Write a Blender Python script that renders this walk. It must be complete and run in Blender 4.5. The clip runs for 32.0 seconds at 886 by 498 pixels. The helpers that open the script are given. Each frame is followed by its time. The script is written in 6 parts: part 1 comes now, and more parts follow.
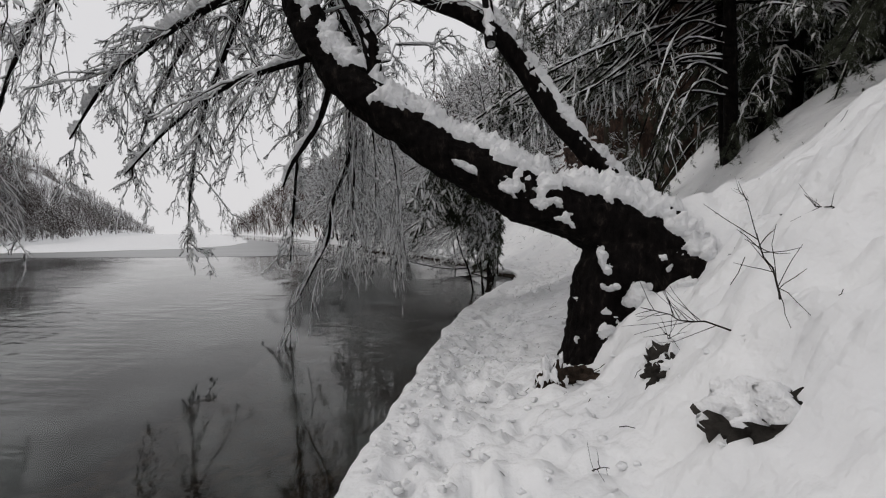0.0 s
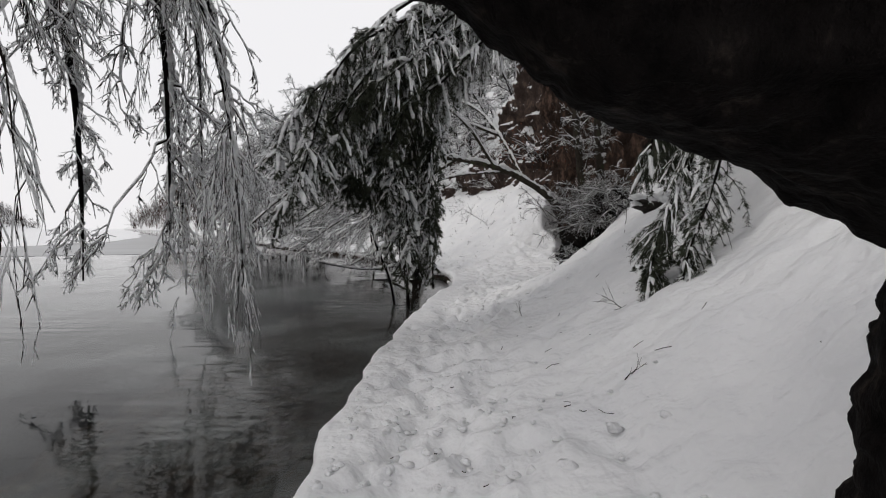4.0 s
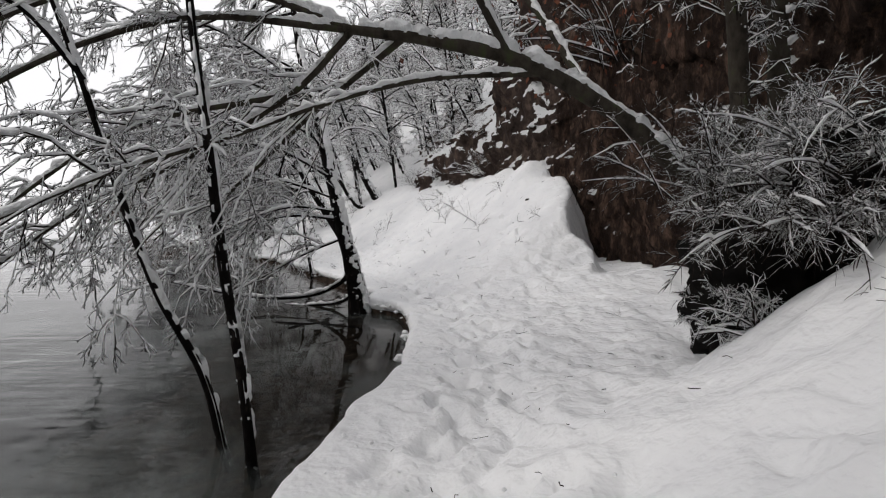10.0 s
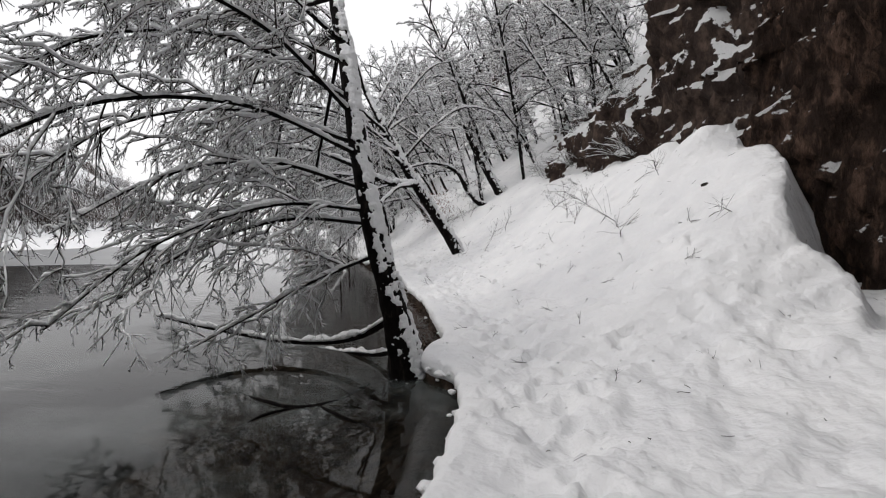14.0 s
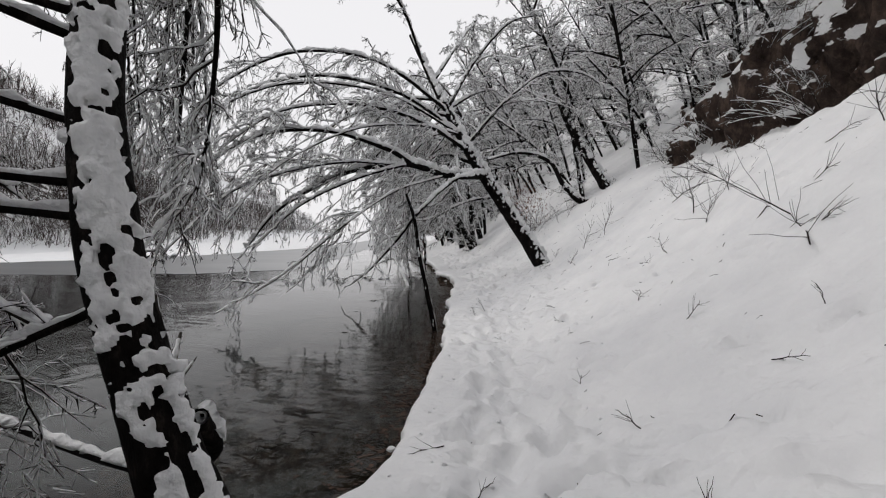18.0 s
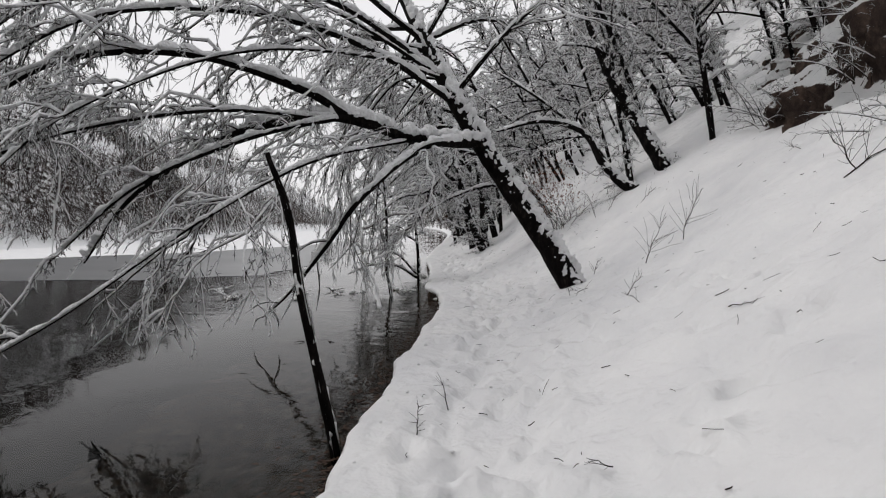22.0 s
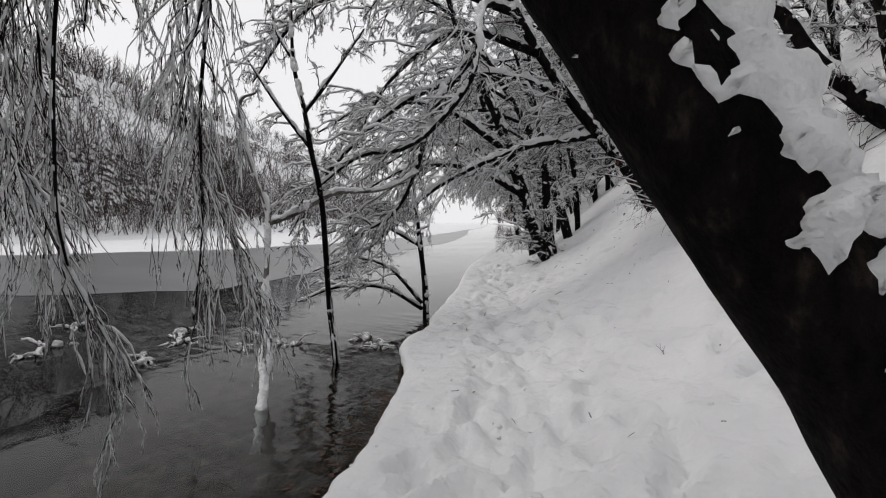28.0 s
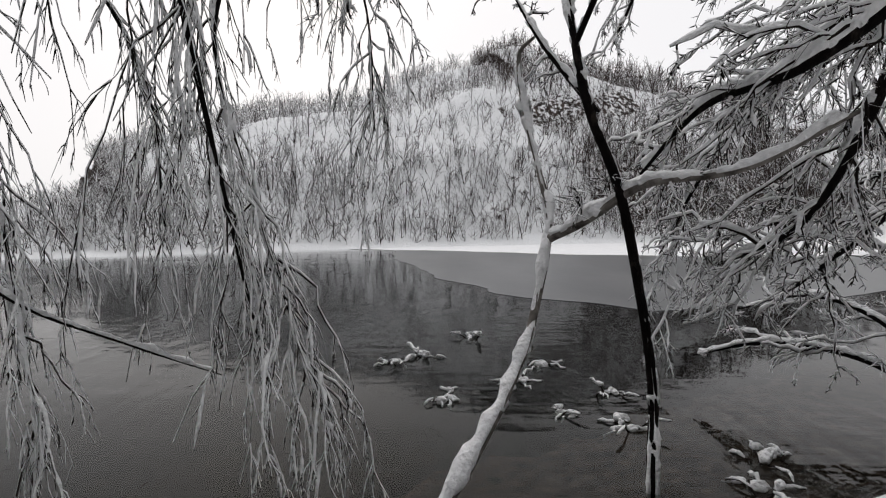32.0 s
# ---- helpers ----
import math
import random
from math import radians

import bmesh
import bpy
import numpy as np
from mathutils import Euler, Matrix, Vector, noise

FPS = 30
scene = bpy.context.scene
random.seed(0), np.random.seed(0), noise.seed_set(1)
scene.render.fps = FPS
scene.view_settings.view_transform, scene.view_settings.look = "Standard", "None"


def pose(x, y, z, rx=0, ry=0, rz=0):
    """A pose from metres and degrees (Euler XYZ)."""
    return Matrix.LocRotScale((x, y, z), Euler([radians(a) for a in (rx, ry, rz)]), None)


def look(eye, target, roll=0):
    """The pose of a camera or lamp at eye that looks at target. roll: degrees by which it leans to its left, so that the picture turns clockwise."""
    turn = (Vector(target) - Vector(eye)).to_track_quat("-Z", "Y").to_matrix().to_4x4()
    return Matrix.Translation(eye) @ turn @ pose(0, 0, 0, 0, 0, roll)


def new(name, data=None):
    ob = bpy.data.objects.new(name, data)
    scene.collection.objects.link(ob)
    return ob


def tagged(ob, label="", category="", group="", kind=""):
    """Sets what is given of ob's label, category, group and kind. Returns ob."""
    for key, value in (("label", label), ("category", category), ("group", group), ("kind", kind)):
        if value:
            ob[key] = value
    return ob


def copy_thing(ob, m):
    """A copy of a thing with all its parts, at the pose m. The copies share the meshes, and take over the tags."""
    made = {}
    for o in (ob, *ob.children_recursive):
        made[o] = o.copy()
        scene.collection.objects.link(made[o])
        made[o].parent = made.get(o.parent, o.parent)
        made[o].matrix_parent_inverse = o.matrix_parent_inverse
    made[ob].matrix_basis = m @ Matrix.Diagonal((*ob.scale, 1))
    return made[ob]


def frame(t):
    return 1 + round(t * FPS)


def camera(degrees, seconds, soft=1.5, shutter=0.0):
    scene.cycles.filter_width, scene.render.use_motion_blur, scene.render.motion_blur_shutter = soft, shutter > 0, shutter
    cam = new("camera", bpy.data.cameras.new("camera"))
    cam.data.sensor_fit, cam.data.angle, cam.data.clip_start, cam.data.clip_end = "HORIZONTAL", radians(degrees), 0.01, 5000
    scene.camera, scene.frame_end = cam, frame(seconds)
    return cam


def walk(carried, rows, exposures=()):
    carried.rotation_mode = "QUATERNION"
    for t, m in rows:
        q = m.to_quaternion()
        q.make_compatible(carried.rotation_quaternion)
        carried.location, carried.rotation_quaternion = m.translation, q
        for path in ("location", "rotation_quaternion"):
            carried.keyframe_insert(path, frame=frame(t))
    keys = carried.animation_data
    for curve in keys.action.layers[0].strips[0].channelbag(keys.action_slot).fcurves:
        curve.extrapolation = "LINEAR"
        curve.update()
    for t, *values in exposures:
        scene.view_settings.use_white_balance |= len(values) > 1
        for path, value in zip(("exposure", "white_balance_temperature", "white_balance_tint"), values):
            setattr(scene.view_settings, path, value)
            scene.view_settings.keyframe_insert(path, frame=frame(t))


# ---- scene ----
cam = camera(80.0, 32.0, soft=1.1)
PATH = [
    (0.0, (2.596, -2.674, 1.810), (1.711, 7.281, 1.488), 0.16),
    (0.5, (2.553, -2.176, 1.679), (1.614, 7.774, 1.322), -0.05),
    (1.0, (2.464, -1.677, 1.696), (1.711, 8.288, 1.329), -0.07),
    (1.5, (2.423, -1.156, 1.754), (1.830, 8.819, 1.383), -0.05),
    (2.0, (2.406, -0.570, 1.820), (1.986, 9.414, 1.442), -0.07),
    (2.5, (2.410, 0.054, 1.863), (2.279, 10.045, 1.467), -0.02),
    (3.0, (2.480, 0.721, 1.852), (2.563, 10.713, 1.450), 0.02),
    (3.5, (2.501, 1.365, 1.765), (2.818, 11.352, 1.347), 0.16),
    (5.5, (2.544, 3.666, 1.649), (3.631, 13.598, 1.220), -0.32),
    (6.0, (2.703, 4.325, 1.671), (3.847, 14.250, 1.256), -0.17),
    (6.5, (2.890, 4.970, 1.664), (4.088, 14.889, 1.244), -0.03),
    (7.0, (3.011, 5.619, 1.673), (4.212, 15.537, 1.233), 0.19),
    (7.5, (3.049, 6.297, 1.719), (4.215, 16.219, 1.282), 0.36),
    (8.0, (3.091, 6.964, 1.713), (4.216, 16.892, 1.283), 0.45),
    (8.5, (3.173, 7.584, 1.674), (4.249, 17.517, 1.238), 0.26),
    (9.0, (3.290, 8.190, 1.668), (4.330, 18.127, 1.250), 0.12),
    (9.5, (3.371, 8.839, 1.680), (4.329, 18.784, 1.259), 0.34),
    (10.0, (3.413, 9.466, 1.680), (4.287, 19.420, 1.269), 0.63),
    (10.5, (3.404, 10.058, 1.697), (3.980, 20.033, 1.290), 0.77),
    (11.0, (3.411, 10.636, 1.706), (3.751, 20.622, 1.306), 0.68),
    (11.5, (3.472, 11.245, 1.700), (3.636, 21.236, 1.311), 0.44),
    (12.0, (3.539, 11.718, 1.725), (3.566, 21.708, 1.288), 0.49),
    (12.5, (3.721, 12.142, 1.782), (3.028, 22.107, 1.326), 0.25),
    (13.0, (3.912, 12.613, 1.811), (2.462, 22.496, 1.341), -0.04),
    (13.5, (4.109, 13.221, 1.794), (2.390, 23.060, 1.315), -0.08),
    (14.0, (4.294, 13.871, 1.800), (2.391, 23.677, 1.323), -0.05),
    (14.5, (4.449, 14.524, 1.806), (2.442, 24.310, 1.342), 0.03),
    (15.0, (4.614, 15.140, 1.825), (2.516, 24.906, 1.363), -0.04),
    (15.5, (4.734, 15.703, 1.850), (2.570, 25.455, 1.379), -0.13),
    (17.5, (4.738, 17.676, 1.719), (0.965, 26.929, 1.360), -0.79),
    (18.0, (4.598, 18.197, 1.732), (0.521, 27.321, 1.368), -0.73),
    (18.5, (4.460, 18.748, 1.763), (0.202, 27.789, 1.399), -0.93),
    (19.0, (4.288, 19.309, 1.779), (-0.045, 28.314, 1.398), -0.95),
    (19.5, (4.148, 19.888, 1.796), (-0.232, 28.869, 1.390), -1.04),
    (20.0, (4.005, 20.482, 1.818), (-0.410, 29.445, 1.396), -1.07),
    (20.5, (3.852, 21.121, 1.814), (-0.603, 30.063, 1.376), -0.92),
    (21.0, (3.727, 21.822, 1.800), (-0.768, 30.743, 1.348), -0.91),
    (21.5, (3.559, 22.488, 1.792), (-0.975, 31.389, 1.325), -0.81),
    (22.0, (3.394, 23.142, 1.802), (-1.162, 32.031, 1.333), -0.59),
    (22.5, (3.186, 23.734, 1.820), (-1.405, 32.605, 1.344), -0.25),
    (23.0, (2.985, 24.298, 1.844), (-1.620, 33.161, 1.349), -0.02),
    (23.5, (2.815, 24.872, 1.850), (-1.890, 33.682, 1.344), 0.05),
    (24.0, (2.631, 25.438, 1.828), (-2.221, 34.166, 1.296), 0.20),
    (24.5, (2.450, 25.988, 1.845), (-2.521, 34.647, 1.296), 0.32),
    (25.0, (2.216, 26.535, 1.809), (-2.878, 35.122, 1.264), 0.27),
    (25.5, (1.992, 27.050, 1.790), (-3.211, 35.573, 1.246), 0.36),
    (26.0, (1.777, 27.577, 1.786), (-3.489, 36.061, 1.249), 0.48),
    (26.5, (1.569, 28.121, 1.771), (-3.741, 36.578, 1.225), 0.52),
    (28.5, (0.751, 30.387, 1.690), (-5.435, 38.227, 1.179), -0.31),
    (29.0, (0.473, 30.683, 1.663), (-6.200, 38.114, 1.167), -0.20),
    (29.5, (0.202, 31.107, 1.702), (-7.321, 37.676, 1.181), -0.30),
    (30.0, (-0.021, 31.469, 1.732), (-8.495, 36.751, 1.204), -0.82),
    (30.5, (-0.154, 31.775, 1.738), (-9.394, 35.572, 1.271), -0.81),
    (31.0, (-0.219, 32.179, 1.793), (-9.995, 34.236, 1.350), -0.65),
    (31.5, (-0.308, 32.627, 1.814), (-10.251, 33.599, 1.391), -0.47),
    (32.0, (-0.362, 33.126, 1.798), (-10.348, 32.823, 1.363), -0.48),
]
EXPOSURES = [(0.0, -0.28), (3.5, 0.0), (6.0, 0.28), (7.0, 0.42), (8.0, 0.40), (9.0, 0.55), (10.0, 0.22), (11.0, 0.32), (13.0, 0.34), (15.0, 0.18), (19.0, 0.02), (24.0, 0.0), (26.0, 0.04), (30.0, -0.02), (32.0, 0.06)]
walk(cam, [(t, look(eye, aim, roll)) for t, eye, aim, roll in PATH], EXPOSURES)

# ---- light: an overcast winter sky ----
world = bpy.data.worlds.new("overcast_sky")
scene.world = world
world.use_nodes = True
wn, wl = world.node_tree.nodes, world.node_tree.links
wn.clear()
sky = wn.new("ShaderNodeTexSky")
sky.sky_type, sky.sun_disc = "NISHITA", False
sky.sun_elevation, sky.sun_rotation, sky.dust_density = radians(38), radians(250), 6.0
wash = wn.new("ShaderNodeMix")
wash.data_type = "RGBA"
wash.inputs[0].default_value = 0.93
wash.inputs[7].default_value = (9.12, 9.0, 9.16, 1)
back = wn.new("ShaderNodeBackground")
back.inputs["Strength"].default_value = 0.100
wout = wn.new("ShaderNodeOutputWorld")
wl.new(sky.outputs[0], wash.inputs[6])
wl.new(wash.outputs[2], back.inputs["Color"])
wl.new(back.outputs[0], wout.inputs[0])
sun = new("sun", bpy.data.lights.new("sun", "SUN"))
sun.data.energy, sun.data.angle, sun.data.color = 0.5, radians(25), (1.0, 0.97, 0.93)
sun.matrix_world = look((-20, 5, 20), (0, 10, 0))

# ---- materials ----


def material(name, rough=0.6, metal=0.0):
    m = bpy.data.materials.new(name)
    m.use_nodes = True
    b = m.node_tree.nodes["Principled BSDF"]
    b.inputs["Roughness"].default_value, b.inputs["Metallic"].default_value = rough, metal
    return m, m.node_tree.nodes, m.node_tree.links, b


def noise_node(n, l, scale, detail=4.0, rough=0.55, stretch=(1, 1, 1)):
    tc, mp, t = n.new("ShaderNodeTexCoord"), n.new("ShaderNodeMapping"), n.new("ShaderNodeTexNoise")
    mp.inputs["Scale"].default_value = stretch
    t.inputs["Scale"].default_value, t.inputs["Detail"].default_value, t.inputs["Roughness"].default_value = scale, detail, rough
    l.new(tc.outputs["Object"], mp.inputs["Vector"])
    l.new(mp.outputs[0], t.inputs["Vector"])
    return t.outputs["Fac"]


def ramp(n, l, fac, stops):
    r = n.new("ShaderNodeValToRGB")
    while len(r.color_ramp.elements) < len(stops):
        r.color_ramp.elements.new(0.5)
    for e, (at, c) in zip(r.color_ramp.elements, stops):
        e.position, e.color = at, (*c, 1)
    l.new(fac, r.inputs[0])
    return r.outputs[0]


def bump(n, l, b, height, strength, distance):
    k = n.new("ShaderNodeBump")
    k.inputs["Strength"].default_value, k.inputs["Distance"].default_value = strength, distance
    l.new(height, k.inputs["Height"])
    old = b.inputs["Normal"].links
    if old:
        l.new(old[0].from_socket, k.inputs["Normal"])
    l.new(k.outputs[0], b.inputs["Normal"])


def plain(name, stops, scale, rough, relief, dist, stretch=(1, 1, 1), fine=None, gloss=0.08):
    m, n, l, b = material(name, rough)
    b.inputs["Specular IOR Level"].default_value = gloss
    f = noise_node(n, l, scale, 6.0, 0.62, stretch)
    l.new(ramp(n, l, f, stops), b.inputs["Base Color"])
    bump(n, l, b, f, relief, dist)
    if fine:
        bump(n, l, b, noise_node(n, l, fine, 3.0), relief * 0.7, dist * 0.25)
    return m


def snow_material(name, big, fine, relief):
    m, n, l, b = material(name, 0.62)
    f = noise_node(n, l, big, 5.0)
    l.new(ramp(n, l, f, [(0.25, (0.74, 0.745, 0.76)), (0.7, (0.85, 0.852, 0.855))]), b.inputs["Base Color"])
    b.inputs["Specular IOR Level"].default_value = 0.25
    bump(n, l, b, noise_node(n, l, fine * 0.4, 2.0, 0.4), relief * 0.65, 0.09)
    bump(n, l, b, noise_node(n, l, fine, 2.5, 0.45), relief * 0.9, 0.042)
    bump(n, l, b, noise_node(n, l, fine * 7, 2.0), relief * 0.5, 0.004)
    return m


SNOW = snow_material("snow", 1.3, 9.0, 1.0)
SNOW_LUMP = snow_material("snow_on_wood", 6.0, 26.0, 0.7)
BARK = plain("wet_bark", [(0.35, (0.003, 0.0026, 0.0025)), (0.58, (0.009, 0.0075, 0.007)), (0.8, (0.050, 0.040, 0.034))], 14, 0.8, 1.0, 0.05, (1, 1, 0.45), 60, 0.04)
TWIG = plain("twig_bark", [(0.3, (0.010, 0.008, 0.007)), (0.7, (0.030, 0.023, 0.020))], 20, 0.75, 0.3, 0.01)
MOSSY = plain("mossy_bark", [(0.3, (0.015, 0.012, 0.010)), (0.55, (0.05, 0.043, 0.034)), (0.75, (0.05, 0.065, 0.025))], 9, 0.85, 0.9, 0.03, (1, 1, 0.6), 50)
PALE_BARK = plain("pale_bark", [(0.35, (0.05, 0.045, 0.04)), (0.7, (0.26, 0.24, 0.22))], 12, 0.8, 0.6, 0.02)
NEEDLE = plain("needles", [(0.3, (0.022, 0.027, 0.018)), (0.7, (0.067, 0.072, 0.050))], 8, 0.6, 0.1, 0.005)
EARTH = plain("bank_earth", [(0.35, (0.010, 0.008, 0.006)), (0.55, (0.046, 0.033, 0.025)), (0.75, (0.115, 0.085, 0.066))], 7, 0.9, 1.0, 0.06, (1, 1, 1), 30)
STONE = plain("dark_stone", [(0.3, (0.012, 0.011, 0.010)), (0.6, (0.05, 0.045, 0.04)), (0.8, (0.11, 0.10, 0.09))], 5, 0.85, 1.0, 0.06, (1, 1, 1), 28)
LEAF = plain("dead_leaf", [(0.3, (0.09, 0.03, 0.02)), (0.7, (0.22, 0.09, 0.055))], 3, 0.7, 0.2, 0.01)
# near-black; also colours the lumps that stand in for the hollow's shade
BED_AND_SHADE = plain("lake_bed", [(0.3, (0.004, 0.004, 0.004)), (0.55, (0.010, 0.009, 0.008)), (0.8, (0.030, 0.024, 0.018))], 2.2, 0.9, 0.8, 0.05, (1, 1, 1), 14)


def rock_snow_material(name, scale, level, dark, light, streak=0.35, less=0.0, relief=0.12):
    """Rock whose ledges, facing up, carry snow in ragged patches."""
    m, n, l, b = material(name, 0.9)
    b.inputs["Specular IOR Level"].default_value = 0.08
    f = noise_node(n, l, scale, 10.0, 0.72, (1, 1, streak))
    c = ramp(n, l, f, [(0.3, tuple(0.25 * v for v in dark)), (0.5, dark), (0.75, light)])
    geo, sep, add = n.new("ShaderNodeNewGeometry"), n.new("ShaderNodeSeparateXYZ"), n.new("ShaderNodeMath")
    l.new(geo.outputs["Normal"], sep.inputs[0])
    add.operation = "MULTIPLY_ADD"
    l.new(noise_node(n, l, scale * 2.3, 5.0), add.inputs[0])
    add.inputs[1].default_value = 0.9
    l.new(sep.outputs["Z"], add.inputs[2])
    off = n.new("ShaderNodeMath")
    off.operation = "SUBTRACT"
    off.inputs[1].default_value = less
    l.new(add.outputs[0], off.inputs[0])
    mask = ramp(n, l, off.outputs[0], [(level, (0, 0, 0)), (min(0.999, level + 0.07), (1, 1, 1))])
    mix = n.new("ShaderNodeMix")
    mix.data_type = "RGBA"
    l.new(mask, mix.inputs[0])
    l.new(c, mix.inputs[6])
    mix.inputs[7].default_value = (0.82, 0.83, 0.84, 1)
    l.new(mix.outputs[2], b.inputs["Base Color"])
    bump(n, l, b, f, 1.0, relief)
    bump(n, l, b, noise_node(n, l, scale * 9, 4.0, 0.6, (1, 1, streak)), 0.8, relief * 0.3)
    return m


ROCK = rock_snow_material("cliff_rock", 4.5, 0.90, (0.052, 0.035, 0.028), (0.27, 0.168, 0.126), 0.30, 0.14, 0.25)
CRAG = rock_snow_material("snowy_crag", 3.2, 0.76, (0.058, 0.042, 0.036), (0.20, 0.14, 0.112), 0.6, 0.0, 0.18)
FAR_WOOD = rock_snow_material("snowy_far_twigs", 2.0, 0.46, (0.034, 0.026, 0.024), (0.085, 0.066, 0.060))
HILL_WOOD = rock_snow_material("dark_far_twigs", 1.6, 0.80, (0.036, 0.026, 0.023), (0.090, 0.064, 0.056))
BROWN_WOOD = rock_snow_material("brown_far_twigs", 1.0, 0.95, (0.045, 0.028, 0.022), (0.10, 0.06, 0.045))
HILL = rock_snow_material("far_hill_ground", 0.45, 0.88, (0.045, 0.036, 0.032), (0.14, 0.11, 0.095), 1.0, 0.10, 0.4)
RIDGE = rock_snow_material("wooded_ridge_ground", 0.7, 0.88, (0.046, 0.035, 0.031), (0.13, 0.095, 0.082), 1.0, 0.20, 0.4)
DARK_TWIG = rock_snow_material("brown_twig", 9.0, 0.92, (0.020, 0.014, 0.012), (0.060, 0.042, 0.034), 1.0, 0.0, 0.004)
SNOWY_TWIG = rock_snow_material("snowy_twig", 14.0, 0.40, (0.012, 0.010, 0.009), (0.040, 0.032, 0.028), 1.0, 0.0, 0.004)

# water: clear and dark, with faint ripples and dull patches of thin ice
WATER, n, l, b = material("lake_water", 0.03)
b.inputs["Base Color"].default_value = (0.26, 0.285, 0.28, 1)
b.inputs["IOR"].default_value = 1.17
b.inputs["Transmission Weight"].default_value = 1.0
film = noise_node(n, l, 0.35, 5.0, 0.6)
l.new(ramp(n, l, film, [(0.46, (0.006, 0.006, 0.006)), (0.66, (0.05, 0.05, 0.05))]), b.inputs["Roughness"])
slush = noise_node(n, l, 0.55, 7.0, 0.66, (1, 0.8, 1))
where, ahead = n.new("ShaderNodeTexCoord"), n.new("ShaderNodeSeparateXYZ")
l.new(where.outputs["Object"], ahead.inputs[0])
cove = n.new("ShaderNodeMapRange")
cove.inputs["From Min"].default_value, cove.inputs["From Max"].default_value = 19.0, 27.0
cove.inputs["To Min"].default_value, cove.inputs["To Max"].default_value = 0.03, -0.14
l.new(ahead.outputs["Y"], cove.inputs["Value"])
thin_ice = n.new("ShaderNodeMath")
l.new(slush, thin_ice.inputs[0])
l.new(cove.outputs[0], thin_ice.inputs[1])
l.new(ramp(n, l, thin_ice.outputs[0], [(0.46, (1.0, 1.0, 1.0)), (0.68, (0.66, 0.66, 0.66))]), b.inputs["Transmission Weight"])
calm = ramp(n, l, noise_node(n, l, 0.16, 3.0, 0.5, (1, 0.7, 1)), [(0.42, (0.06, 0.06, 0.06)), (0.60, (1, 1, 1))])
for size, share, along in ((2.2, 0.16, (0.35, 1.6, 1)), (7.5, 0.08, (0.35, 1.6, 1)), (3.2, 0.10, (1.5, 0.3, 1))):
    wave = n.new("ShaderNodeMath")
    wave.operation = "MULTIPLY"
    l.new(noise_node(n, l, size, 2.0, 0.45, along), wave.inputs[0])
    l.new(calm, wave.inputs[1])
    bump(n, l, b, wave.outputs[0], share, 0.27 / size)
bump(n, l, b, noise_node(n, l, 5.0, 2.0, 0.5, (0.8, 1.2, 1)), 0.02, 0.02)
ICE, n, l, b = material("grey_ice", 0.28)
f = noise_node(n, l, 0.25, 6.0, 0.6, (0.4, 1, 1))
l.new(ramp(n, l, f, [(0.3, (0.07, 0.073, 0.077)), (0.75, (0.17, 0.173, 0.178))]), b.inputs["Base Color"])
bump(n, l, b, noise_node(n, l, 3.0, 4.0), 0.1, 0.02)

# ---- mesh tools ----


def mesh_from(name, verts, faces, mat, parent=None, label="", smooth=True):
    me = bpy.data.meshes.new(name)
    verts, faces = np.asarray(verts, float), np.asarray(faces, np.int32)
    me.vertices.add(len(verts))
    me.vertices.foreach_set("co", verts.ravel())
    k = faces.shape[1]
    me.loops.add(faces.size)
    me.loops.foreach_set("vertex_index", faces.ravel())
    me.polygons.add(len(faces))
    me.polygons.foreach_set("loop_start", np.arange(0, faces.size, k, dtype=np.int32))
    me.polygons.foreach_set("use_smooth", np.full(len(faces), smooth))
    me.update(calc_edges=True)
    me.validate()
    me.materials.append(mat)
    ob = new(name, me)
    if parent:
        ob.parent = parent
        if parent.type == "EMPTY":
            ob.matrix_parent_inverse = Matrix.Translation(-parent.location)
    if label:
        ob["label"] = label
    return ob


def part(name, bm, mat, parent, label=""):
    me = bpy.data.meshes.new(name)
    bm.to_mesh(me)
    bm.free()
    me.materials.append(mat)
    for p in me.polygons:
        p.use_smooth = True
    ob = new(name, me)
    ob.parent = parent
    if label:
        ob["label"] = label
    return ob


def hash3(i, j, k):
    v = np.sin(i * 127.1 + j * 311.7 + k * 74.7) * 43758.5453
    return v - np.floor(v)


def vnoise(p, scale=1.0, octaves=3):
    """Smooth noise, about -1 to 1, at the points p."""
    p = np.asarray(p, float) * scale
    total, amp = 0.0, 1.0
    for o in range(octaves):
        q = p * 2 ** o + 17.3 * o
        c = np.floor(q)
        f = q - c
        f = f * f * (3 - 2 * f)
        x, y, z = c[..., 0], c[..., 1], c[..., 2]
        r = 0
        for a in (0, 1):
            for bb in (0, 1):
                for cc in (0, 1):
                    w = (f[..., 0] if a else 1 - f[..., 0]) * (f[..., 1] if bb else 1 - f[..., 1]) * (f[..., 2] if cc else 1 - f[..., 2])
                    r = r + w * hash3(x + a, y + bb, z + cc)
        total = total + amp * (2 * r - 1)
        amp *= 0.5
    return total


def flat3(x, y, z=0.0):
    return np.stack(np.broadcast_arrays(np.asarray(x, float), np.asarray(y, float), np.asarray(z, float)), -1)


def grid_faces(rows, cols, wrap=False):
    i, j = np.meshgrid(np.arange(rows - 1), np.arange(cols if wrap else cols - 1), indexing="ij")
    j2 = (j + 1) % cols
    return np.stack([i * cols + j, i * cols + j2, (i + 1) * cols + j2, (i + 1) * cols + j], -1).reshape(-1, 4)


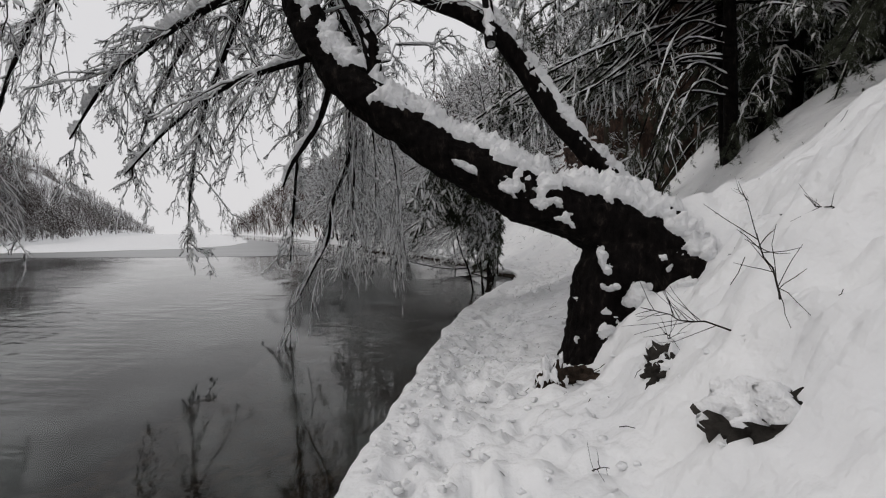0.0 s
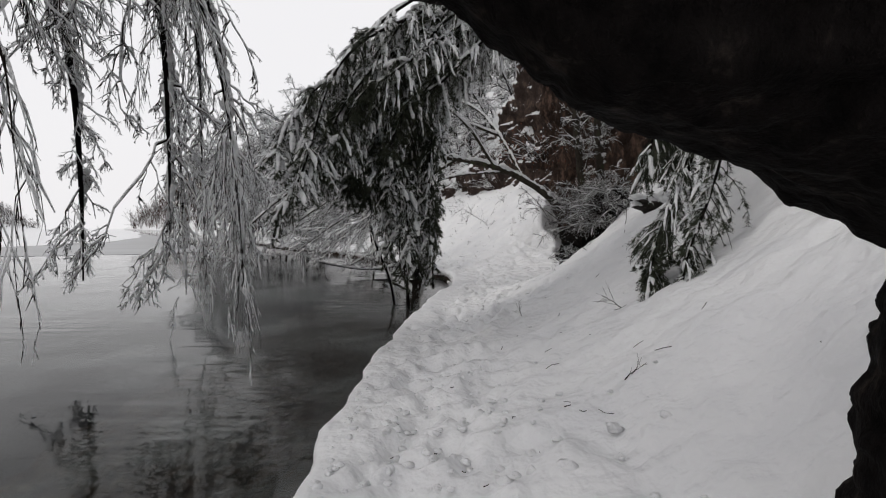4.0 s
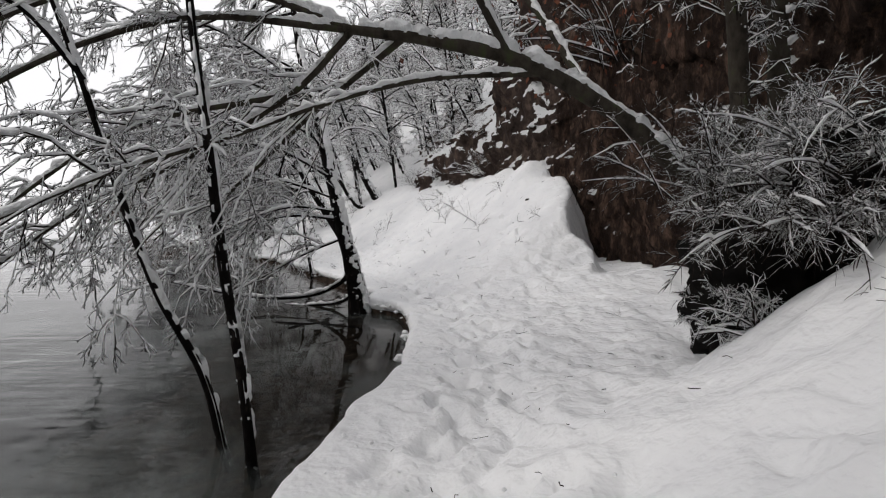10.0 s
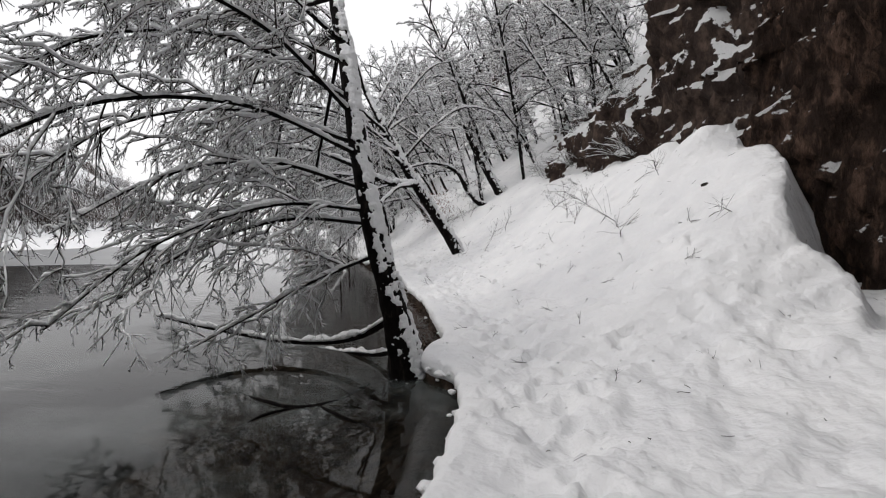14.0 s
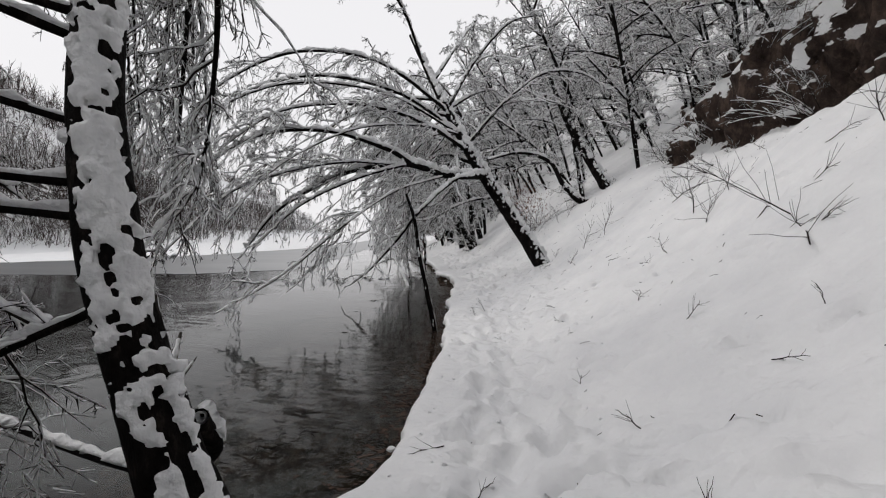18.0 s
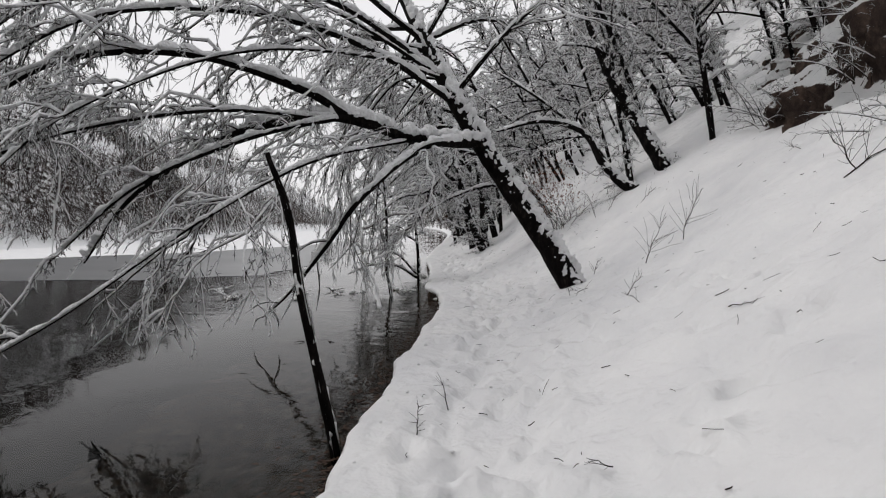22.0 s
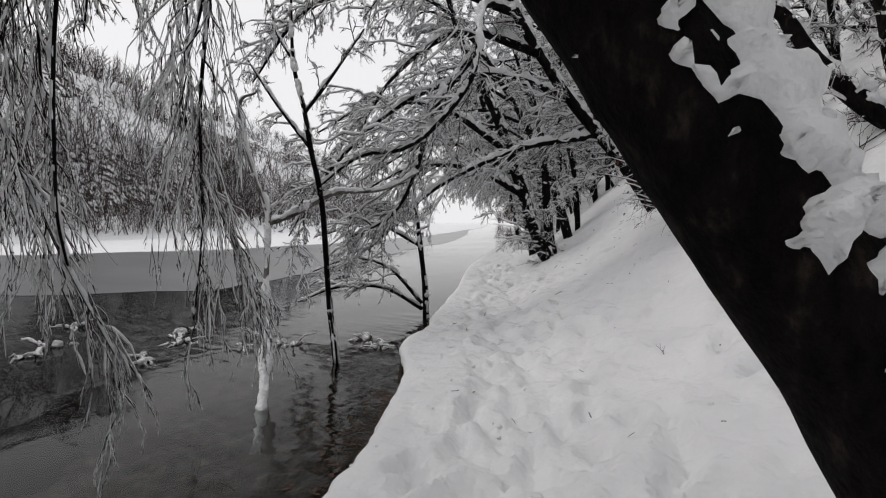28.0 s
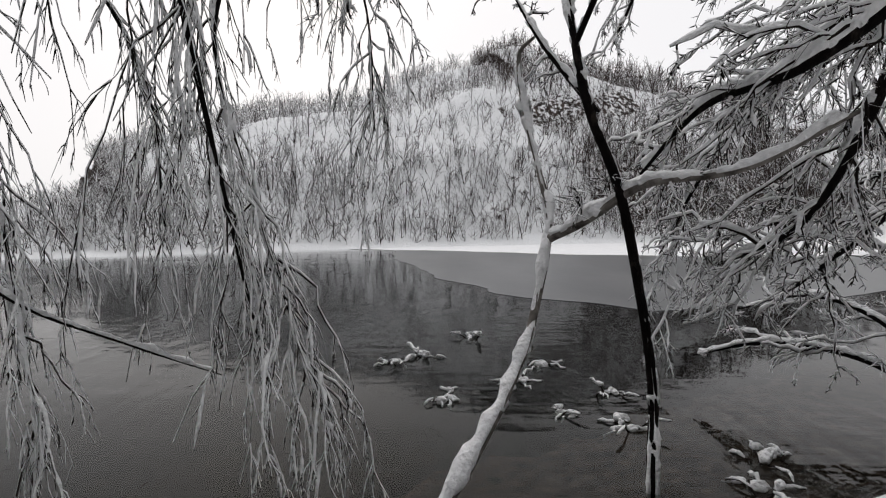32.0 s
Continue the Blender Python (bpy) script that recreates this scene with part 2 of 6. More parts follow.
def smooth_line(points, count):
    """A Catmull-Rom line through the points, with count samples."""
    p = np.array(points, float)
    p = np.vstack([2 * p[0] - p[1], p, 2 * p[-1] - p[-2]])
    t = np.linspace(0, len(points) - 1 - 1e-6, count)
    i = np.floor(t).astype(int)
    f = (t - i)[:, None]
    a, b0, c, d = p[i], p[i + 1], p[i + 2], p[i + 3]
    return 0.5 * (2 * b0 + (c - a) * f + (2 * a - 5 * b0 + 4 * c - d) * f ** 2 + (3 * b0 - a - 3 * c + d) * f ** 3)


def tube_frames(P):
    T = np.gradient(P, axis=1)
    T /= np.linalg.norm(T, axis=-1, keepdims=True) + 1e-9
    axis = np.abs(T).max(axis=1).argmin(axis=1)
    ref = np.eye(3)[axis][:, None, :]
    A = np.cross(T, ref)
    A /= np.linalg.norm(A, axis=-1, keepdims=True) + 1e-9
    return T, A, np.cross(A, T)


def tube_mesh(P, R, sides):
    """Verts and quads of tubes: lines P (n, k, 3), radii R (n, k)."""
    n, k, _ = P.shape
    T, A, B = tube_frames(P)
    w = np.arange(sides) * 2 * np.pi / sides
    ring = A[:, :, None] * np.cos(w)[:, None] + B[:, :, None] * np.sin(w)[:, None]
    V = (P[:, :, None] + ring * R[:, :, None, None]).reshape(-1, 3)
    F = grid_faces(k, sides, True)
    F = (F[None] + (np.arange(n) * k * sides)[:, None, None]).reshape(-1, 4)
    return V, F


def stem(name, points, radii, parent, mat=BARK, sides=16, step=0.07, rough=0.10, snow=0.0, lean=(0, 0, 1), bare=0.15, label="", snow_label=""):
    """One thick stem through the points, and, as its sub-part, the snow that lies on its upper side."""
    pts = np.array(points, float)
    length = np.linalg.norm(np.diff(pts, axis=0), axis=1).sum()
    k = max(6, int(length / step))
    P = smooth_line(pts, k)
    r = np.interp(np.linspace(0, 1, k), np.linspace(0, 1, len(radii)), radii)
    T, A, B = tube_frames(P[None])
    w = np.arange(sides) * 2 * np.pi / sides
    ring = A[0][:, None] * np.cos(w)[:, None] + B[0][:, None] * np.sin(w)[:, None]
    base = P[:, None] + ring * r[:, None, None]
    lump = 1 + rough * vnoise(base, 2.2, 3)[..., None] + 0.5 * rough * vnoise(base * np.array([1, 1, 0.4]), 11, 2)[..., None]
    V = (P[:, None] + ring * r[:, None, None] * lump).reshape(-1, 3)
    F = grid_faces(k, sides, True).tolist()
    ob = mesh_from(name, V, F, mat, parent, label)
    if snow > 0:
        s2, k2 = (96 if radii[0] > 0.3 else 56 if radii[0] > 0.17 else 30 if radii[0] > 0.1 else 14), max(8, int(length / (0.022 if radii[0] > 0.17 else step * 0.5)))
        P2 = smooth_line(pts, k2)
        r2 = np.interp(np.linspace(0, 1, k2), np.linspace(0, 1, len(radii)), radii)
        T, A, B = tube_frames(P2[None])
        w = np.arange(s2) * 2 * np.pi / s2
        ring = A[0][:, None] * np.cos(w)[:, None] + B[0][:, None] * np.sin(w)[:, None]
        skin = P2[:, None] + ring * r2[:, None, None]
        up = np.array(lean, float)
        up /= np.linalg.norm(up)
        face = ring @ up
        along = np.stack([np.broadcast_to(np.linspace(0, length, k2)[:, None] * 1.3, skin.shape[:2]), np.broadcast_to(np.arange(s2)[None] * (7.0 / s2), skin.shape[:2]) * 2.0, np.full(skin.shape[:2], radii[0] * 50)], -1)
        ragged = 0.16 * vnoise(skin, 2.2, 2) + 0.40 * vnoise(along, 1.0, 2) + (0.42 if radii[0] < 0.1 else 0.55) * vnoise(skin, 15.0, 2) + (0.0 if radii[0] < 0.1 else 0.35) * vnoise(skin, 24.0, 2)
        cover = np.clip((face - 0.42 - bare + ragged) * (2.2 if radii[0] < 0.2 else 1.6), -1, 1)
        th = np.where(cover > 0, snow * np.minimum(1, np.sqrt(np.maximum(cover, 0)) * 1.15 + 0.06) * (0.75 + (0.45 if radii[0] > 0.08 else 0.75) * vnoise(skin, 6.0, 3) + 0.35 * vnoise(skin, 26.0, 2)), cover * 0.05 - 0.02)
        ends = np.minimum(np.arange(k2), np.arange(k2)[::-1])
        th = np.where(ends[:, None] < 2, -0.02, th)
        V = P2[:, None] + ring * np.maximum(0.002, r2[:, None] + th)[..., None]
        V[..., 2] += np.clip(th, 0, 1) * 0.5
        mesh_from("snow_cap", V.reshape(-1, 3), grid_faces(k2, s2, True), SNOW_LUMP, ob, snow_label or "white snow lying on the bark")
    return P, r, ob


def offspring(rng, P, L, m, lo, hi, angle, ratio, droop, lift=0.0, side=None, wobble=0.06, k=5, flatten=1.0):
    """m twigs on each of the lines P (n, k, 3) of lengths L. Returns their lines, lengths and parents."""
    n, kk, _ = P.shape
    u = rng.uniform(lo, hi, (n, m))
    x = u * (kk - 1) * 0.9999
    i = np.floor(x).astype(int)
    f = (x - i)[..., None]
    row = np.arange(n)[:, None]
    a, c = P[row, i], P[row, i + 1]
    base = a + (c - a) * f
    tan = (c - a) / (np.linalg.norm(c - a, axis=-1, keepdims=True) + 1e-9)
    v = rng.normal(size=(n, m, 3))
    v[..., 2] *= flatten
    if side is not None:
        v += np.array(side, float)
    v -= tan * (v * tan).sum(-1, keepdims=True)
    v /= np.linalg.norm(v, axis=-1, keepdims=True) + 1e-9
    ang = np.radians(rng.uniform(angle[0], angle[1], (n, m)))[..., None]
    d = tan * np.cos(ang) + v * np.sin(ang)
    d[..., 2] += lift
    d /= np.linalg.norm(d, axis=-1, keepdims=True) + 1e-9
    length = L[:, None] * ratio * (1.1 - 0.6 * u) * rng.uniform(0.55, 1.25, (n, m))
    s = np.linspace(0, 1, k)[None, None, :, None]
    Q = base[:, :, None] + d[:, :, None] * length[..., None, None] * s
    Q[..., 2] -= droop * length[..., None] * s[..., 0] ** 1.8
    jit = rng.normal(size=Q.shape) * wobble * length[..., None, None]
    jit[:, :, 0] = 0
    Q += np.cumsum(jit, axis=2) * 0.6
    return Q.reshape(n * m, k, 3), length.reshape(-1), np.repeat(np.arange(n), m)


WALKWAY = [(2.6, -2.7), (2.41, -0.6), (2.5, 1.4), (2.55, 3.7), (3.0, 5.6), (3.17, 7.6), (3.4, 9.5), (3.5, 11.5), (4.1, 13.2), (4.6, 15.1), (4.75, 16.8), (4.6, 18.2), (4.0, 20.5), (3.4, 23.1), (2.6, 25.4), (1.8, 27.6),
           (1.15, 29.2), (0.75, 30.3), (0.2, 31.2), (-0.2, 32.1), (-0.4, 33.2)]
clear_way = smooth_line([(x, y, 0) for x, y in WALKWAY], 160)[:, :2]


def off_path(P, room=0.55):
    """Which of the lines P (n, k, 3) stay clear of the way that people walk."""
    d = np.full(P.shape[:2], 9.0)
    for c in clear_way:
        d = np.minimum(d, np.hypot(P[..., 0] - c[0], P[..., 1] - c[1]))
    return ~((d < room) & (P[..., 2] < 2.5)).any(axis=1)


def twig_meshes(levels, parent, rng, snow=1.0, mat=TWIG, name="twig_mass", low=-0.02, spray=SNOWY_TWIG, clumpy=False):
    """levels: (lines, radius at the base, radius of the snow). Two meshes: the wood and the snow on it."""
    V, F, SV, SF, FV, FF, at, sat, fat = [], [], [], [], [], [], 0, 0, 0
    for P, r, rs in levels:
        keep = (P[..., 2].min(axis=1) > low) & off_path(P)
        P = P[keep]
        if not len(P):
            continue
        n, k, _ = P.shape
        R = r * np.linspace(1, 0.35, k)[None] * rng.uniform(0.7, 1.2, (n, 1))
        if rs < 0:
            R = R * rng.uniform(0.6, 1.45, (n, k))
            v, f = tube_mesh(P, R, 3)
            FV.append(v), FF.append(f + fat)
            fat += len(v)
            continue
        v, f = tube_mesh(P, R, 3 if r < 0.012 else 5)
        V.append(v), F.append(f + at)
        at += len(v)
        if rs > 0 and snow > 0:
            T, _, _ = tube_frames(P)
            level = 1 - np.abs(T[..., 2]) ** 2 * 0.62
            S = rs * snow * level * rng.uniform(0.45, 1.35, (n, k))
            if clumpy:
                S = rs * snow * np.where(rng.uniform(size=(n, k)) < 0.68, rng.uniform(0.05, 0.3, (n, k)), rng.uniform(0.8, 1.9, (n, k)))
                S = (np.roll(S, 1, 1) + 2 * S + np.roll(S, -1, 1)) / 4
            S[:, 0] *= 0.6
            S[:, -1] *= 0.45
            Q = P.copy()
            Q[..., 2] += R + S * 0.55
            v, f = tube_mesh(Q, S, 6 if clumpy and rs > 0.012 else 3 if rs < 0.016 else 4 if rs < 0.03 else 6)
            SV.append(v), SF.append(f + sat)
            sat += len(v)
    wood = mesh_from(name, np.vstack(V), np.vstack(F), mat, parent, "thin dark bare twigs")
    tagged(wood, kind="stuff")
    if FV:
        w = mesh_from("twig_spray", np.vstack(FV), np.vstack(FF), spray, parent, "finest twigs, white with snow above")
        tagged(w, kind="stuff")
    if SV:
        w = mesh_from("snow_layer", np.vstack(SV), np.vstack(SF), SNOW_LUMP, parent, "white snow resting on the twigs")
        tagged(w, kind="stuff")


def thing(name, label, category, at=(0, 0, 0), group=""):
    ob = new(name)
    ob.location = at
    ob.empty_display_size = 0.2
    return tagged(ob, label, category, group)

# ---- the ground: shore line, trodden ledge, slope ----
SHORE = [(1.8, -40), (1.7, -12), (1.64, -4), (1.66, 0.2), (1.75, 2.5), (1.83, 4.5), (1.96, 7), (2.3, 9.4), (2.55, 11), (2.75, 12), (2.96, 13.3), (3.32, 14.4), (3.5, 15.4),
         (3.6, 16.5), (3.58, 18), (3.38, 19.2), (2.95, 19.7), (2.85, 20.2), (2.95, 20.8), (2.72, 21.7), (2.1, 23.5), (1.55, 25), (0.45, 27.7), (-0.45, 30), (-1.02, 31.6),
         (-1.75, 33.0), (-2.3, 33.9), (-2.75, 34.3), (-3.1, 34.8), (-3.35, 35.5), (-4.1, 36.9), (-5.5, 39.5), (-8, 43.8), (-12, 52), (-20, 69), (-38, 105), (-75, 170), (-140, 270)]
line = smooth_line([(x, y, 0) for x, y in SHORE], 6000)[:, :2]
run = np.concatenate([[0], np.cumsum(np.linalg.norm(np.diff(line, axis=0), axis=1))])


def shore_at(y):
    """Run along the shore at which it passes y."""
    return np.interp(y, line[:, 1], run)


S = np.concatenate([shore_at(-40) + np.arange(0, 26, 1.0), np.arange(shore_at(-14), shore_at(-4), 0.2), np.arange(shore_at(-4), shore_at(41), 0.06),
                    np.arange(shore_at(41), shore_at(60), 0.2), np.geomspace(shore_at(60), run[-1], 60)])
S = np.unique(np.round(S, 4))
cx, cy = np.interp(S, run, line[:, 0]), np.interp(S, run, line[:, 1])
wide = np.interp(S, run, np.gradient(line[:, 0], run)), np.interp(S, run, np.gradient(line[:, 1], run))
soft = np.ones(61) / 61
tx, ty = (np.convolve(np.pad(v, 30, mode="edge"), soft, mode="valid") for v in wide)
ln = np.hypot(tx, ty)
nx, ny = ty / ln, -tx / ln
D = np.concatenate([[0.10, 0.045, 0.0, 0.0, 0.03], np.arange(0.08, 3.4, 0.05), np.arange(3.4, 7, 0.10), np.geomspace(7, 140, 50)])
DROP = np.array([-0.20, -0.19, -0.13, -0.05, -0.012])
# heights above the water, by the distance from the shore, along the shore
STEPS = [0, 0.6, 1.2, 1.8, 2.5, 3.5, 4.5, 6, 8, 11, 16, 30, 140]
PROFILE = {-40: [0.28, 0.33, 0.4, 0.6, 1.3, 2.5, 3.4, 4.7, 6.2, 8.5, 12, 23, 85], 1: [0.28, 0.32, 0.38, 0.55, 1.25, 2.55, 3.35, 4.6, 6.2, 8.5, 12, 23, 85],
           4.2: [0.28, 0.32, 0.37, 0.45, 0.95, 2.0, 2.9, 4.1, 5.5, 8, 12, 23, 85], 6.5: [0.27, 0.32, 0.38, 0.55, 0.95, 1.6, 2.25, 3.3, 4.8, 7.5, 12, 23, 85],
           11: [0.27, 0.32, 0.40, 0.62, 1.0, 1.6, 2.15, 3.2, 4.6, 7.5, 12, 23, 85], 12.4: [0.27, 0.32, 0.39, 0.55, 0.9, 1.6, 2.3, 3.5, 4.8, 7.5, 12, 23, 85], 13.5: [0.28, 0.33, 0.38, 0.46, 0.68, 1.6, 2.9, 4.1, 5.0, 7.5, 12, 23, 85],
           14.4: [0.28, 0.33, 0.37, 0.42, 0.52, 1.3, 3.2, 4.5, 5.0, 7, 12, 23, 85],
           15.3: [0.29, 0.33, 0.37, 0.40, 0.44, 0.50, 0.62, 1.0, 2.0, 3.5, 10, 23, 85], 17.6: [0.30, 0.33, 0.37, 0.41, 0.47, 0.60, 0.65, 0.7, 1.0, 3, 10, 24, 85],
           19.0: [0.30, 0.34, 0.40, 0.50, 0.70, 1.0, 1.25, 1.5, 1.5, 3, 10, 24, 85], 20.5: [0.30, 0.34, 0.42, 0.63, 1.05, 1.75, 2.35, 2.9, 3.0, 3, 10, 24, 85], 22: [0.30, 0.34, 0.42, 0.66, 1.12, 1.85, 2.55, 3.2, 3.2, 4, 10, 24, 85],
           23: [0.30, 0.34, 0.42, 0.66, 1.12, 1.9, 2.75, 3.6, 3.2, 5, 11, 25, 85], 27: [0.30, 0.34, 0.41, 0.60, 0.95, 1.6, 2.35, 3.4, 3.9, 5, 11, 26, 85],
           31: [0.30, 0.34, 0.40, 0.58, 0.86, 1.5, 2.2, 3.3, 4.1, 5.5, 11, 26, 85], 37: [0.30, 0.34, 0.42, 0.66, 1.0, 1.7, 2.5, 3.7, 5.0, 7, 12, 25, 85],
           60: [0.28, 0.4, 0.6, 0.9, 1.4, 2.2, 3.0, 4.2, 6, 9, 14, 26, 90], 270: [0.28, 0.4, 0.6, 0.9, 1.4, 2.2, 3.0, 4.2, 6, 9, 14, 26, 60]}
keys = sorted(PROFILE)
table = np.array([PROFILE[k] for k in keys])
TREAD = [(2.3, -6), (2.35, -2), (2.3, 0.2), (2.38, 3), (2.5, 5.5), (2.75, 7.5), (3.2, 9.6), (3.6, 11.5), (4.05, 13.3), (4.35, 15), (4.4, 16.8), (4.2, 18.3), (3.9, 20), (3.45, 22),
         (2.65, 24.6), (1.3, 28.1), (0.15, 30.9), (-0.6, 32.8), (-1.6, 34.8), (-3.0, 37), (-4.6, 39.8), (-6.8, 43)]


def profile(y, d):
    """Height of the snow at the distance d inland from the shore point with that y (one per row)."""
    rows = np.stack([np.interp(y, keys, table[:, j]) for j in range(len(STEPS))], 1)
    out = np.empty((len(y), len(d)))
    for i in range(len(y)):
        out[i] = np.interp(d, STEPS, rows[i])
        if 17 < y[i] < 24:
            ridge = np.interp(y[i], [17, 18, 19, 20.5, 22, 23, 24], [3.0, 3.4, 4.0, 4.7, 5.3, 5.8, 6.6])
            steep = np.interp(ridge, STEPS, rows[i]) - 1.9 * np.maximum(0, d - ridge)
            out[i] = np.where((d > ridge) & (d < 9), np.maximum(np.minimum(out[i], steep), np.minimum(out[i], 0.62 + 0.04 * d)), out[i])
    return out


def trod(x, y):
    """Dents of boots along the trodden line, and lumps kicked up beside them."""
    way = smooth_line([(a, b, 0) for a, b in TREAD], 700)[:, :2]
    seg = np.concatenate([[0], np.cumsum(np.linalg.norm(np.diff(way, axis=0), axis=1))])
    rng = np.random.default_rng(5)
    h = np.zeros_like(x)
    near = (y > -6) & (y < 44)
    xs, ys, hs = x[near], y[near], np.zeros(near.sum())
    dist = np.full(xs.shape, 9.0)
    for a in range(0, 700, 4):
        dist = np.minimum(dist, np.hypot(xs - way[a, 0], ys - way[a, 1]))
    hs -= 0.07 * np.exp(-(dist / 0.34) ** 2)
    spots = []
    for lane in (-0.13, 0.14, -0.26, 0.3, 0.02, -0.4, 0.45, -0.05, 0.2, -0.2, 0.36):
        s = rng.uniform(0, 0.5)
        while s < seg[-1]:
            i = min(698, np.searchsorted(seg, s))
            t = way[min(699, i + 1)] - way[max(0, i - 1)]
            t /= np.linalg.norm(t) + 1e-9
            c = way[i] + np.array([t[1], -t[0]]) * (lane + rng.normal(0, 0.12)) + t * rng.normal(0, 0.2)
            turn = rng.normal(0, 0.5)
            t = np.array([t[0] * math.cos(turn) - t[1] * math.sin(turn), t[0] * math.sin(turn) + t[1] * math.cos(turn)])
            spots.append((c, t, rng.uniform(0.022, 0.082)))
            s += rng.uniform(0.35, 0.8)
    # older, snowed-in dents beside the tread
    for _ in range(700):
        i = rng.integers(60, 690)
        t = way[i + 1] - way[i - 1]
        t /= np.linalg.norm(t) + 1e-9
        turn = rng.uniform(0, 6.28)
        c = way[i] + np.array([t[1], -t[0]]) * rng.uniform(0.2, 3.2)
        deep = rng.uniform(0.03, 0.14) * (0.3 if 11 < c[1] < 19 or c[1] < 8 else 1.0)
        spots.append((c, np.array([math.cos(turn), math.sin(turn)]), deep))
    order = np.argsort(ys)
    yo = ys[order]
    for c, t, dep in spots:
        a, b2 = np.searchsorted(yo, [c[1] - 0.5, c[1] + 0.5])
        sel = order[a:b2]
        dx, dy = xs[sel] - c[0], ys[sel] - c[1]
        u, v = dx * t[0] + dy * t[1], dx * t[1] - dy * t[0]
        q = (u / 0.14) ** 2 + (v / 0.065) ** 2
        hs[sel] -= dep * np.exp(-q * 0.9) - dep * 0.28 * np.exp(-(np.sqrt(q) - 1.7) ** 2 * 3)
    h[near] = hs
    return h


def slope_noise(X, Y, dd, yy):
    p = flat3(X, Y)
    amp = np.clip((dd - 0.05) / 0.5, 0, 1)
    rough_start = np.clip((5.5 - yy) / 3, 0, 1) * np.clip((yy + 12) / 4, 0, 1)
    h = amp * (0.030 * vnoise(p, 1.3, 3) + 0.045 * vnoise(p, 3.6, 3) + 0.010 * np.maximum(0, vnoise(p, 9.0, 2) - 0.25) * 3 * np.clip(3.3 - dd, 0, 1))
    h += amp * rough_start * (0.055 * vnoise(p, 2.6, 3) + 0.060 * vnoise(p, 8, 3)) + amp * rough_start * np.clip((dd - 1.3) / 1.2, 0, 1) * (0.16 * vnoise(p, 1.5, 3) + 0.06 * np.abs(vnoise(p, 4.0, 2)))
    h += np.clip((dd - 1.6) / 2, 0, 1) * 0.09 * vnoise(p, 0.7, 3)
    h += np.clip((dd - 6) / 6, 0, 1) * 0.9 * vnoise(p, 0.22, 4)
    return h


core = D[5:]
edge = 0.045 * vnoise(flat3(cx, cy), 1.6, 3) + 0.02 * vnoise(flat3(cx, cy), 7, 2)
dd = np.broadcast_to(D[None], (len(S), len(D)))
GX = cx[:, None] + nx[:, None] * (dd + edge[:, None] * np.clip(1 - dd / 0.8, 0, 1))
GY = cy[:, None] + ny[:, None] * (dd + edge[:, None] * np.clip(1 - dd / 0.8, 0, 1))
GZ = profile(cy, np.maximum(D, 0))
GZ += slope_noise(GX, GY, dd, cy[:, None]) + trod(GX, GY) * np.clip(dd / 0.3, 0, 1)
for kx, ky, kh, kr in ((7.15, 24.8, 0.55, 0.6), (7.6, 23.4, 0.25, 0.6), (6.6, 26.6, 0.3, 0.8), (6.3, 28.0, 0.2, 0.6),
                       (4.62, 3.36, 0.75, 0.5), (4.1, 2.3, 0.12, 0.4), (4.85, 2.3, -0.14, 0.4), (8.4, 8.3, 0.8, 1.7), (6.75, 13.6, -0.9, 0.7), (9.3, 13.7, 0.7, 1.1)):
    GZ += kh * np.exp(-((GX - kx) ** 2 + (GY - ky) ** 2) / kr ** 2)
GZ[:, :5] = GZ[:, 5:6] + DROP[None] * (1 + 0.35 * vnoise(flat3(cx, cy), 2.5, 2))[:, None]
ground = mesh_from("ground", np.stack([GX, GY, GZ], -1).reshape(-1, 3), grid_faces(len(S), len(D))[:, ::-1], SNOW)
tagged(ground, "deep white snow on the lakeside slope with a trodden footpath", "snowy ground", kind="structure")
from mathutils.kdtree import KDTree
flatG = np.stack([GX, GY, GZ], -1)[::4, 5:].reshape(-1, 3)
tree_of_ground = KDTree(len(flatG))
for i, (x, y, z) in enumerate(flatG):
    tree_of_ground.insert((x, y, 0), i)
tree_of_ground.balance()


def ground_z(x, y):
    return float(np.mean([flatG[i][2] for _, i, _ in tree_of_ground.find_n((x, y, 0), 3)]))


# earth bank under the lip of snow, and the bed of the lake
bs = np.arange(shore_at(-12), shore_at(60), 0.12)
bx, by = np.interp(bs, run, line[:, 0]), np.interp(bs, run, line[:, 1])
bnx, bny = np.interp(bs, S, nx), np.interp(bs, S, ny)
lay = [(0.12, 0.24), (0.07, 0.17), (0.05, 0.08), (0.03, 0.0), (-0.05, -0.07), (-0.25, -0.14), (-0.45, -0.28), (-0.8, -0.55), (-1.6, -0.95), (-3.5, -1.35)]
V = []
for off, z in lay:
    q = flat3(bx, by, z)
    o = off + 0.06 * vnoise(q, 3.0, 3)
    V.append(np.stack([bx + bnx * o, by + bny * o, z + 0.05 * vnoise(q, 2.5, 3) * (z < 0.1)], -1))
bank = mesh_from("bank", np.stack(V, 1).reshape(-1, 3), grid_faces(len(bs), len(lay))[:, ::-1], EARTH)
tagged(bank, "dark brown wet earth bank under the snow edge", "bank", kind="structure")
bed = mesh_from("lake_bed", [(-400, -300, -1.3), (120, -300, -1.3), (120, 500, -1.3), (-400, 500, -1.3)], [(0, 1, 2, 3)], BED_AND_SHADE)
tagged(bed, "dark muddy bed of the lake under the water", "lake bed", kind="structure")
wx, wy = np.meshgrid(np.linspace(-260, 9, 120), np.linspace(-80, 330, 140), indexing="ij")
water = mesh_from("water", flat3(wx, wy, 0.0).reshape(-1, 3), grid_faces(120, 140)[:, ::-1], WATER)
water.visible_shadow = False
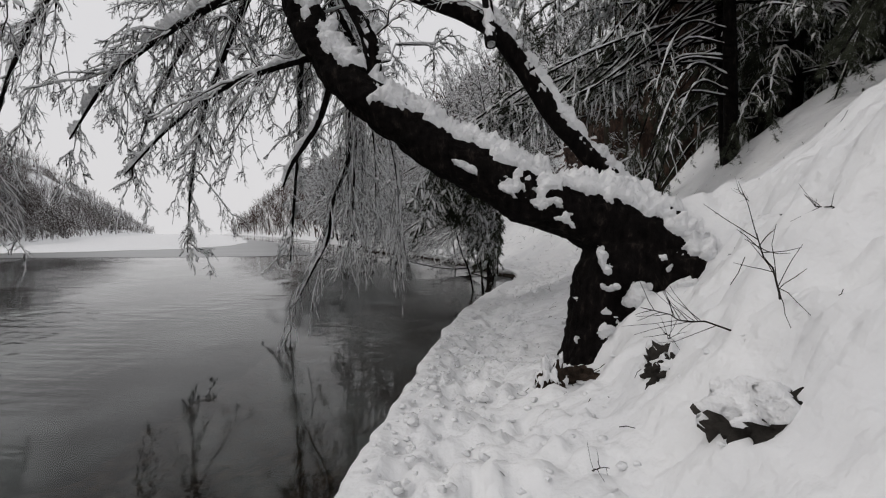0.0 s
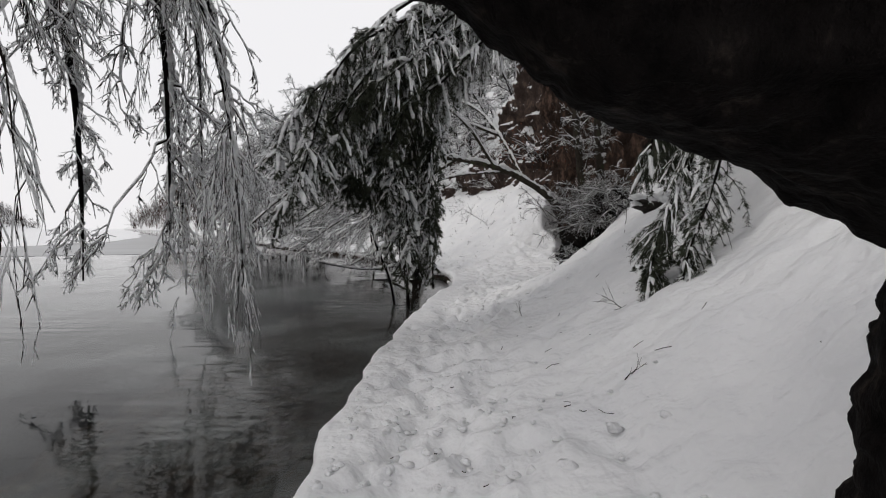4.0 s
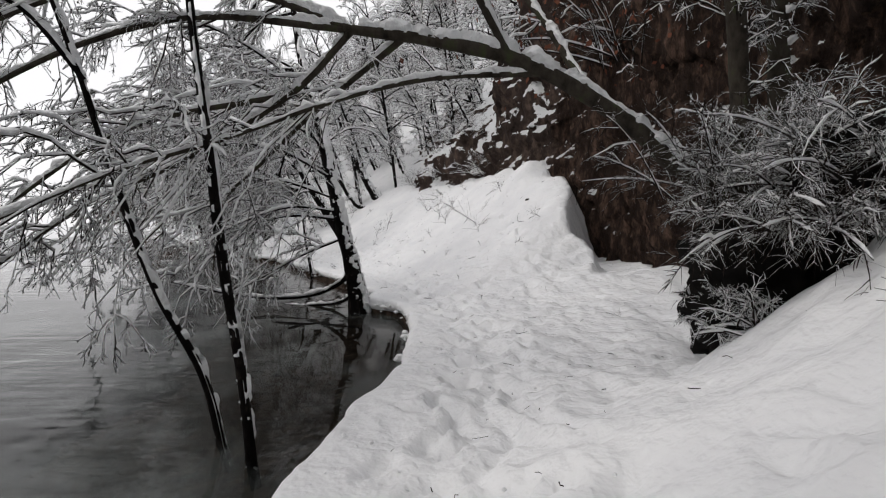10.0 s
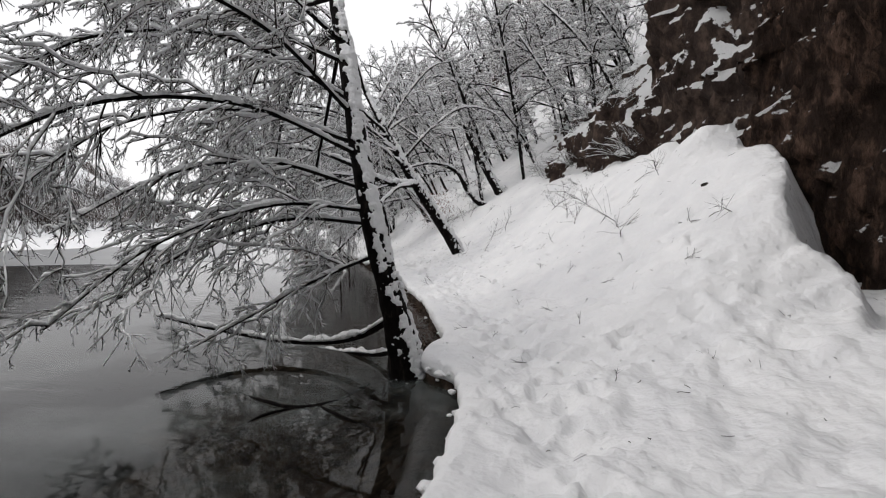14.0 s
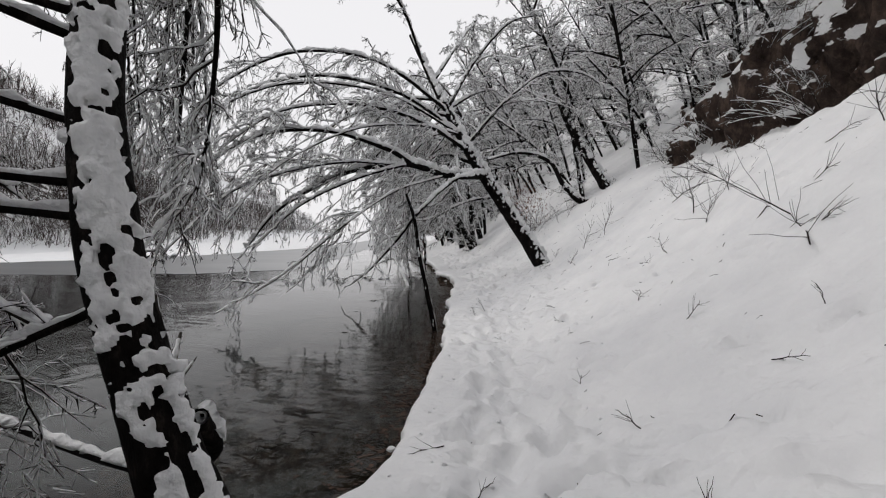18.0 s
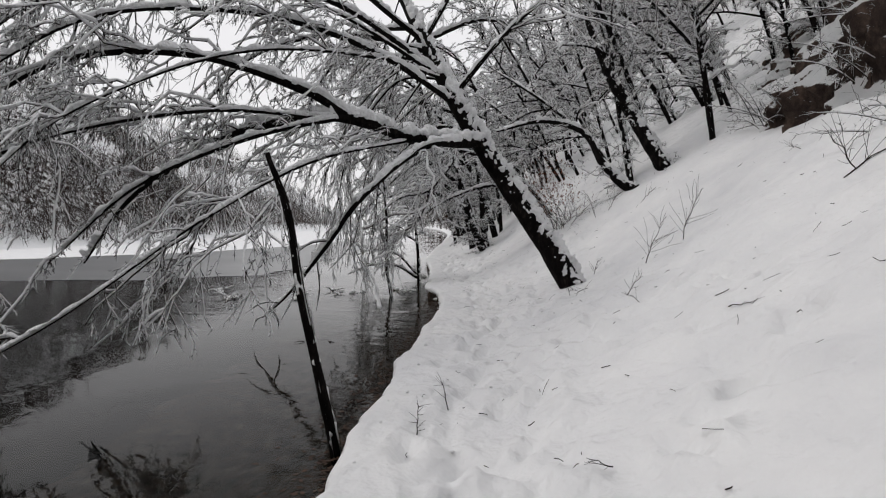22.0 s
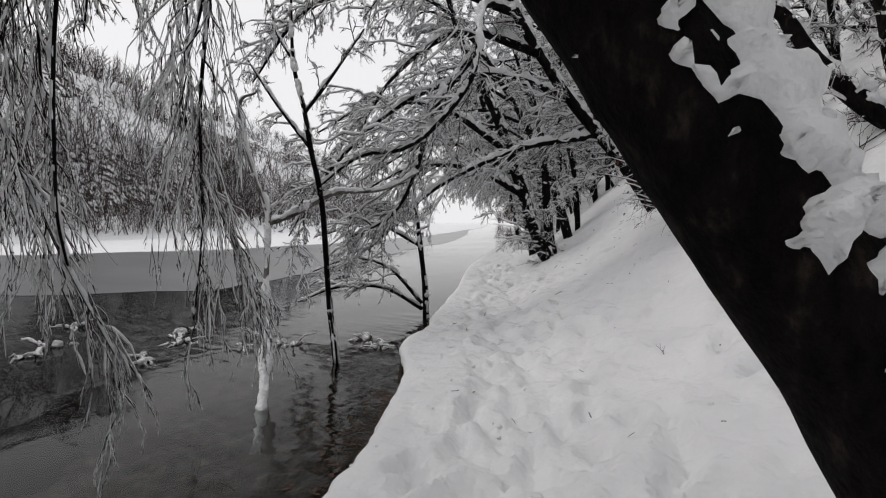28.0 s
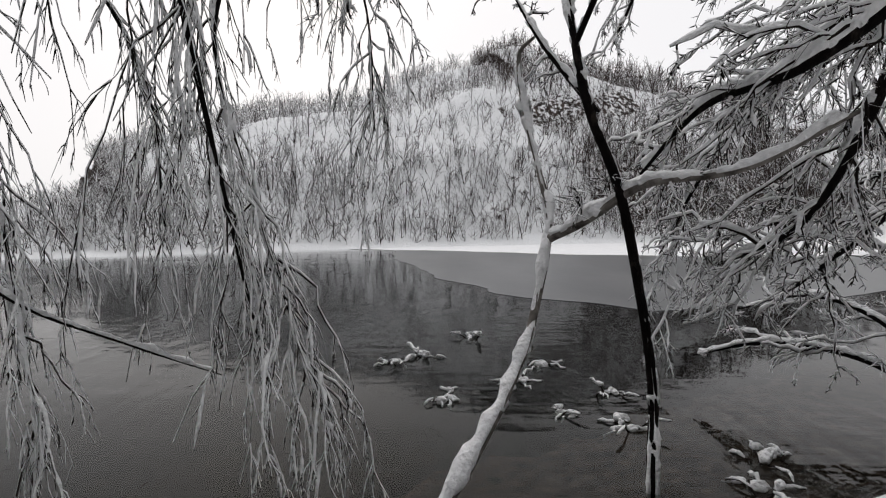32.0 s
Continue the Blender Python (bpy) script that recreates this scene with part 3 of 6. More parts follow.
tagged(water, "still dark lake water with faint ripples", "water", kind="structure")


def sheet(name, outline, z, mat, label, category):
    bm = bmesh.new()
    top = [bm.verts.new((x, y, z)) for x, y in outline]
    f = bm.faces.new(top)
    bmesh.ops.triangulate(bm, faces=[f])
    low = bmesh.ops.extrude_face_region(bm, geom=bm.faces[:])
    bmesh.ops.translate(bm, verts=[g for g in low["geom"] if isinstance(g, bmesh.types.BMVert)], vec=(0, 0, -0.018))
    bmesh.ops.recalc_face_normals(bm, faces=bm.faces[:])
    me = bpy.data.meshes.new(name)
    bm.to_mesh(me)
    bm.free()
    me.materials.append(mat)
    return tagged(new(name, me), label, category, kind="structure")


def wavy(points, count, amount):
    q = smooth_line([(x, y, 0) for x, y in points], count)
    q[:, :2] += amount * np.stack([vnoise(q, 0.5, 3), vnoise(q + 40, 0.5, 3)], -1)
    return [(x, y) for x, y, _ in q]


grey_edge = wavy([(-56, 24), (-44, 27), (-34, 29), (-25.5, 30.6), (-18.8, 32.4), (-14.8, 34.1), (-12.4, 35.7), (-11.3, 37.4), (-12.2, 39.8), (-14.5, 44.5), (-20, 56), (-31, 78), (-70, 140)], 160, 0.35)
sheet("ice", grey_edge + [(-90, 150), (-70, 60), (-62, 34)], 0.010, ICE, "thin smooth grey ice on the lake", "ice")
white_edge = wavy([(-36, -2), (-41, 10), (-43, 20), (-40, 29), (-34.5, 37), (-30, 45), (-29, 54), (-37, 80), (-72, 150)], 160, 0.5)
sheet("snowy_ice", white_edge + [(-160, 300), (-260, 300), (-120, 60), (-70, 20), (-52, -6)], 0.03, SNOW, "flat white snow lying on the lake ice", "snow")

# ---- far hill across the lake ----
FAR = [(-20, -60), (-27, -20), (-31, 5), (-39, 18), (-45, 30), (-50, 45), (-56, 62), (-68, 82), (-93, 115), (-136, 190), (-195, 300)]
fl = smooth_line([(x, y, 0) for x, y in FAR], 260)[:, :2]
ft = np.gradient(fl, axis=0)
ft /= np.linalg.norm(ft, axis=1, keepdims=True)
fd = np.concatenate([[-2, 0], np.geomspace(1.0, 190, 70)])
HX, HY = fl[:, 0:1] - ft[:, 1:2] * fd[None], fl[:, 1:2] + ft[:, 0:1] * fd[None]
crest = np.interp(fl[:, 1], [-60, -20, 0, 12, 20, 32, 40, 56, 65, 73, 90, 130, 150, 166, 180, 205, 243, 275, 290, 300], [3, 6.5, 8, 13, 21, 26, 28.5, 31.5, 34, 37, 37.5, 36, 35, 37, 39, 35, 33, 28, 12, 5])


def hill_height(crest_h, d, X, Y):
    p = flat3(X, Y)
    foot = np.clip(d / 14, 0, 1) ** 1.2 * 0.16
    body = foot + np.clip((d - 6) / 50, 0, 1) ** 0.85 * 0.84
    band = 0.09 * np.clip((d - 24) / 3, 0, 1) - 0.09 * np.clip((d - 27) / 18, 0, 1)
    h = crest_h * (body + band)
    h = h * (1 + 0.10 * vnoise(p, 0.05, 3)) + np.clip(d / 20, 0, 1) * (1.2 * vnoise(p, 0.11, 2))
    return 0.05 + np.maximum(h, -0.2 + 0 * h)


HZ = hill_height(crest[:, None], np.maximum(fd, 0)[None], HX, HY)
HZ[:, 0] = -0.5
hill_points = np.stack([HX, HY, HZ], -1)
far = mesh_from("far_hill", hill_points[:139].reshape(-1, 3), grid_faces(139, len(fd)), HILL)
tagged(far, "snowy hillside straight across the lake", "hill", kind="structure")
ridge = mesh_from("far_ridge", hill_points[138:].reshape(-1, 3), grid_faces(len(fl) - 138, len(fd)), RIDGE)
tagged(ridge, "long brown wooded hill along the lake, dusted with snow", "hill", kind="structure")

# ---- cliff behind the slope ----
CLIFF = [(13.5, 11.5), (10.6, 13.6), (9.0, 15.6), (8.7, 18), (8.8, 20.5), (8.5, 23), (7.7, 26), (6.7, 29.6), (5.15, 33.4), (4.3, 36.3), (3.4, 39.5), (2.4, 43.5), (1.2, 48), (-0.5, 53)]
cl = smooth_line([(x, y, 0) for x, y in CLIFF], 620)
ct = np.gradient(cl, axis=0)
ct /= np.linalg.norm(ct, axis=1, keepdims=True)
cn = np.stack([-ct[:, 1], ct[:, 0], 0 * ct[:, 0]], -1)
ch = np.linspace(-0.3, 1, 170)
top = np.interp(cl[:, 1], [11, 14, 20, 26, 30, 33.4, 37, 44, 53], [10, 12, 12.5, 12, 11.5, 11, 10.5, 10, 9])
V = np.empty((620, 170, 3))
# the face is sheer up to its brow; above it a steep snowy slope leans back
brow = np.interp(cl[:, 1], [20, 24, 27, 30, 34, 40, 53], [14, 11.5, 7.8, 5.4, 4.4, 4.2, 4.2]) + 0.7 * vnoise(cl, 0.9, 3)
for j, u in enumerate(ch):
    z = np.where(u < 0, u * 3, u * top)
    q = flat3(cl[:, 0], cl[:, 1], z)
    lean = np.interp(cl[:, 1], [20, 29], [1.6 * max(0, u - 0.15), -0.6 * max(0, u)]) + 0.4 * np.sin(u * 6.0 + cl[:, 1] * 0.2)
    out = 0.55 * vnoise(q * np.array([1, 1, 0.6]), 0.55, 3) + 0.22 * vnoise(q * np.array([1, 1, 0.4]), 2.4, 3) + 0.14 * np.abs(vnoise(q * np.array([1.3, 1.3, 0.45]), 4.5, 3)) + 0.06 * vnoise(q * np.array([1.4, 1.4, 0.5]), 12, 2) + lean * 0.6
    far_part = np.clip((cl[:, 1] - 20) / 8, 0, 1)
    step = z * 0.8 + 0.7 * vnoise(q, 0.5, 3) + 0.25 * vnoise(q, 2.0, 2)
    step = step - np.floor(step)
    out = out - far_part * (0.12 * step - 0.42 * vnoise(q, 1.3, 4)) - np.maximum(0, z - brow) * 0.95 + (1 - far_part) * (0.22 * np.abs(vnoise(q * np.array([1, 1, 0.35]), 6.0, 4)) - 0.10 * (step > 0.85))
    back = max(0.0, u - 0.86) / 0.14
    out = out - back ** 2 * 4.5
    V[:, j] = q + cn * out[:, None]
    V[:, j, 2] = z + (0.5 * vnoise(q, 1.0, 2) if u > 0.4 else 0)
cliff_face = V
split = int(np.searchsorted(cl[:, 1], 24.5))
cliff = mesh_from("cliff", V[:split + 1].reshape(-1, 3), grid_faces(split + 1, 170), ROCK)
tagged(cliff, "brown weathered rock cliff streaked with damp", "cliff", kind="structure")
crag = mesh_from("crag", V[split:].reshape(-1, 3), grid_faces(620 - split, 170), CRAG)
tagged(crag, "stepped brown crag with snow on its ledges", "cliff", kind="structure")

# ---- trees ----


def crown(rng, limbs, m0, len0, m1, len1, m2, m3, droop=0.35, lift=0.1, side=None, lo=0.15, angle=(30, 70), wobble=0.07, flatten=0.8, thick=1.0):
    """Lesser limbs and three orders of twigs on the limbs. Returns levels for twig_meshes."""
    zero, l0, one, l1, strands, ls = [], [], [], [], [], []
    for P, kind in limbs:
        length = np.linalg.norm(np.diff(P, axis=0), axis=1).sum()
        if kind == "hang":
            Q, L, _ = offspring(rng, P[None], np.array([0.85]), max(3, int(6.5 * length)), 0.1, 1.0, (15, 50), 1.0, 0.7, -0.2, None, 0.07, 9, 0.8)
            strands.append(Q), ls.append(L)
            continue
        if m0:
            Q, L, _ = offspring(rng, P[None], np.array([len0]), max(2, int(m0 * length)), lo, 1.0, (25, 60), 1.0, droop * 0.8, lift, side, wobble, 8, flatten)
            zero.append(Q), l0.append(L)
        Q, L, _ = offspring(rng, P[None], np.array([len1]), max(3, int(m1 * length)), lo, 1.0, angle, 1.0, droop, lift, side, wobble, 6, flatten)
        one.append(Q), l1.append(L)
    levels = []
    if strands:
        H, LH = np.vstack(strands), np.concatenate(ls)
        HB, LB, _ = offspring(rng, H, LH, 6, 0.1, 1.0, (12, 42), 0.42, 0.8, -0.25, None, 0.07, 5, 0.8)
        HC, _, _ = offspring(rng, HB, LB, 4, 0.2, 1.0, (15, 48), 0.45, 0.6, -0.15, None, 0.08, 3, 1.0)
        pick = rng.uniform(size=len(HB)) < 0.28
        levels += [(H, 0.0060, 0.010), (HB[~pick], 0.0045, -1), (HB[pick], 0.0035, 0.017), (HC, 0.0040, -1)]
    if zero:
        Z, LZ = np.vstack(zero), np.concatenate(l0)
        levels.append((Z, 0.011 * thick, 0.022 * thick))
        Q, L, _ = offspring(rng, Z, LZ, max(3, int(m1 * len0 * 0.9)), 0.1, 1.0, (25, 65), 0.45, droop, lift * 0.7, None, wobble, 6, flatten)
        one.append(Q), l1.append(L)
    A, LA = np.vstack(one), np.concatenate(l1)
    B, LB, _ = offspring(rng, A, LA, m2, 0.12, 1.0, (25, 65), 0.5, droop * 0.9, lift * 0.5, None, wobble * 1.3, 4, flatten)
    heavy = rng.uniform(size=len(B)) < 0.07
    levels += [(A, 0.0065 * thick, 0.0155 * thick), (B[~heavy], 0.0068 * thick, -1), (B[heavy], 0.004 * thick, 0.021 * thick)]
    if m3:
        C, _, _ = offspring(rng, B, LB, int(m3 * 1.7), 0.1, 1.0, (30, 75), 0.55, droop * 0.5, lift * 0.3, None, wobble * 1.3, 2, 1.0)
        levels.append((C, 0.0052 * thick, -1))
    return levels


def bare_tree(label, at, stems, seed, m1=5.0, len1=0.9, m2=6, m3=4, droop=0.35, lift=0.1, side=None, mat=BARK, snow=0.06, bare=0.15, group="", thick=1.0, lo=0.15, snowy=1.0, category="tree", m0=1.5, len0=1.4, lean=(0.15, -0.1, 1), plain_limbs=False):
    """stems: (name, points, radii, twigs?)."""
    rng = np.random.default_rng(seed)
    root = thing("bare_tree", label, category, at, group)
    lines = []
    for name, pts, radii, twiggy in stems:
        big = radii[0] > 0.06
        P, r, _ = stem(name, pts, radii, root, mat, 48 if radii[0] > 0.3 else 24 if big else 9, 0.035 if radii[0] > 0.3 else 0.07 if big else 0.09, 0.14 if radii[0] > 0.3 else 0.10, snow * (0.4 if name == "root" else 1.0) if big else 0.0 if plain_limbs else min(snow, radii[0] * 0.6 + 0.010), lean if big else (0.15, -0.1, 1), 0.32 if name == "root" else bare if big else min(bare, 0.15) - 0.25)
        if twiggy:
            lines.append((P[:: max(1, len(P) // 24)], twiggy))
    if lines:
        twig_meshes(crown(rng, lines, m0, len0, m1, len1, m2, m3, droop, lift, side, lo, thick=thick), root, rng, snowy)
    return root


def moved(stems, low=None):
    """The stems shifted along the shore; with low, only their parts below that height."""
    return [(n, [(x - 0.62, y + 0.40, z) if low is None or z < low else (x, y, z) for x, y, z in pts], r, tw) for n, pts, r, tw in stems]


T = "trunk"
Lb = "limb"
def sculpted(name, tubes, parent, mat, drifts=(), voxel=0.017, snow=0.1, bare=0.06, label=""):
    """Tubes grown together into one gnarled body of wood, with a crust of snow on what faces up."""
    V, F, at = [], [], 0
    for pts, radii in tubes:
        length = np.linalg.norm(np.diff(np.array(pts, float), axis=0), axis=1).sum()
        k = max(8, int(length / 0.07))
        P = smooth_line(pts, k)
        r = smooth_line([(q, 0, 0) for q in radii], k)[:, 0]
        P, r = np.vstack([P[:1], P, P[-1:]]), np.concatenate([[0.002], r, [0.002]])
        P[0] -= 0.05 * (P[2] - P[1])
        P[-1] += 0.05 * (P[-2] - P[-3])
        v, f = tube_mesh(P[None], r[None], 20)
        V.append(v), F.append(f + at)
        at += len(v)
    raw = mesh_from("raw_wood", np.vstack(V), np.vstack(F), mat)
    grow = raw.modifiers.new("grow", "REMESH")
    grow.mode, grow.voxel_size = "VOXEL", voxel
    bpy.context.view_layer.update()
    done = raw.evaluated_get(bpy.context.evaluated_depsgraph_get()).to_mesh()
    co, no = np.empty(len(done.vertices) * 3), np.empty(len(done.vertices) * 3)
    done.vertices.foreach_get("co", co)
    done.vertices.foreach_get("normal", no)
    quads = np.array([tuple(p.vertices) for p in done.polygons if len(p.vertices) == 4])
    bpy.data.objects.remove(raw)
    co, no = co.reshape(-1, 3), no.reshape(-1, 3)
    ends = np.concatenate([quads[:, [0, 1]], quads[:, [1, 2]], quads[:, [2, 3]], quads[:, [3, 0]]])
    for _ in range(6):
        total, count = np.zeros_like(co), np.zeros(len(co))
        for a, b2 in ((0, 1), (1, 0)):
            np.add.at(total, ends[:, a], co[ends[:, b2]])
            np.add.at(count, ends[:, a], 1)
        co = 0.5 * co + 0.5 * total / np.maximum(count, 1)[:, None]
    knots = 0.045 * vnoise(co, 2.4, 3) + 0.022 * np.abs(vnoise(co * np.array([0.5, 1.0, 1.6]), 7.0, 3)) + 0.008 * vnoise(co, 24.0, 2)
    wood = co + no * knots[:, None]
    body = mesh_from(name, wood, quads, mat, parent, label)
    ragged = 0.55 * vnoise(np.stack([0.55 * co[:, 0] - 0.9 * co[:, 2], co[:, 1], 1.5 * co[:, 2] + 0.9 * co[:, 0]], -1), 2.1, 3) + 0.50 * vnoise(co, 7.0, 4)
    cover = np.clip((no @ np.array([0.10, -0.10, 0.985]) - 0.50 - bare + ragged) * 1.9, -1, 1)
    for x, z, wide, tall, slant, much in drifts:
        u, v = co[:, 0] - x, co[:, 2] - z
        u, v = u * math.cos(slant) + v * math.sin(slant), v * math.cos(slant) - u * math.sin(slant)
        spot = np.exp(-(u / wide) ** 2 - (v / tall) ** 2) * np.clip(-no[:, 1] * 2 + 0.3, 0, 1)
        cover = np.clip(cover + much * spot * (0.75 + 1.5 * vnoise(co, 12.0, 3)), -1, 1)
    crumb = 0.74 + 0.25 * vnoise(co, 5.0, 3) + 0.30 * vnoise(co, 17.0, 2) + 0.22 * vnoise(co, 36.0, 2)
    th = np.where(cover > 0, snow * np.minimum(1, np.sqrt(np.maximum(cover, 0)) * 1.1 + 0.05) * crumb, cover * 0.05 - 0.02)
    crust = wood + no * th[:, None]
    crust[:, 2] += 0.5 * np.clip(th, 0, 1)
    mesh_from("snow_cap", crust, quads, SNOW_LUMP, body, "thick white snow lying on the black bark")
    return body


# the old tree that leans out over the water at the start
old_tree = bare_tree("old black-barked tree leaning over the water, thick snow on its trunk", (4.3, 3.1, 0.9), [
    (Lb, [(1.35, 3.0, 3.3), (1.28, 3.0, 3.9), (1.0, 3.1, 4.5), (0.85, 3.3, 5.6)], [0.10, 0.09, 0.08, 0.05], True),
    (Lb, [(0.95, 3.1, 3.8), (0.3, 3.3, 3.75), (-0.6, 3.6, 3.6), (-1.6, 4.0, 3.2), (-2.4, 4.2, 2.6)], [0.05, 0.04, 0.032, 0.02, 0.01], True),
    (Lb, [(0.6, 3.1, 4.7), (0.7, 4.2, 4.5), (0.85, 5.4, 3.9), (0.98, 6.2, 3.0), (1.02, 6.5, 2.0), (1.02, 6.7, 1.0)], [0.04, 0.032, 0.022, 0.016, 0.011, 0.006], "hang"),
    (Lb, [(0.6, 3.1, 4.9), (0.4, 5.0, 5.3), (0.1, 7.2, 5.1), (-0.2, 8.8, 4.1), (-0.35, 9.3, 2.5), (-0.4, 9.5, 0.8)], [0.05, 0.042, 0.032, 0.02, 0.013, 0.006], "hang"),
    (Lb, [(0.5, 3.1, 4.8), (0.2, 5.2, 5.2), (-0.2, 7.4, 4.9), (-0.6, 9.0, 3.8), (-0.75, 9.6, 2.3), (-0.8, 9.8, 0.7)], [0.05, 0.042, 0.032, 0.02, 0.013, 0.006], "hang"),
    (Lb, [(0.5, 3.2, 5.0), (0.3, 5.2, 5.5), (0.0, 7.6, 5.2), (-0.1, 9.4, 4.0), (-0.15, 9.9, 2.6), (-0.2, 10.1, 1.2)], [0.05, 0.042, 0.032, 0.02, 0.013, 0.006], True),
    (Lb, [(1.1, 3.0, 3.4), (0.95, 3.5, 3.45), (0.75, 4.1, 3.2), (0.66, 4.4, 2.75), (0.42, 4.5, 2.2), (0.32, 4.6, 1.7), (0.05, 4.65, 1.2), (-0.2, 4.7, 0.75)], [0.05, 0.045, 0.038, 0.032, 0.027, 0.022, 0.015, 0.006], "hang"),
    (Lb, [(0.5, 3.1, 4.6), (-0.4, 4.0, 5.0), (-1.4, 5.2, 4.7), (-2.4, 6.2, 3.8), (-3.0, 6.8, 2.6), (-3.2, 7.0, 1.4)], [0.06, 0.05, 0.04, 0.03, 0.02, 0.01], True),
    (Lb, [(0.35, 3.15, 5.2), (-1.2, 3.4, 5.6), (-2.8, 3.8, 5.2), (-4.0, 4.2, 4.2), (-4.6, 4.4, 3.0), (-4.8, 4.5, 1.8)], [0.06, 0.05, 0.04, 0.03, 0.02, 0.01], True),
    (Lb, [(0.6, 3.1, 4.8), (0.5, 4.4, 4.9), (0.3, 6.0, 4.6), (0.0, 7.4, 3.8), (-0.2, 8.0, 2.6), (-0.3, 8.2, 1.6)], [0.06, 0.05, 0.04, 0.03, 0.02, 0.01], True),
    (Lb, [(0.9, 3.1, 3.85), (0.75, 3.35, 3.55), (0.55, 3.5, 3.1), (0.2, 3.6, 2.65), (0.05, 3.65, 2.35)], [0.05, 0.04, 0.035, 0.025, 0.012], False),
    (Lb, [(0.7, 3.1, 4.4), (-0.3, 3.4, 4.6), (-1.4, 3.8, 4.4), (-2.6, 4.2, 3.9), (-3.3, 4.3, 3.1)], [0.07, 0.05, 0.04, 0.03, 0.012], True),
    (Lb, [(0.45, 3.15, 5.4), (-0.8, 2.9, 5.6), (-2.2, 2.6, 5.1), (-3.2, 2.4, 4.2), (-3.8, 2.3, 3.0)], [0.08, 0.06, 0.05, 0.03, 0.012], True),
    (Lb, [(0.6, 3.1, 4.9), (0.0, 4.6, 4.8), (-0.8, 6.6, 4.5), (-1.5, 8.4, 3.7), (-2.0, 9.4, 2.4), (-2.3, 9.9, 0.9)], [0.08, 0.06, 0.05, 0.04, 0.03, 0.012], True),
    (Lb, [(0.4, 3.2, 5.8), (-0.6, 4.4, 5.9), (-2.0, 5.6, 5.4), (-3.4, 6.4, 4.2), (-4.2, 6.8, 2.8)], [0.07, 0.06, 0.05, 0.03, 0.012], True),
], 11, m0=2.6, len0=1.5, m1=4.5, len1=0.6, m2=6, m3=3, droop=0.5, lift=-0.02, snow=0.10, bare=0.0)
sculpted("trunk", [
    ([(4.9, 3.2, 1.2), (4.45, 3.05, 1.62), (4.0, 3.0, 1.86), (3.5, 2.97, 2.02), (3.0, 2.95, 2.22), (2.5, 2.95, 2.45), (1.9, 2.97, 2.80), (1.3, 3.0, 3.24), (0.75, 3.05, 3.82), (0.45, 3.1, 4.5), (0.25, 3.2, 6.0)],
     [0.30, 0.36, 0.36, 0.33, 0.29, 0.27, 0.25, 0.23, 0.20, 0.16, 0.12]),
    ([(4.2, 3.0, 1.75), (3.9, 2.93, 1.45), (3.76, 2.88, 1.05), (3.68, 2.82, 0.65), (3.6, 2.75, 0.2)], [0.32, 0.36, 0.30, 0.30, 0.36]),
    ([(4.3, 3.0, 1.6), (4.15, 2.9, 1.25), (4.05, 2.8, 0.9), (4.0, 2.7, 0.5)], [0.34, 0.32, 0.30, 0.28]),
    ([(4.4, 3.0, 1.6), (4.6, 2.9, 1.45), (4.9, 2.8, 1.25), (5.2, 2.75, 1.0)], [0.34, 0.30, 0.24, 0.16]),
    ([(4.35, 2.95, 1.45), (4.4, 2.8, 1.15), (4.4, 2.65, 0.8)], [0.30, 0.27, 0.25]),
    ([(3.75, 2.85, 0.6), (3.5, 2.7, 0.4), (3.35, 2.5, 0.15)], [0.16, 0.12, 0.09])], old_tree, BARK,
    [(2.55, 2.36, 0.45, 0.05, -0.5, 1.5), (3.05, 2.12, 0.35, 0.08, -0.5, 1.7), (3.3, 2.0, 0.25, 0.06, -0.6, 1.5), (3.78, 1.32, 0.17, 0.09, 0.3, 1.5), (3.72, 1.42, 0.06, 0.14, 0.0, 1.3), (4.05, 1.2, 0.14, 0.08, 0.5, 1.5), (4.3, 1.45, 0.10, 0.05, 0.4, 1.3), (4.35, 1.12, 0.16, 0.10, 0.0, 1.3)])
bare_tree("dark leaning tree stem with snow along its upper side", (4.35, 3.8, 2.2), [
    (T, [(4.4, 3.5, 1.9), (3.98, 3.35, 2.36), (3.62, 3.2, 2.68), (3.25, 3.1, 3.1), (2.9, 3.05, 3.6), (2.55, 3.0, 4.0), (2.0, 3.0, 4.25), (1.3, 3.0, 4.5)], [0.13, 0.12, 0.11, 0.105, 0.10, 0.095, 0.08, 0.06], False),
    (Lb, [(2.6, 2.6, 3.65), (2.5, 2.9, 4.4), (2.1, 3.2, 5.2)], [0.06, 0.05, 0.03], True)], 12, snow=0.07, bare=0.0, m0=0)

# two thin stems that stand in the shallow water
bare_tree("thin dark stems standing in shallow water, snow on one side", (2.3, 13.4, 0), [
    (T, [(2.42, 13.3, -0.4), (2.35, 13.2, 0.6), (2.26, 13.1, 1.4), (2.2, 13.0, 2.2), (2.12, 12.9, 3.2), (2.05, 12.8, 5.0)], [0.040, 0.035, 0.032, 0.028, 0.024, 0.012], False),
    (T, [(2.15, 13.6, -0.4), (2.0, 13.5, 0.5), (1.75, 13.3, 1.2), (1.55, 13.2, 1.9), (1.35, 13.1, 2.7), (1.15, 13.0, 3.4)], [0.036, 0.032, 0.028, 0.024, 0.020, 0.011], False),
    (Lb, [(1.4, 13.1, 2.6), (1.1, 13.0, 3.0), (0.9, 12.9, 3.0), (0.75, 12.9, 2.6)], [0.018, 0.014, 0.012, 0.006], True)], 13, m0=0, m1=4, len1=0.4, snow=0.02, m2=4, m3=2, bare=0.1)

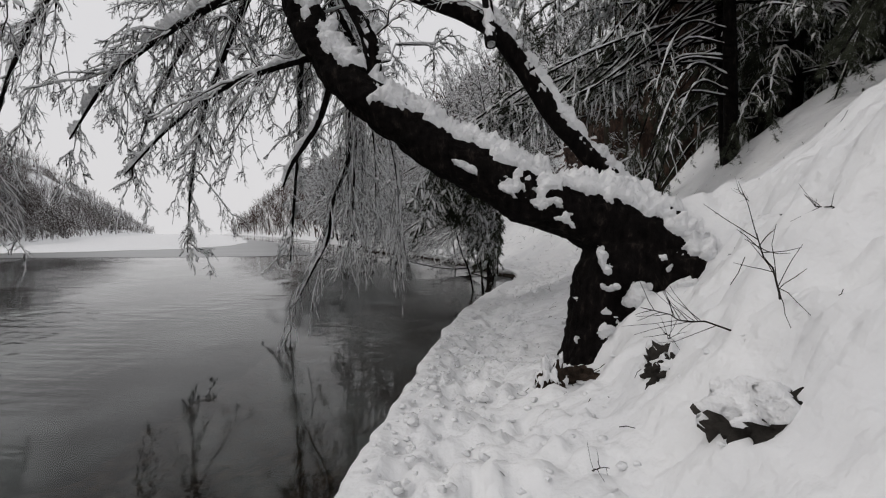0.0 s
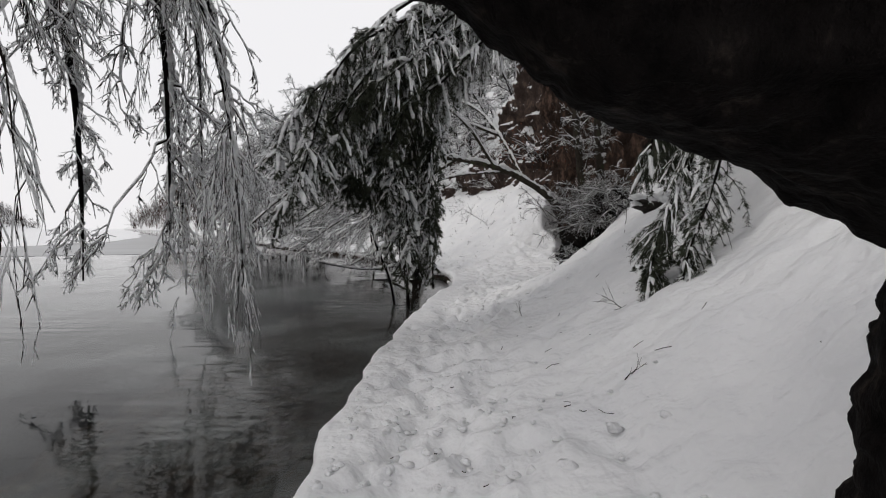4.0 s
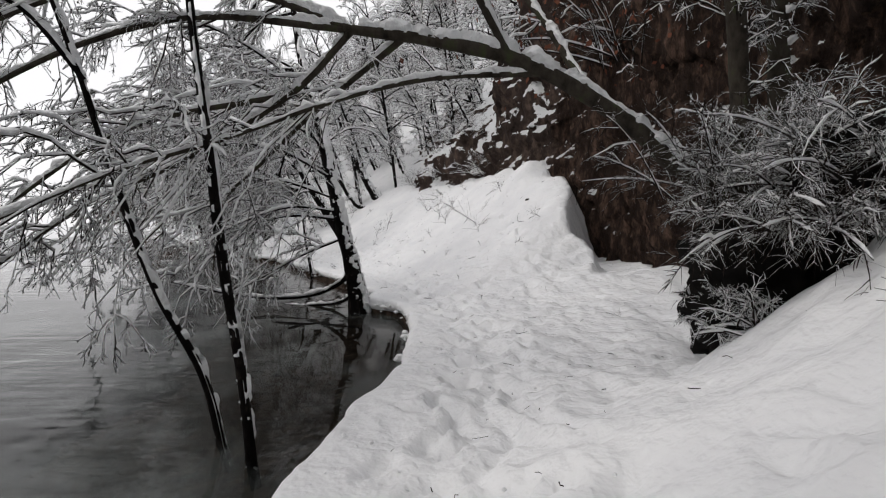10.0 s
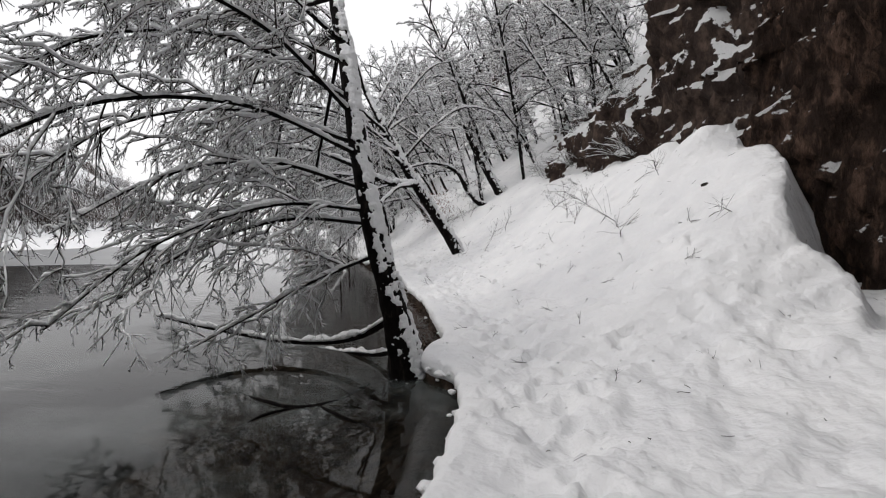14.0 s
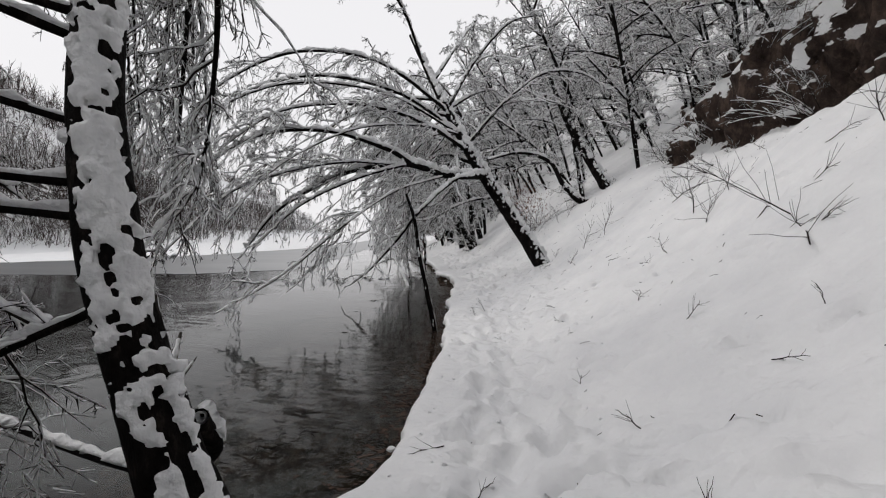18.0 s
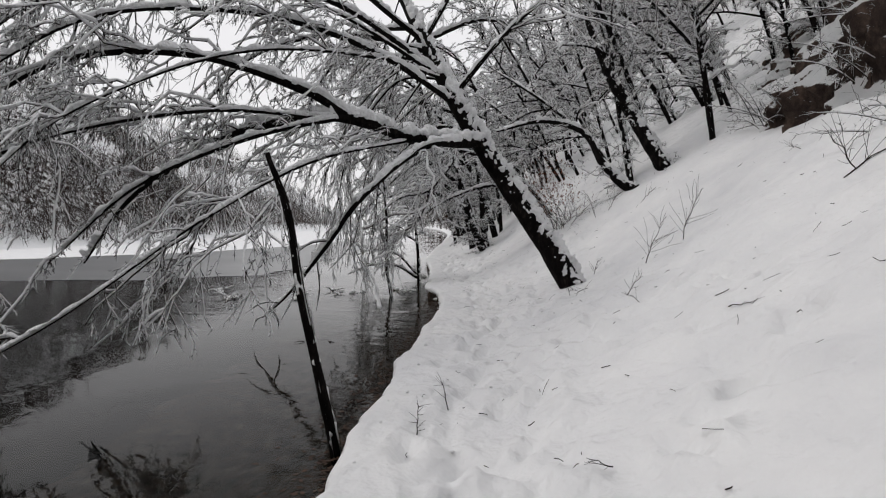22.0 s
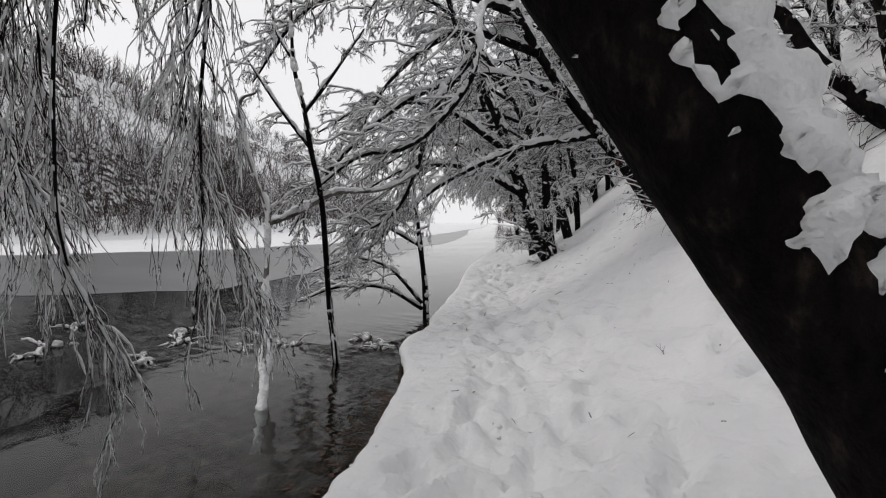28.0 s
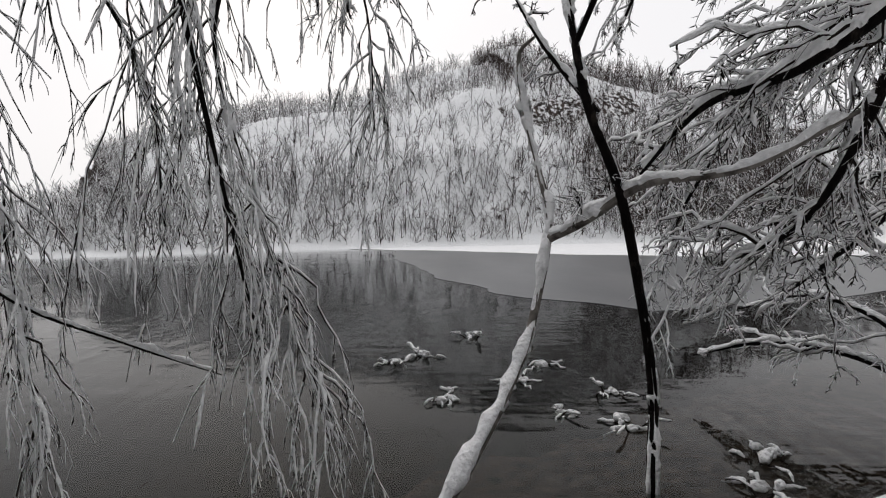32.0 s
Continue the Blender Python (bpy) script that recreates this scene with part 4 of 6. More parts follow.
# the tree that arches over the path, and the thicket at its foot
bare_tree("mossy tree arching over the path with snow-laden branches", (5.9, 13.9, 1.4), [
    (T, [(7.2, 13.9, 1.6), (6.4, 13.8, 1.95), (5.75, 13.7, 2.2), (5.2, 13.65, 2.6), (4.4, 13.6, 2.98), (3.7, 13.7, 3.15), (3.05, 13.8, 3.25)], [0.088, 0.08, 0.074, 0.068, 0.06, 0.05, 0.04], False),
    (Lb, [(4.6, 13.6, 2.9), (3.7, 13.65, 2.85), (2.95, 13.75, 2.68), (2.2, 13.2, 2.25), (1.7, 12.7, 1.95), (0.9, 12.3, 1.45)], [0.024, 0.022, 0.019, 0.015, 0.011, 0.005], True),
    (Lb, [(3.05, 13.8, 3.25), (2.55, 13.9, 2.75), (1.65, 14.0, 2.2), (0.8, 14.1, 1.8), (-0.2, 14.2, 1.1)], [0.031, 0.026, 0.020, 0.015, 0.005], True),
    (Lb, [(3.5, 13.7, 3.2), (2.7, 14.4, 2.75), (2.1, 14.8, 2.3), (1.7, 14.85, 1.85), (1.6, 14.8, 0.95)], [0.027, 0.024, 0.020, 0.014, 0.005], True),
    (Lb, [(3.05, 13.8, 3.25), (1.6, 13.9, 3.3), (0.1, 14.0, 2.7), (-1.3, 14.1, 1.6), (-2.1, 14.2, 0.7)], [0.031, 0.026, 0.020, 0.014, 0.005], True),
    (Lb, [(2.55, 13.9, 2.75), (1.0, 14.4, 2.5), (-0.4, 14.8, 1.7), (-1.4, 15.0, 0.8)], [0.027, 0.020, 0.014, 0.005], True),
    (Lb, [(4.5, 14.2, 3.8), (2.5, 14.4, 4.5), (0.5, 14.6, 4.1), (-1.2, 14.8, 3.1), (-2.4, 15.0, 1.8)], [0.031, 0.027, 0.020, 0.014, 0.005], True),
    (Lb, [(2.7, 14.4, 2.75), (1.6, 15.6, 3.0), (0.6, 16.4, 2.6), (-0.2, 17.0, 1.7)], [0.024, 0.020, 0.014, 0.005], True),
    (Lb, [(4.3, 13.6, 3.0), (3.6, 13.3, 3.9), (2.6, 13.0, 4.5), (1.4, 12.8, 4.6), (0.2, 12.6, 4.1)], [0.031, 0.027, 0.020, 0.014, 0.005], True),
    (Lb, [(4.9, 13.6, 2.8), (4.5, 14.2, 3.8), (3.9, 14.8, 4.6), (2.8, 15.4, 5.0), (1.6, 15.8, 4.7)], [0.031, 0.027, 0.020, 0.014, 0.005], True),
    (Lb, [(3.05, 13.8, 3.25), (2.2, 13.8, 3.5), (1.2, 13.6, 3.4), (0.2, 13.4, 2.8), (-0.6, 13.2, 2.0)], [0.031, 0.024, 0.019, 0.012, 0.005], True),
], 14, thick=0.8, m0=2.4, len0=1.4, m1=4.5, len1=0.55, m2=5, m3=3, droop=0.45, mat=MOSSY, snow=0.05, bare=0.1, side=(-0.8, 0, -0.1))
bare_tree("slender upright trees behind the thicket with snowy bark", (6.5, 13.8, 1.0), [
    (T, [(6.45, 13.75, 0.6), (6.25, 13.7, 3.0), (6.1, 13.65, 4.3), (5.8, 13.6, 8.0)], [0.09, 0.08, 0.075, 0.04], True),
    (T, [(6.95, 14.0, 0.6), (6.8, 13.95, 3.0), (6.7, 13.95, 4.5), (6.6, 14.0, 8.5)], [0.10, 0.09, 0.08, 0.04], True)], 15, m0=2.2, len0=1.1, m1=5, len1=0.7, m2=5, m3=4, mat=MOSSY, lo=0.1, snowy=0.6)


def thicket(name, label, at, spread, height, count, seed, lean=(0, 0, 0), m2=7, m3=5, category="bush", group="", mat=TWIG, spray=DARK_TWIG):
    rng = np.random.default_rng(seed)
    root = thing(name, label, category, at, group)
    az, tilt = rng.uniform(0, 2 * np.pi, count), rng.uniform(0.15, 1.0, count)
    d = np.stack([np.cos(az) * tilt, np.sin(az) * tilt, np.sqrt(1.15 - tilt ** 2)], -1) + np.array(lean)
    L = height * rng.uniform(0.6, 1.1, count)
    s = np.linspace(0, 1, 8)[None, :, None]
    base = np.array(at) + rng.normal(size=(count, 3)) * np.array([spread, spread, 0.05]) * 0.35
    P = base[:, None] + d[:, None] * L[:, None, None] * s
    P[..., 2] -= 0.35 * L[:, None] * s[..., 0] ** 2
    B, LB, _ = offspring(rng, P, L, m2, 0.15, 1, (25, 65), 0.45, 0.25, 0.1, None, 0.06, 5)
    laden = rng.uniform(size=len(B)) < 0.12
    levels = [(P, 0.009, 0.012), (B[~laden], 0.0048, -1), (B[laden], 0.004, 0.013)]
    if m3:
        C, _, _ = offspring(rng, B, LB, m3, 0.1, 1, (25, 65), 0.55, 0.2, 0.1, None, 0.08, 3)
        levels.append((C, 0.0036, -1))
    twig_meshes(levels, root, rng, 1.0, mat, spray=spray)
    return root


thicket("thicket", "dense snowy thicket of thin branches below the slope", (6.45, 13.8, 1.9), 1.0, 1.0, 34, 21, (-0.3, -0.1, 0.0), 13, 6)
thicket("thicket", "snow-laden branches drooping over a black hollow", (7.0, 13.6, 2.2), 0.9, 1.0, 34, 22, (-0.3, -0.35, -0.15), 13, 6, spray=SNOWY_TWIG)
thicket("thicket", "tangle of dark drooping twigs across a black hollow", (6.25, 12.95, 1.7), 0.6, 0.8, 28, 24, (-0.25, -0.2, -0.5), 13, 6)
thicket("thicket", "tangle of dark drooping twigs across a black hollow", (6.8, 12.9, 2.1), 0.6, 0.8, 26, 25, (-0.3, -0.2, -0.5), 13, 6)
thicket("thicket", "snow-laden branches drooping over a black hollow", (6.65, 13.1, 2.0), 0.6, 0.8, 20, 28, (-0.35, -0.35, -0.35), 12, 6, spray=SNOWY_TWIG)
thicket("thicket", "low snowy branches at the mouth of a black hollow", (5.95, 13.15, 0.95), 0.5, 0.6, 18, 30, (-0.35, -0.2, -0.2), 10, 5, spray=SNOWY_TWIG)
bush = None
for i, j in ((330, 80), (352, 70), (372, 84), (392, 66), (345, 98), (380, 100), (408, 84), (424, 70), (440, 92), (365, 112), (400, 112), (455, 74)):
    at = cliff_face[i, j]
    if bush is None:
        bush = thicket("shrub", "small bare shrub white with snow on a rock ledge", (0, 0, 0), 0.8, 1.1, 26, 27, (-0.4, -0.1, 0.1), 6, 3, group="shrubs on the ledges", spray=SNOWY_TWIG)
        bush.location = at
    else:
        c = copy_thing(bush, pose(0, 0, 0))
        c.matrix_basis = pose(float(at[0]), float(at[1]), float(at[2]) - 0.1, 0, 0, 37 * i)

# the tree on the edge of the bank
bare_tree("dark tree on the bank edge with bare branches over the water", (2.65, 19.85, 0.1), [
    (T, [(2.72, 19.9, -0.5), (2.66, 19.85, 0.25), (2.55, 19.75, 0.9), (2.38, 19.68, 1.63), (2.15, 19.8, 2.6), (1.85, 20.2, 3.8), (1.45, 20.8, 4.9), (1.1, 21.2, 6.8)], [0.26, 0.19, 0.145, 0.13, 0.115, 0.10, 0.085, 0.05], False),
    (Lb, [(2.4, 19.7, 1.45), (1.7, 19.5, 1.15), (1.0, 19.3, 0.75), (0.3, 19.1, 0.35)], [0.022, 0.018, 0.013, 0.006], True),
    (Lb, [(2.35, 19.7, 1.8), (1.4, 19.4, 1.85), (0.4, 19.1, 1.5), (-0.4, 18.8, 0.9)], [0.024, 0.02, 0.014, 0.006], True),
    (Lb, [(2.25, 19.75, 2.2), (1.2, 19.3, 2.5), (0.2, 18.9, 2.3), (-0.8, 18.5, 1.7)], [0.024, 0.02, 0.014, 0.006], True),
    (Lb, [(2.1, 19.85, 2.75), (0.9, 19.4, 3.1), (-0.4, 19.0, 2.9), (-1.4, 18.7, 2.2)], [0.026, 0.021, 0.015, 0.006], True),
    (Lb, [(1.95, 20.0, 3.3), (0.8, 19.4, 3.9), (-0.5, 18.8, 3.8), (-1.6, 18.4, 3.1)], [0.026, 0.021, 0.015, 0.006], True),
    (Lb, [(1.75, 20.3, 4.1), (1.0, 19.3, 4.7), (0.2, 18.0, 4.8), (-0.6, 16.8, 4.2)], [0.026, 0.021, 0.015, 0.006], True),
    (Lb, [(1.5, 20.7, 4.8), (0.3, 20.7, 5.3), (-1.0, 20.7, 5.1), (-2.2, 20.6, 4.2)], [0.026, 0.021, 0.015, 0.006], True),
    (Lb, [(2.3, 19.7, 1.95), (1.5, 19.0, 2.0), (0.7, 18.2, 1.6), (0.1, 17.6, 0.9)], [0.022, 0.018, 0.013, 0.006], True),
    (Lb, [(2.15, 19.8, 2.6), (1.3, 18.8, 3.0), (0.5, 17.7, 2.8), (-0.2, 16.8, 2.0), (-0.5, 16.4, 1.2)], [0.025, 0.021, 0.017, 0.012, 0.006], True),
    (Lb, [(2.0, 20.0, 3.1), (1.6, 18.6, 3.7), (1.1, 17.2, 3.7), (0.5, 16.0, 3.0)], [0.024, 0.02, 0.014, 0.006], True),
    (Lb, [(1.85, 20.2, 3.8), (0.3, 20.0, 4.4), (-1.2, 19.8, 4.2), (-2.6, 19.6, 3.2)], [0.024, 0.02, 0.014, 0.006], True),
    (Lb, [(2.5, 20.0, 0.85), (2.3, 20.25, 0.55), (1.7, 20.4, 0.27), (0.75, 20.5, 0.2), (-0.3, 20.4, 0.36), (-1.0, 20.2, 0.55)], [0.05, 0.045, 0.04, 0.035, 0.025, 0.01], False),
    (Lb, [(2.55, 20.1, 0.3), (2.2, 20.4, 0.10), (1.6, 20.8, 0.0), (0.9, 21.2, -0.12)], [0.04, 0.035, 0.03, 0.02], False),
    (Lb, [(1.6, 20.5, 4.5), (1.35, 21.2, 4.4), (1.0, 21.6, 3.6), (0.75, 21.7, 2.7), (0.7, 21.6, 2.1)], [0.04, 0.035, 0.026, 0.018, 0.008], True),
    (Lb, [(1.1, 21.2, 6.6), (0.2, 22.0, 6.7), (-0.5, 22.6, 5.7), (-0.8, 22.9, 4.3), (-0.9, 23.0, 2.7)], [0.035, 0.03, 0.022, 0.014, 0.007], "hang"),
    (Lb, [(1.1, 21.2, 6.4), (0.4, 21.9, 6.4), (-0.2, 22.4, 5.2), (-0.4, 22.7, 3.8), (-0.45, 22.8, 2.2)], [0.035, 0.03, 0.022, 0.014, 0.007], "hang"),
    (Lb, [(1.2, 21.1, 6.0), (0.0, 21.7, 6.2), (-1.0, 22.2, 5.2), (-1.4, 22.5, 3.8), (-1.5, 22.6, 2.5)], [0.035, 0.03, 0.022, 0.014, 0.007], "hang"),
    (Lb, [(1.2, 21.1, 6.2), (0.3, 21.5, 6.0), (-0.6, 22.0, 5.0), (-1.0, 22.3, 4.0), (-1.1, 22.4, 3.0)], [0.03, 0.026, 0.02, 0.013, 0.007], True),
    (Lb, [(1.7, 20.4, 4.2), (1.0, 21.4, 4.5), (0.2, 22.0, 4.0), (-0.2, 22.2, 3.0), (-0.3, 22.2, 2.2)], [0.04, 0.035, 0.026, 0.018, 0.008], True),
    (Lb, [(1.45, 20.8, 4.9), (0.4, 21.8, 5.1), (-0.8, 22.6, 4.4), (-1.4, 22.9, 3.2)], [0.04, 0.03, 0.02, 0.008], True),
], 16, m0=2.8, len0=1.5, m1=5, len1=0.55, m2=5, m3=3, droop=0.45, side=(-0.9, -0.2, -0.1), snow=0.034, bare=0.27, lean=(0.85, -0.5, 0.25))

# the leaning tree on the slope
bare_tree("dark tree leaning out from the slope, snow on its limbs", (1.3, 31.5, 0.7), [
    (T, [(1.55, 31.65, 0.45), (1.3, 31.53, 0.98), (0.70, 31.28, 2.02), (0.0, 31.0, 3.16), (-0.6, 31.0, 4.2), (-1.3, 31.2, 5.4), (-2.3, 31.6, 7.2)], [0.23, 0.19, 0.165, 0.145, 0.12, 0.10, 0.05], False),
    (Lb, [(0.02, 31.0, 3.1), (-0.25, 30.3, 3.06), (-0.5, 29.7, 3.05), (-0.98, 28.8, 3.22), (-1.9, 28.3, 3.12), (-2.75, 28.07, 2.83), (-3.8, 27.7, 2.2), (-4.6, 27.5, 1.3)], [0.105, 0.09, 0.085, 0.07, 0.055, 0.045, 0.03, 0.012], True),
    (Lb, [(-0.9, 28.9, 3.22), (-1.3, 28.3, 3.55), (-2.2, 27.4, 3.85), (-3.3, 26.6, 3.7), (-4.3, 26.0, 3.0)], [0.06, 0.055, 0.045, 0.03, 0.012], True),
    (Lb, [(-0.02, 30.5, 3.05), (-0.25, 29.6, 2.85), (-0.73, 28.85, 2.15), (-1.3, 28.8, 1.5), (-2.1, 28.9, 0.8), (-2.75, 29.04, 0.4)], [0.055, 0.045, 0.036, 0.028, 0.018, 0.007], False),
    (Lb, [(-1.5, 28.85, 1.3), (-1.55, 28.95, 0.9), (-1.75, 29.1, 0.55)], [0.009, 0.006, 0.003], False),
    (Lb, [(-1.9, 28.88, 0.98), (-1.95, 28.8, 0.7), (-2.1, 28.75, 0.45)], [0.007, 0.005, 0.002], False),
    (Lb, [(-2.3, 28.93, 0.67), (-2.55, 28.85, 0.66), (-2.85, 28.8, 0.5)], [0.010, 0.007, 0.003], False),
    (Lb, [(-2.5, 28.98, 0.54), (-2.5, 29.1, 0.35), (-2.6, 29.2, 0.2)], [0.009, 0.006, 0.003], False),
    (Lb, [(-2.7, 29.03, 0.43), (-2.95, 29.1, 0.33), (-3.15, 29.2, 0.15)], [0.007, 0.005, 0.003], False),
    (Lb, [(-1.2, 28.8, 1.6), (-1.5, 28.7, 1.55), (-1.85, 28.6, 1.3)], [0.012, 0.008, 0.003], False),
    (Lb, [(-0.9, 28.83, 1.95), (-0.95, 28.9, 1.6), (-1.1, 29.0, 1.2)], [0.007, 0.005, 0.002], False),
    (Lb, [(-0.5, 29.7, 3.0), (-0.9, 28.2, 2.6), (-1.4, 27.0, 1.9), (-2.1, 25.8, 0.9), (-2.8, 24.9, 0.3)], [0.024, 0.020, 0.015, 0.010, 0.004], True),
    (Lb, [(-0.98, 28.8, 3.2), (-2.0, 27.4, 3.15), (-3.2, 26.0, 2.6), (-4.0, 25.2, 1.6), (-4.4, 24.8, 0.9)], [0.025, 0.021, 0.016, 0.011, 0.005], True),
    (Lb, [(-0.6, 31.0, 4.2), (-1.6, 29.0, 4.9), (-2.8, 27.0, 4.8), (-3.8, 25.6, 3.9), (-4.4, 24.9, 2.8)], [0.032, 0.025, 0.020, 0.013, 0.006], True),
    (Lb, [(-0.6, 31.0, 4.2), (-1.0, 29.5, 4.2), (-1.7, 27.8, 3.9), (-2.5, 26.3, 3.0), (-3.0, 25.4, 1.9)], [0.027, 0.022, 0.017, 0.012, 0.005], True),
    *moved([
    (Lb, [(-0.5, 31.0, 4.0), (-1.0, 31.4, 4.1), (-1.6, 31.55, 3.6), (-1.95, 31.6, 2.6), (-2.15, 31.7, 1.7), (-2.4, 31.75, 0.95)], [0.024, 0.02, 0.016, 0.012, 0.009, 0.005], "hang"),
    (Lb, [(-0.6, 31.0, 4.2), (-1.3, 30.6, 4.1), (-1.8, 30.5, 3.2), (-2.05, 30.4, 2.2), (-2.2, 30.2, 1.2)], [0.022, 0.018, 0.014, 0.010, 0.005], "hang"),
    (Lb, [(-1.2, 31.15, 5.0), (-1.9, 30.9, 3.7), (-2.1, 30.5, 2.6), (-2.05, 30.7, 1.7), (-1.85, 31.0, 0.8)], [0.016, 0.012, 0.010, 0.008, 0.005], "hang"),
    (Lb, [(-1.3, 31.2, 5.2), (-2.0, 31.7, 3.6), (-2.2, 31.6, 2.6), (-2.1, 31.9, 1.6), (-2.05, 32.1, 1.0)], [0.016, 0.012, 0.010, 0.008, 0.005], "hang"),
    (Lb, [(-1.0, 31.1, 4.7), (-2.2, 31.0, 4.0), (-2.7, 30.9, 2.8), (-2.8, 31.0, 1.8)], [0.014, 0.011, 0.008, 0.005], "hang"),
    (Lb, [(-1.6, 31.3, 5.8), (-2.6, 31.9, 4.6), (-3.0, 32.1, 3.4), (-3.1, 32.2, 2.4)], [0.014, 0.011, 0.008, 0.005], "hang"),
    (Lb, [(-0.8, 30.95, 4.4), (-1.4, 30.6, 3.0), (-1.75, 30.65, 1.95), (-1.95, 30.75, 1.52), (-2.45, 31.0, 1.18), (-2.97, 31.23, 0.88)], [0.014, 0.011, 0.009, 0.008, 0.006, 0.004], False),
    ], 3.9),
    (Lb, [(-0.9, 31.1, 4.7), (-2.0, 30.2, 4.9), (-3.2, 29.4, 4.5), (-4.0, 28.8, 3.4)], [0.042, 0.035, 0.021, 0.008], True),
    (Lb, [(-1.2, 31.2, 5.2), (-2.6, 31.6, 5.4), (-4.0, 32.0, 4.8), (-5.0, 32.2, 3.6)], [0.042, 0.035, 0.021, 0.008], True),
    (Lb, [(-1.0, 31.1, 4.9), (-0.6, 32.4, 5.6), (-0.4, 33.6, 5.9)], [0.042, 0.035, 0.014], True),
    (Lb, [(-0.6, 31.0, 4.2), (-1.5, 29.4, 5.0), (-2.8, 27.9, 5.2), (-4.2, 26.8, 4.6), (-5.2, 26.2, 3.6)], [0.049, 0.042, 0.032, 0.021, 0.008], True),
    (Lb, [(-1.0, 31.1, 4.9), (-2.2, 29.6, 5.9), (-3.8, 28.4, 6.0), (-5.4, 27.6, 5.2), (-6.2, 27.2, 4.2)], [0.049, 0.042, 0.032, 0.021, 0.008], True),
    (Lb, [(-0.98, 28.8, 3.22), (-1.6, 27.9, 2.9), (-2.5, 27.0, 2.3), (-3.3, 26.4, 1.4)], [0.035, 0.028, 0.020, 0.007], True),
    (Lb, [(-0.4, 31.0, 3.9), (0.5, 31.4, 5.0), (1.4, 31.8, 5.7), (2.3, 32.2, 5.7), (3.0, 32.5, 5.2)], [0.042, 0.035, 0.028, 0.017, 0.008], True),
    (Lb, [(-1.0, 31.1, 4.9), (-0.4, 31.6, 6.2), (0.4, 32.2, 7.3), (1.2, 32.8, 7.6)], [0.042, 0.035, 0.025, 0.010], True),
    (Lb, [(-1.8, 31.4, 6.2), (-2.0, 30.4, 7.6), (-2.6, 29.2, 8.4), (-3.4, 28.0, 8.3)], [0.038, 0.032, 0.021, 0.008], True),
    (Lb, [(-1.5, 31.3, 5.7), (-1.2, 32.6, 7.2), (-1.4, 34.2, 8.2), (-2.0, 35.6, 8.2)], [0.038, 0.032, 0.021, 0.008], True),
    (Lb, [(-0.3, 31.0, 3.7), (-1.0, 29.6, 4.3), (-1.8, 28.2, 4.5), (-2.8, 26.8, 4.2), (-3.6, 25.8, 3.3)], [0.049, 0.042, 0.032, 0.021, 0.008], True),
], 17, m0=2.0, len0=1.6, m1=3.6, len1=0.55, m2=5, m3=3, droop=0.45, lift=0.0, snow=0.075, bare=0.06)

# trees further along the slope
bare_tree("leaning dark tree at the foot of the rocks", (2.3, 37.0, 3.0), [
    (T, [(2.5, 37.1, 2.7), (2.2, 37.05, 3.3), (1.6, 36.9, 4.4), (1.0, 36.8, 5.6), (0.4, 36.8, 7.2)], [0.2, 0.17, 0.15, 0.12, 0.06], True),
    (T, [(1.9, 36.8, 2.6), (1.45, 36.65, 2.7), (0.9, 36.7, 3.3), (0.4, 36.9, 4.1), (-0.6, 36.7, 4.45), (-1.7, 36.2, 4.2)], [0.12, 0.11, 0.09, 0.07, 0.05, 0.02], True),
    (T, [(1.6, 36.7, 2.7), (1.45, 36.9, 3.5), (1.2, 37.0, 5.0), (0.9, 37.2, 7.0)], [0.08, 0.07, 0.06, 0.03], True)], 18, m0=2.0, len0=1.2, m1=4, len1=0.6, m2=6, m3=3, snow=0.06)
bare_tree("pair of dark leaning trunks beside the path", (-5.4, 43.3, 0.4), [
    (T, [(-5.6, 43.6, 0.3), (-5.75, 43.5, 1.6), (-6.2, 43.4, 3.0), (-6.9, 43.2, 4.6), (-7.6, 43.0, 7.0)], [0.17, 0.15, 0.13, 0.11, 0.05], True),
    (Lb, [(-6.2, 43.4, 3.0), (-7.2, 42.6, 3.8), (-8.4, 41.8, 3.8), (-9.6, 41.0, 3.0)], [0.08, 0.06, 0.04, 0.015], True),
    (Lb, [(-6.6, 43.3, 4.0), (-7.8, 43.6, 4.8), (-9.2, 43.8, 4.6), (-10.6, 43.8, 3.6)], [0.08, 0.06, 0.04, 0.015], True)], 19, m0=2.0, len0=1.5, m1=4, len1=0.8, m2=6, m3=3, thick=1.3, group="leaning trunks")
bare_tree("pair of dark leaning trunks beside the path", (-3.92, 41.30, 0.5), moved([
    (T, [(-3.15, 40.9, 0.3), (-3.7, 40.8, 1.1), (-4.1, 40.7, 2.3), (-4.6, 40.4, 4.0), (-5.4, 40.0, 6.0), (-6.0, 39.8, 8.0)], [0.17, 0.15, 0.13, 0.11, 0.08, 0.04], True),
    (T, [(-3.3, 41.0, 0.3), (-3.6, 41.0, 1.4), (-3.8, 41.1, 3.2), (-4.3, 41.2, 6.0)], [0.12, 0.11, 0.09, 0.04], True),
    (Lb, [(-4.1, 40.7, 2.3), (-4.9, 39.7, 2.9), (-5.9, 38.8, 2.9), (-6.9, 38.0, 2.3)], [0.08, 0.06, 0.04, 0.015], True),
    (Lb, [(-4.4, 40.5, 3.3), (-5.4, 39.4, 4.2), (-6.4, 38.2, 4.3), (-7.2, 37.2, 3.6)], [0.08, 0.06, 0.04, 0.015], True)]), 20, m0=2.0, len0=1.4, m1=4, len1=0.75, m2=6, m3=3, thick=1.2, group="leaning trunks")
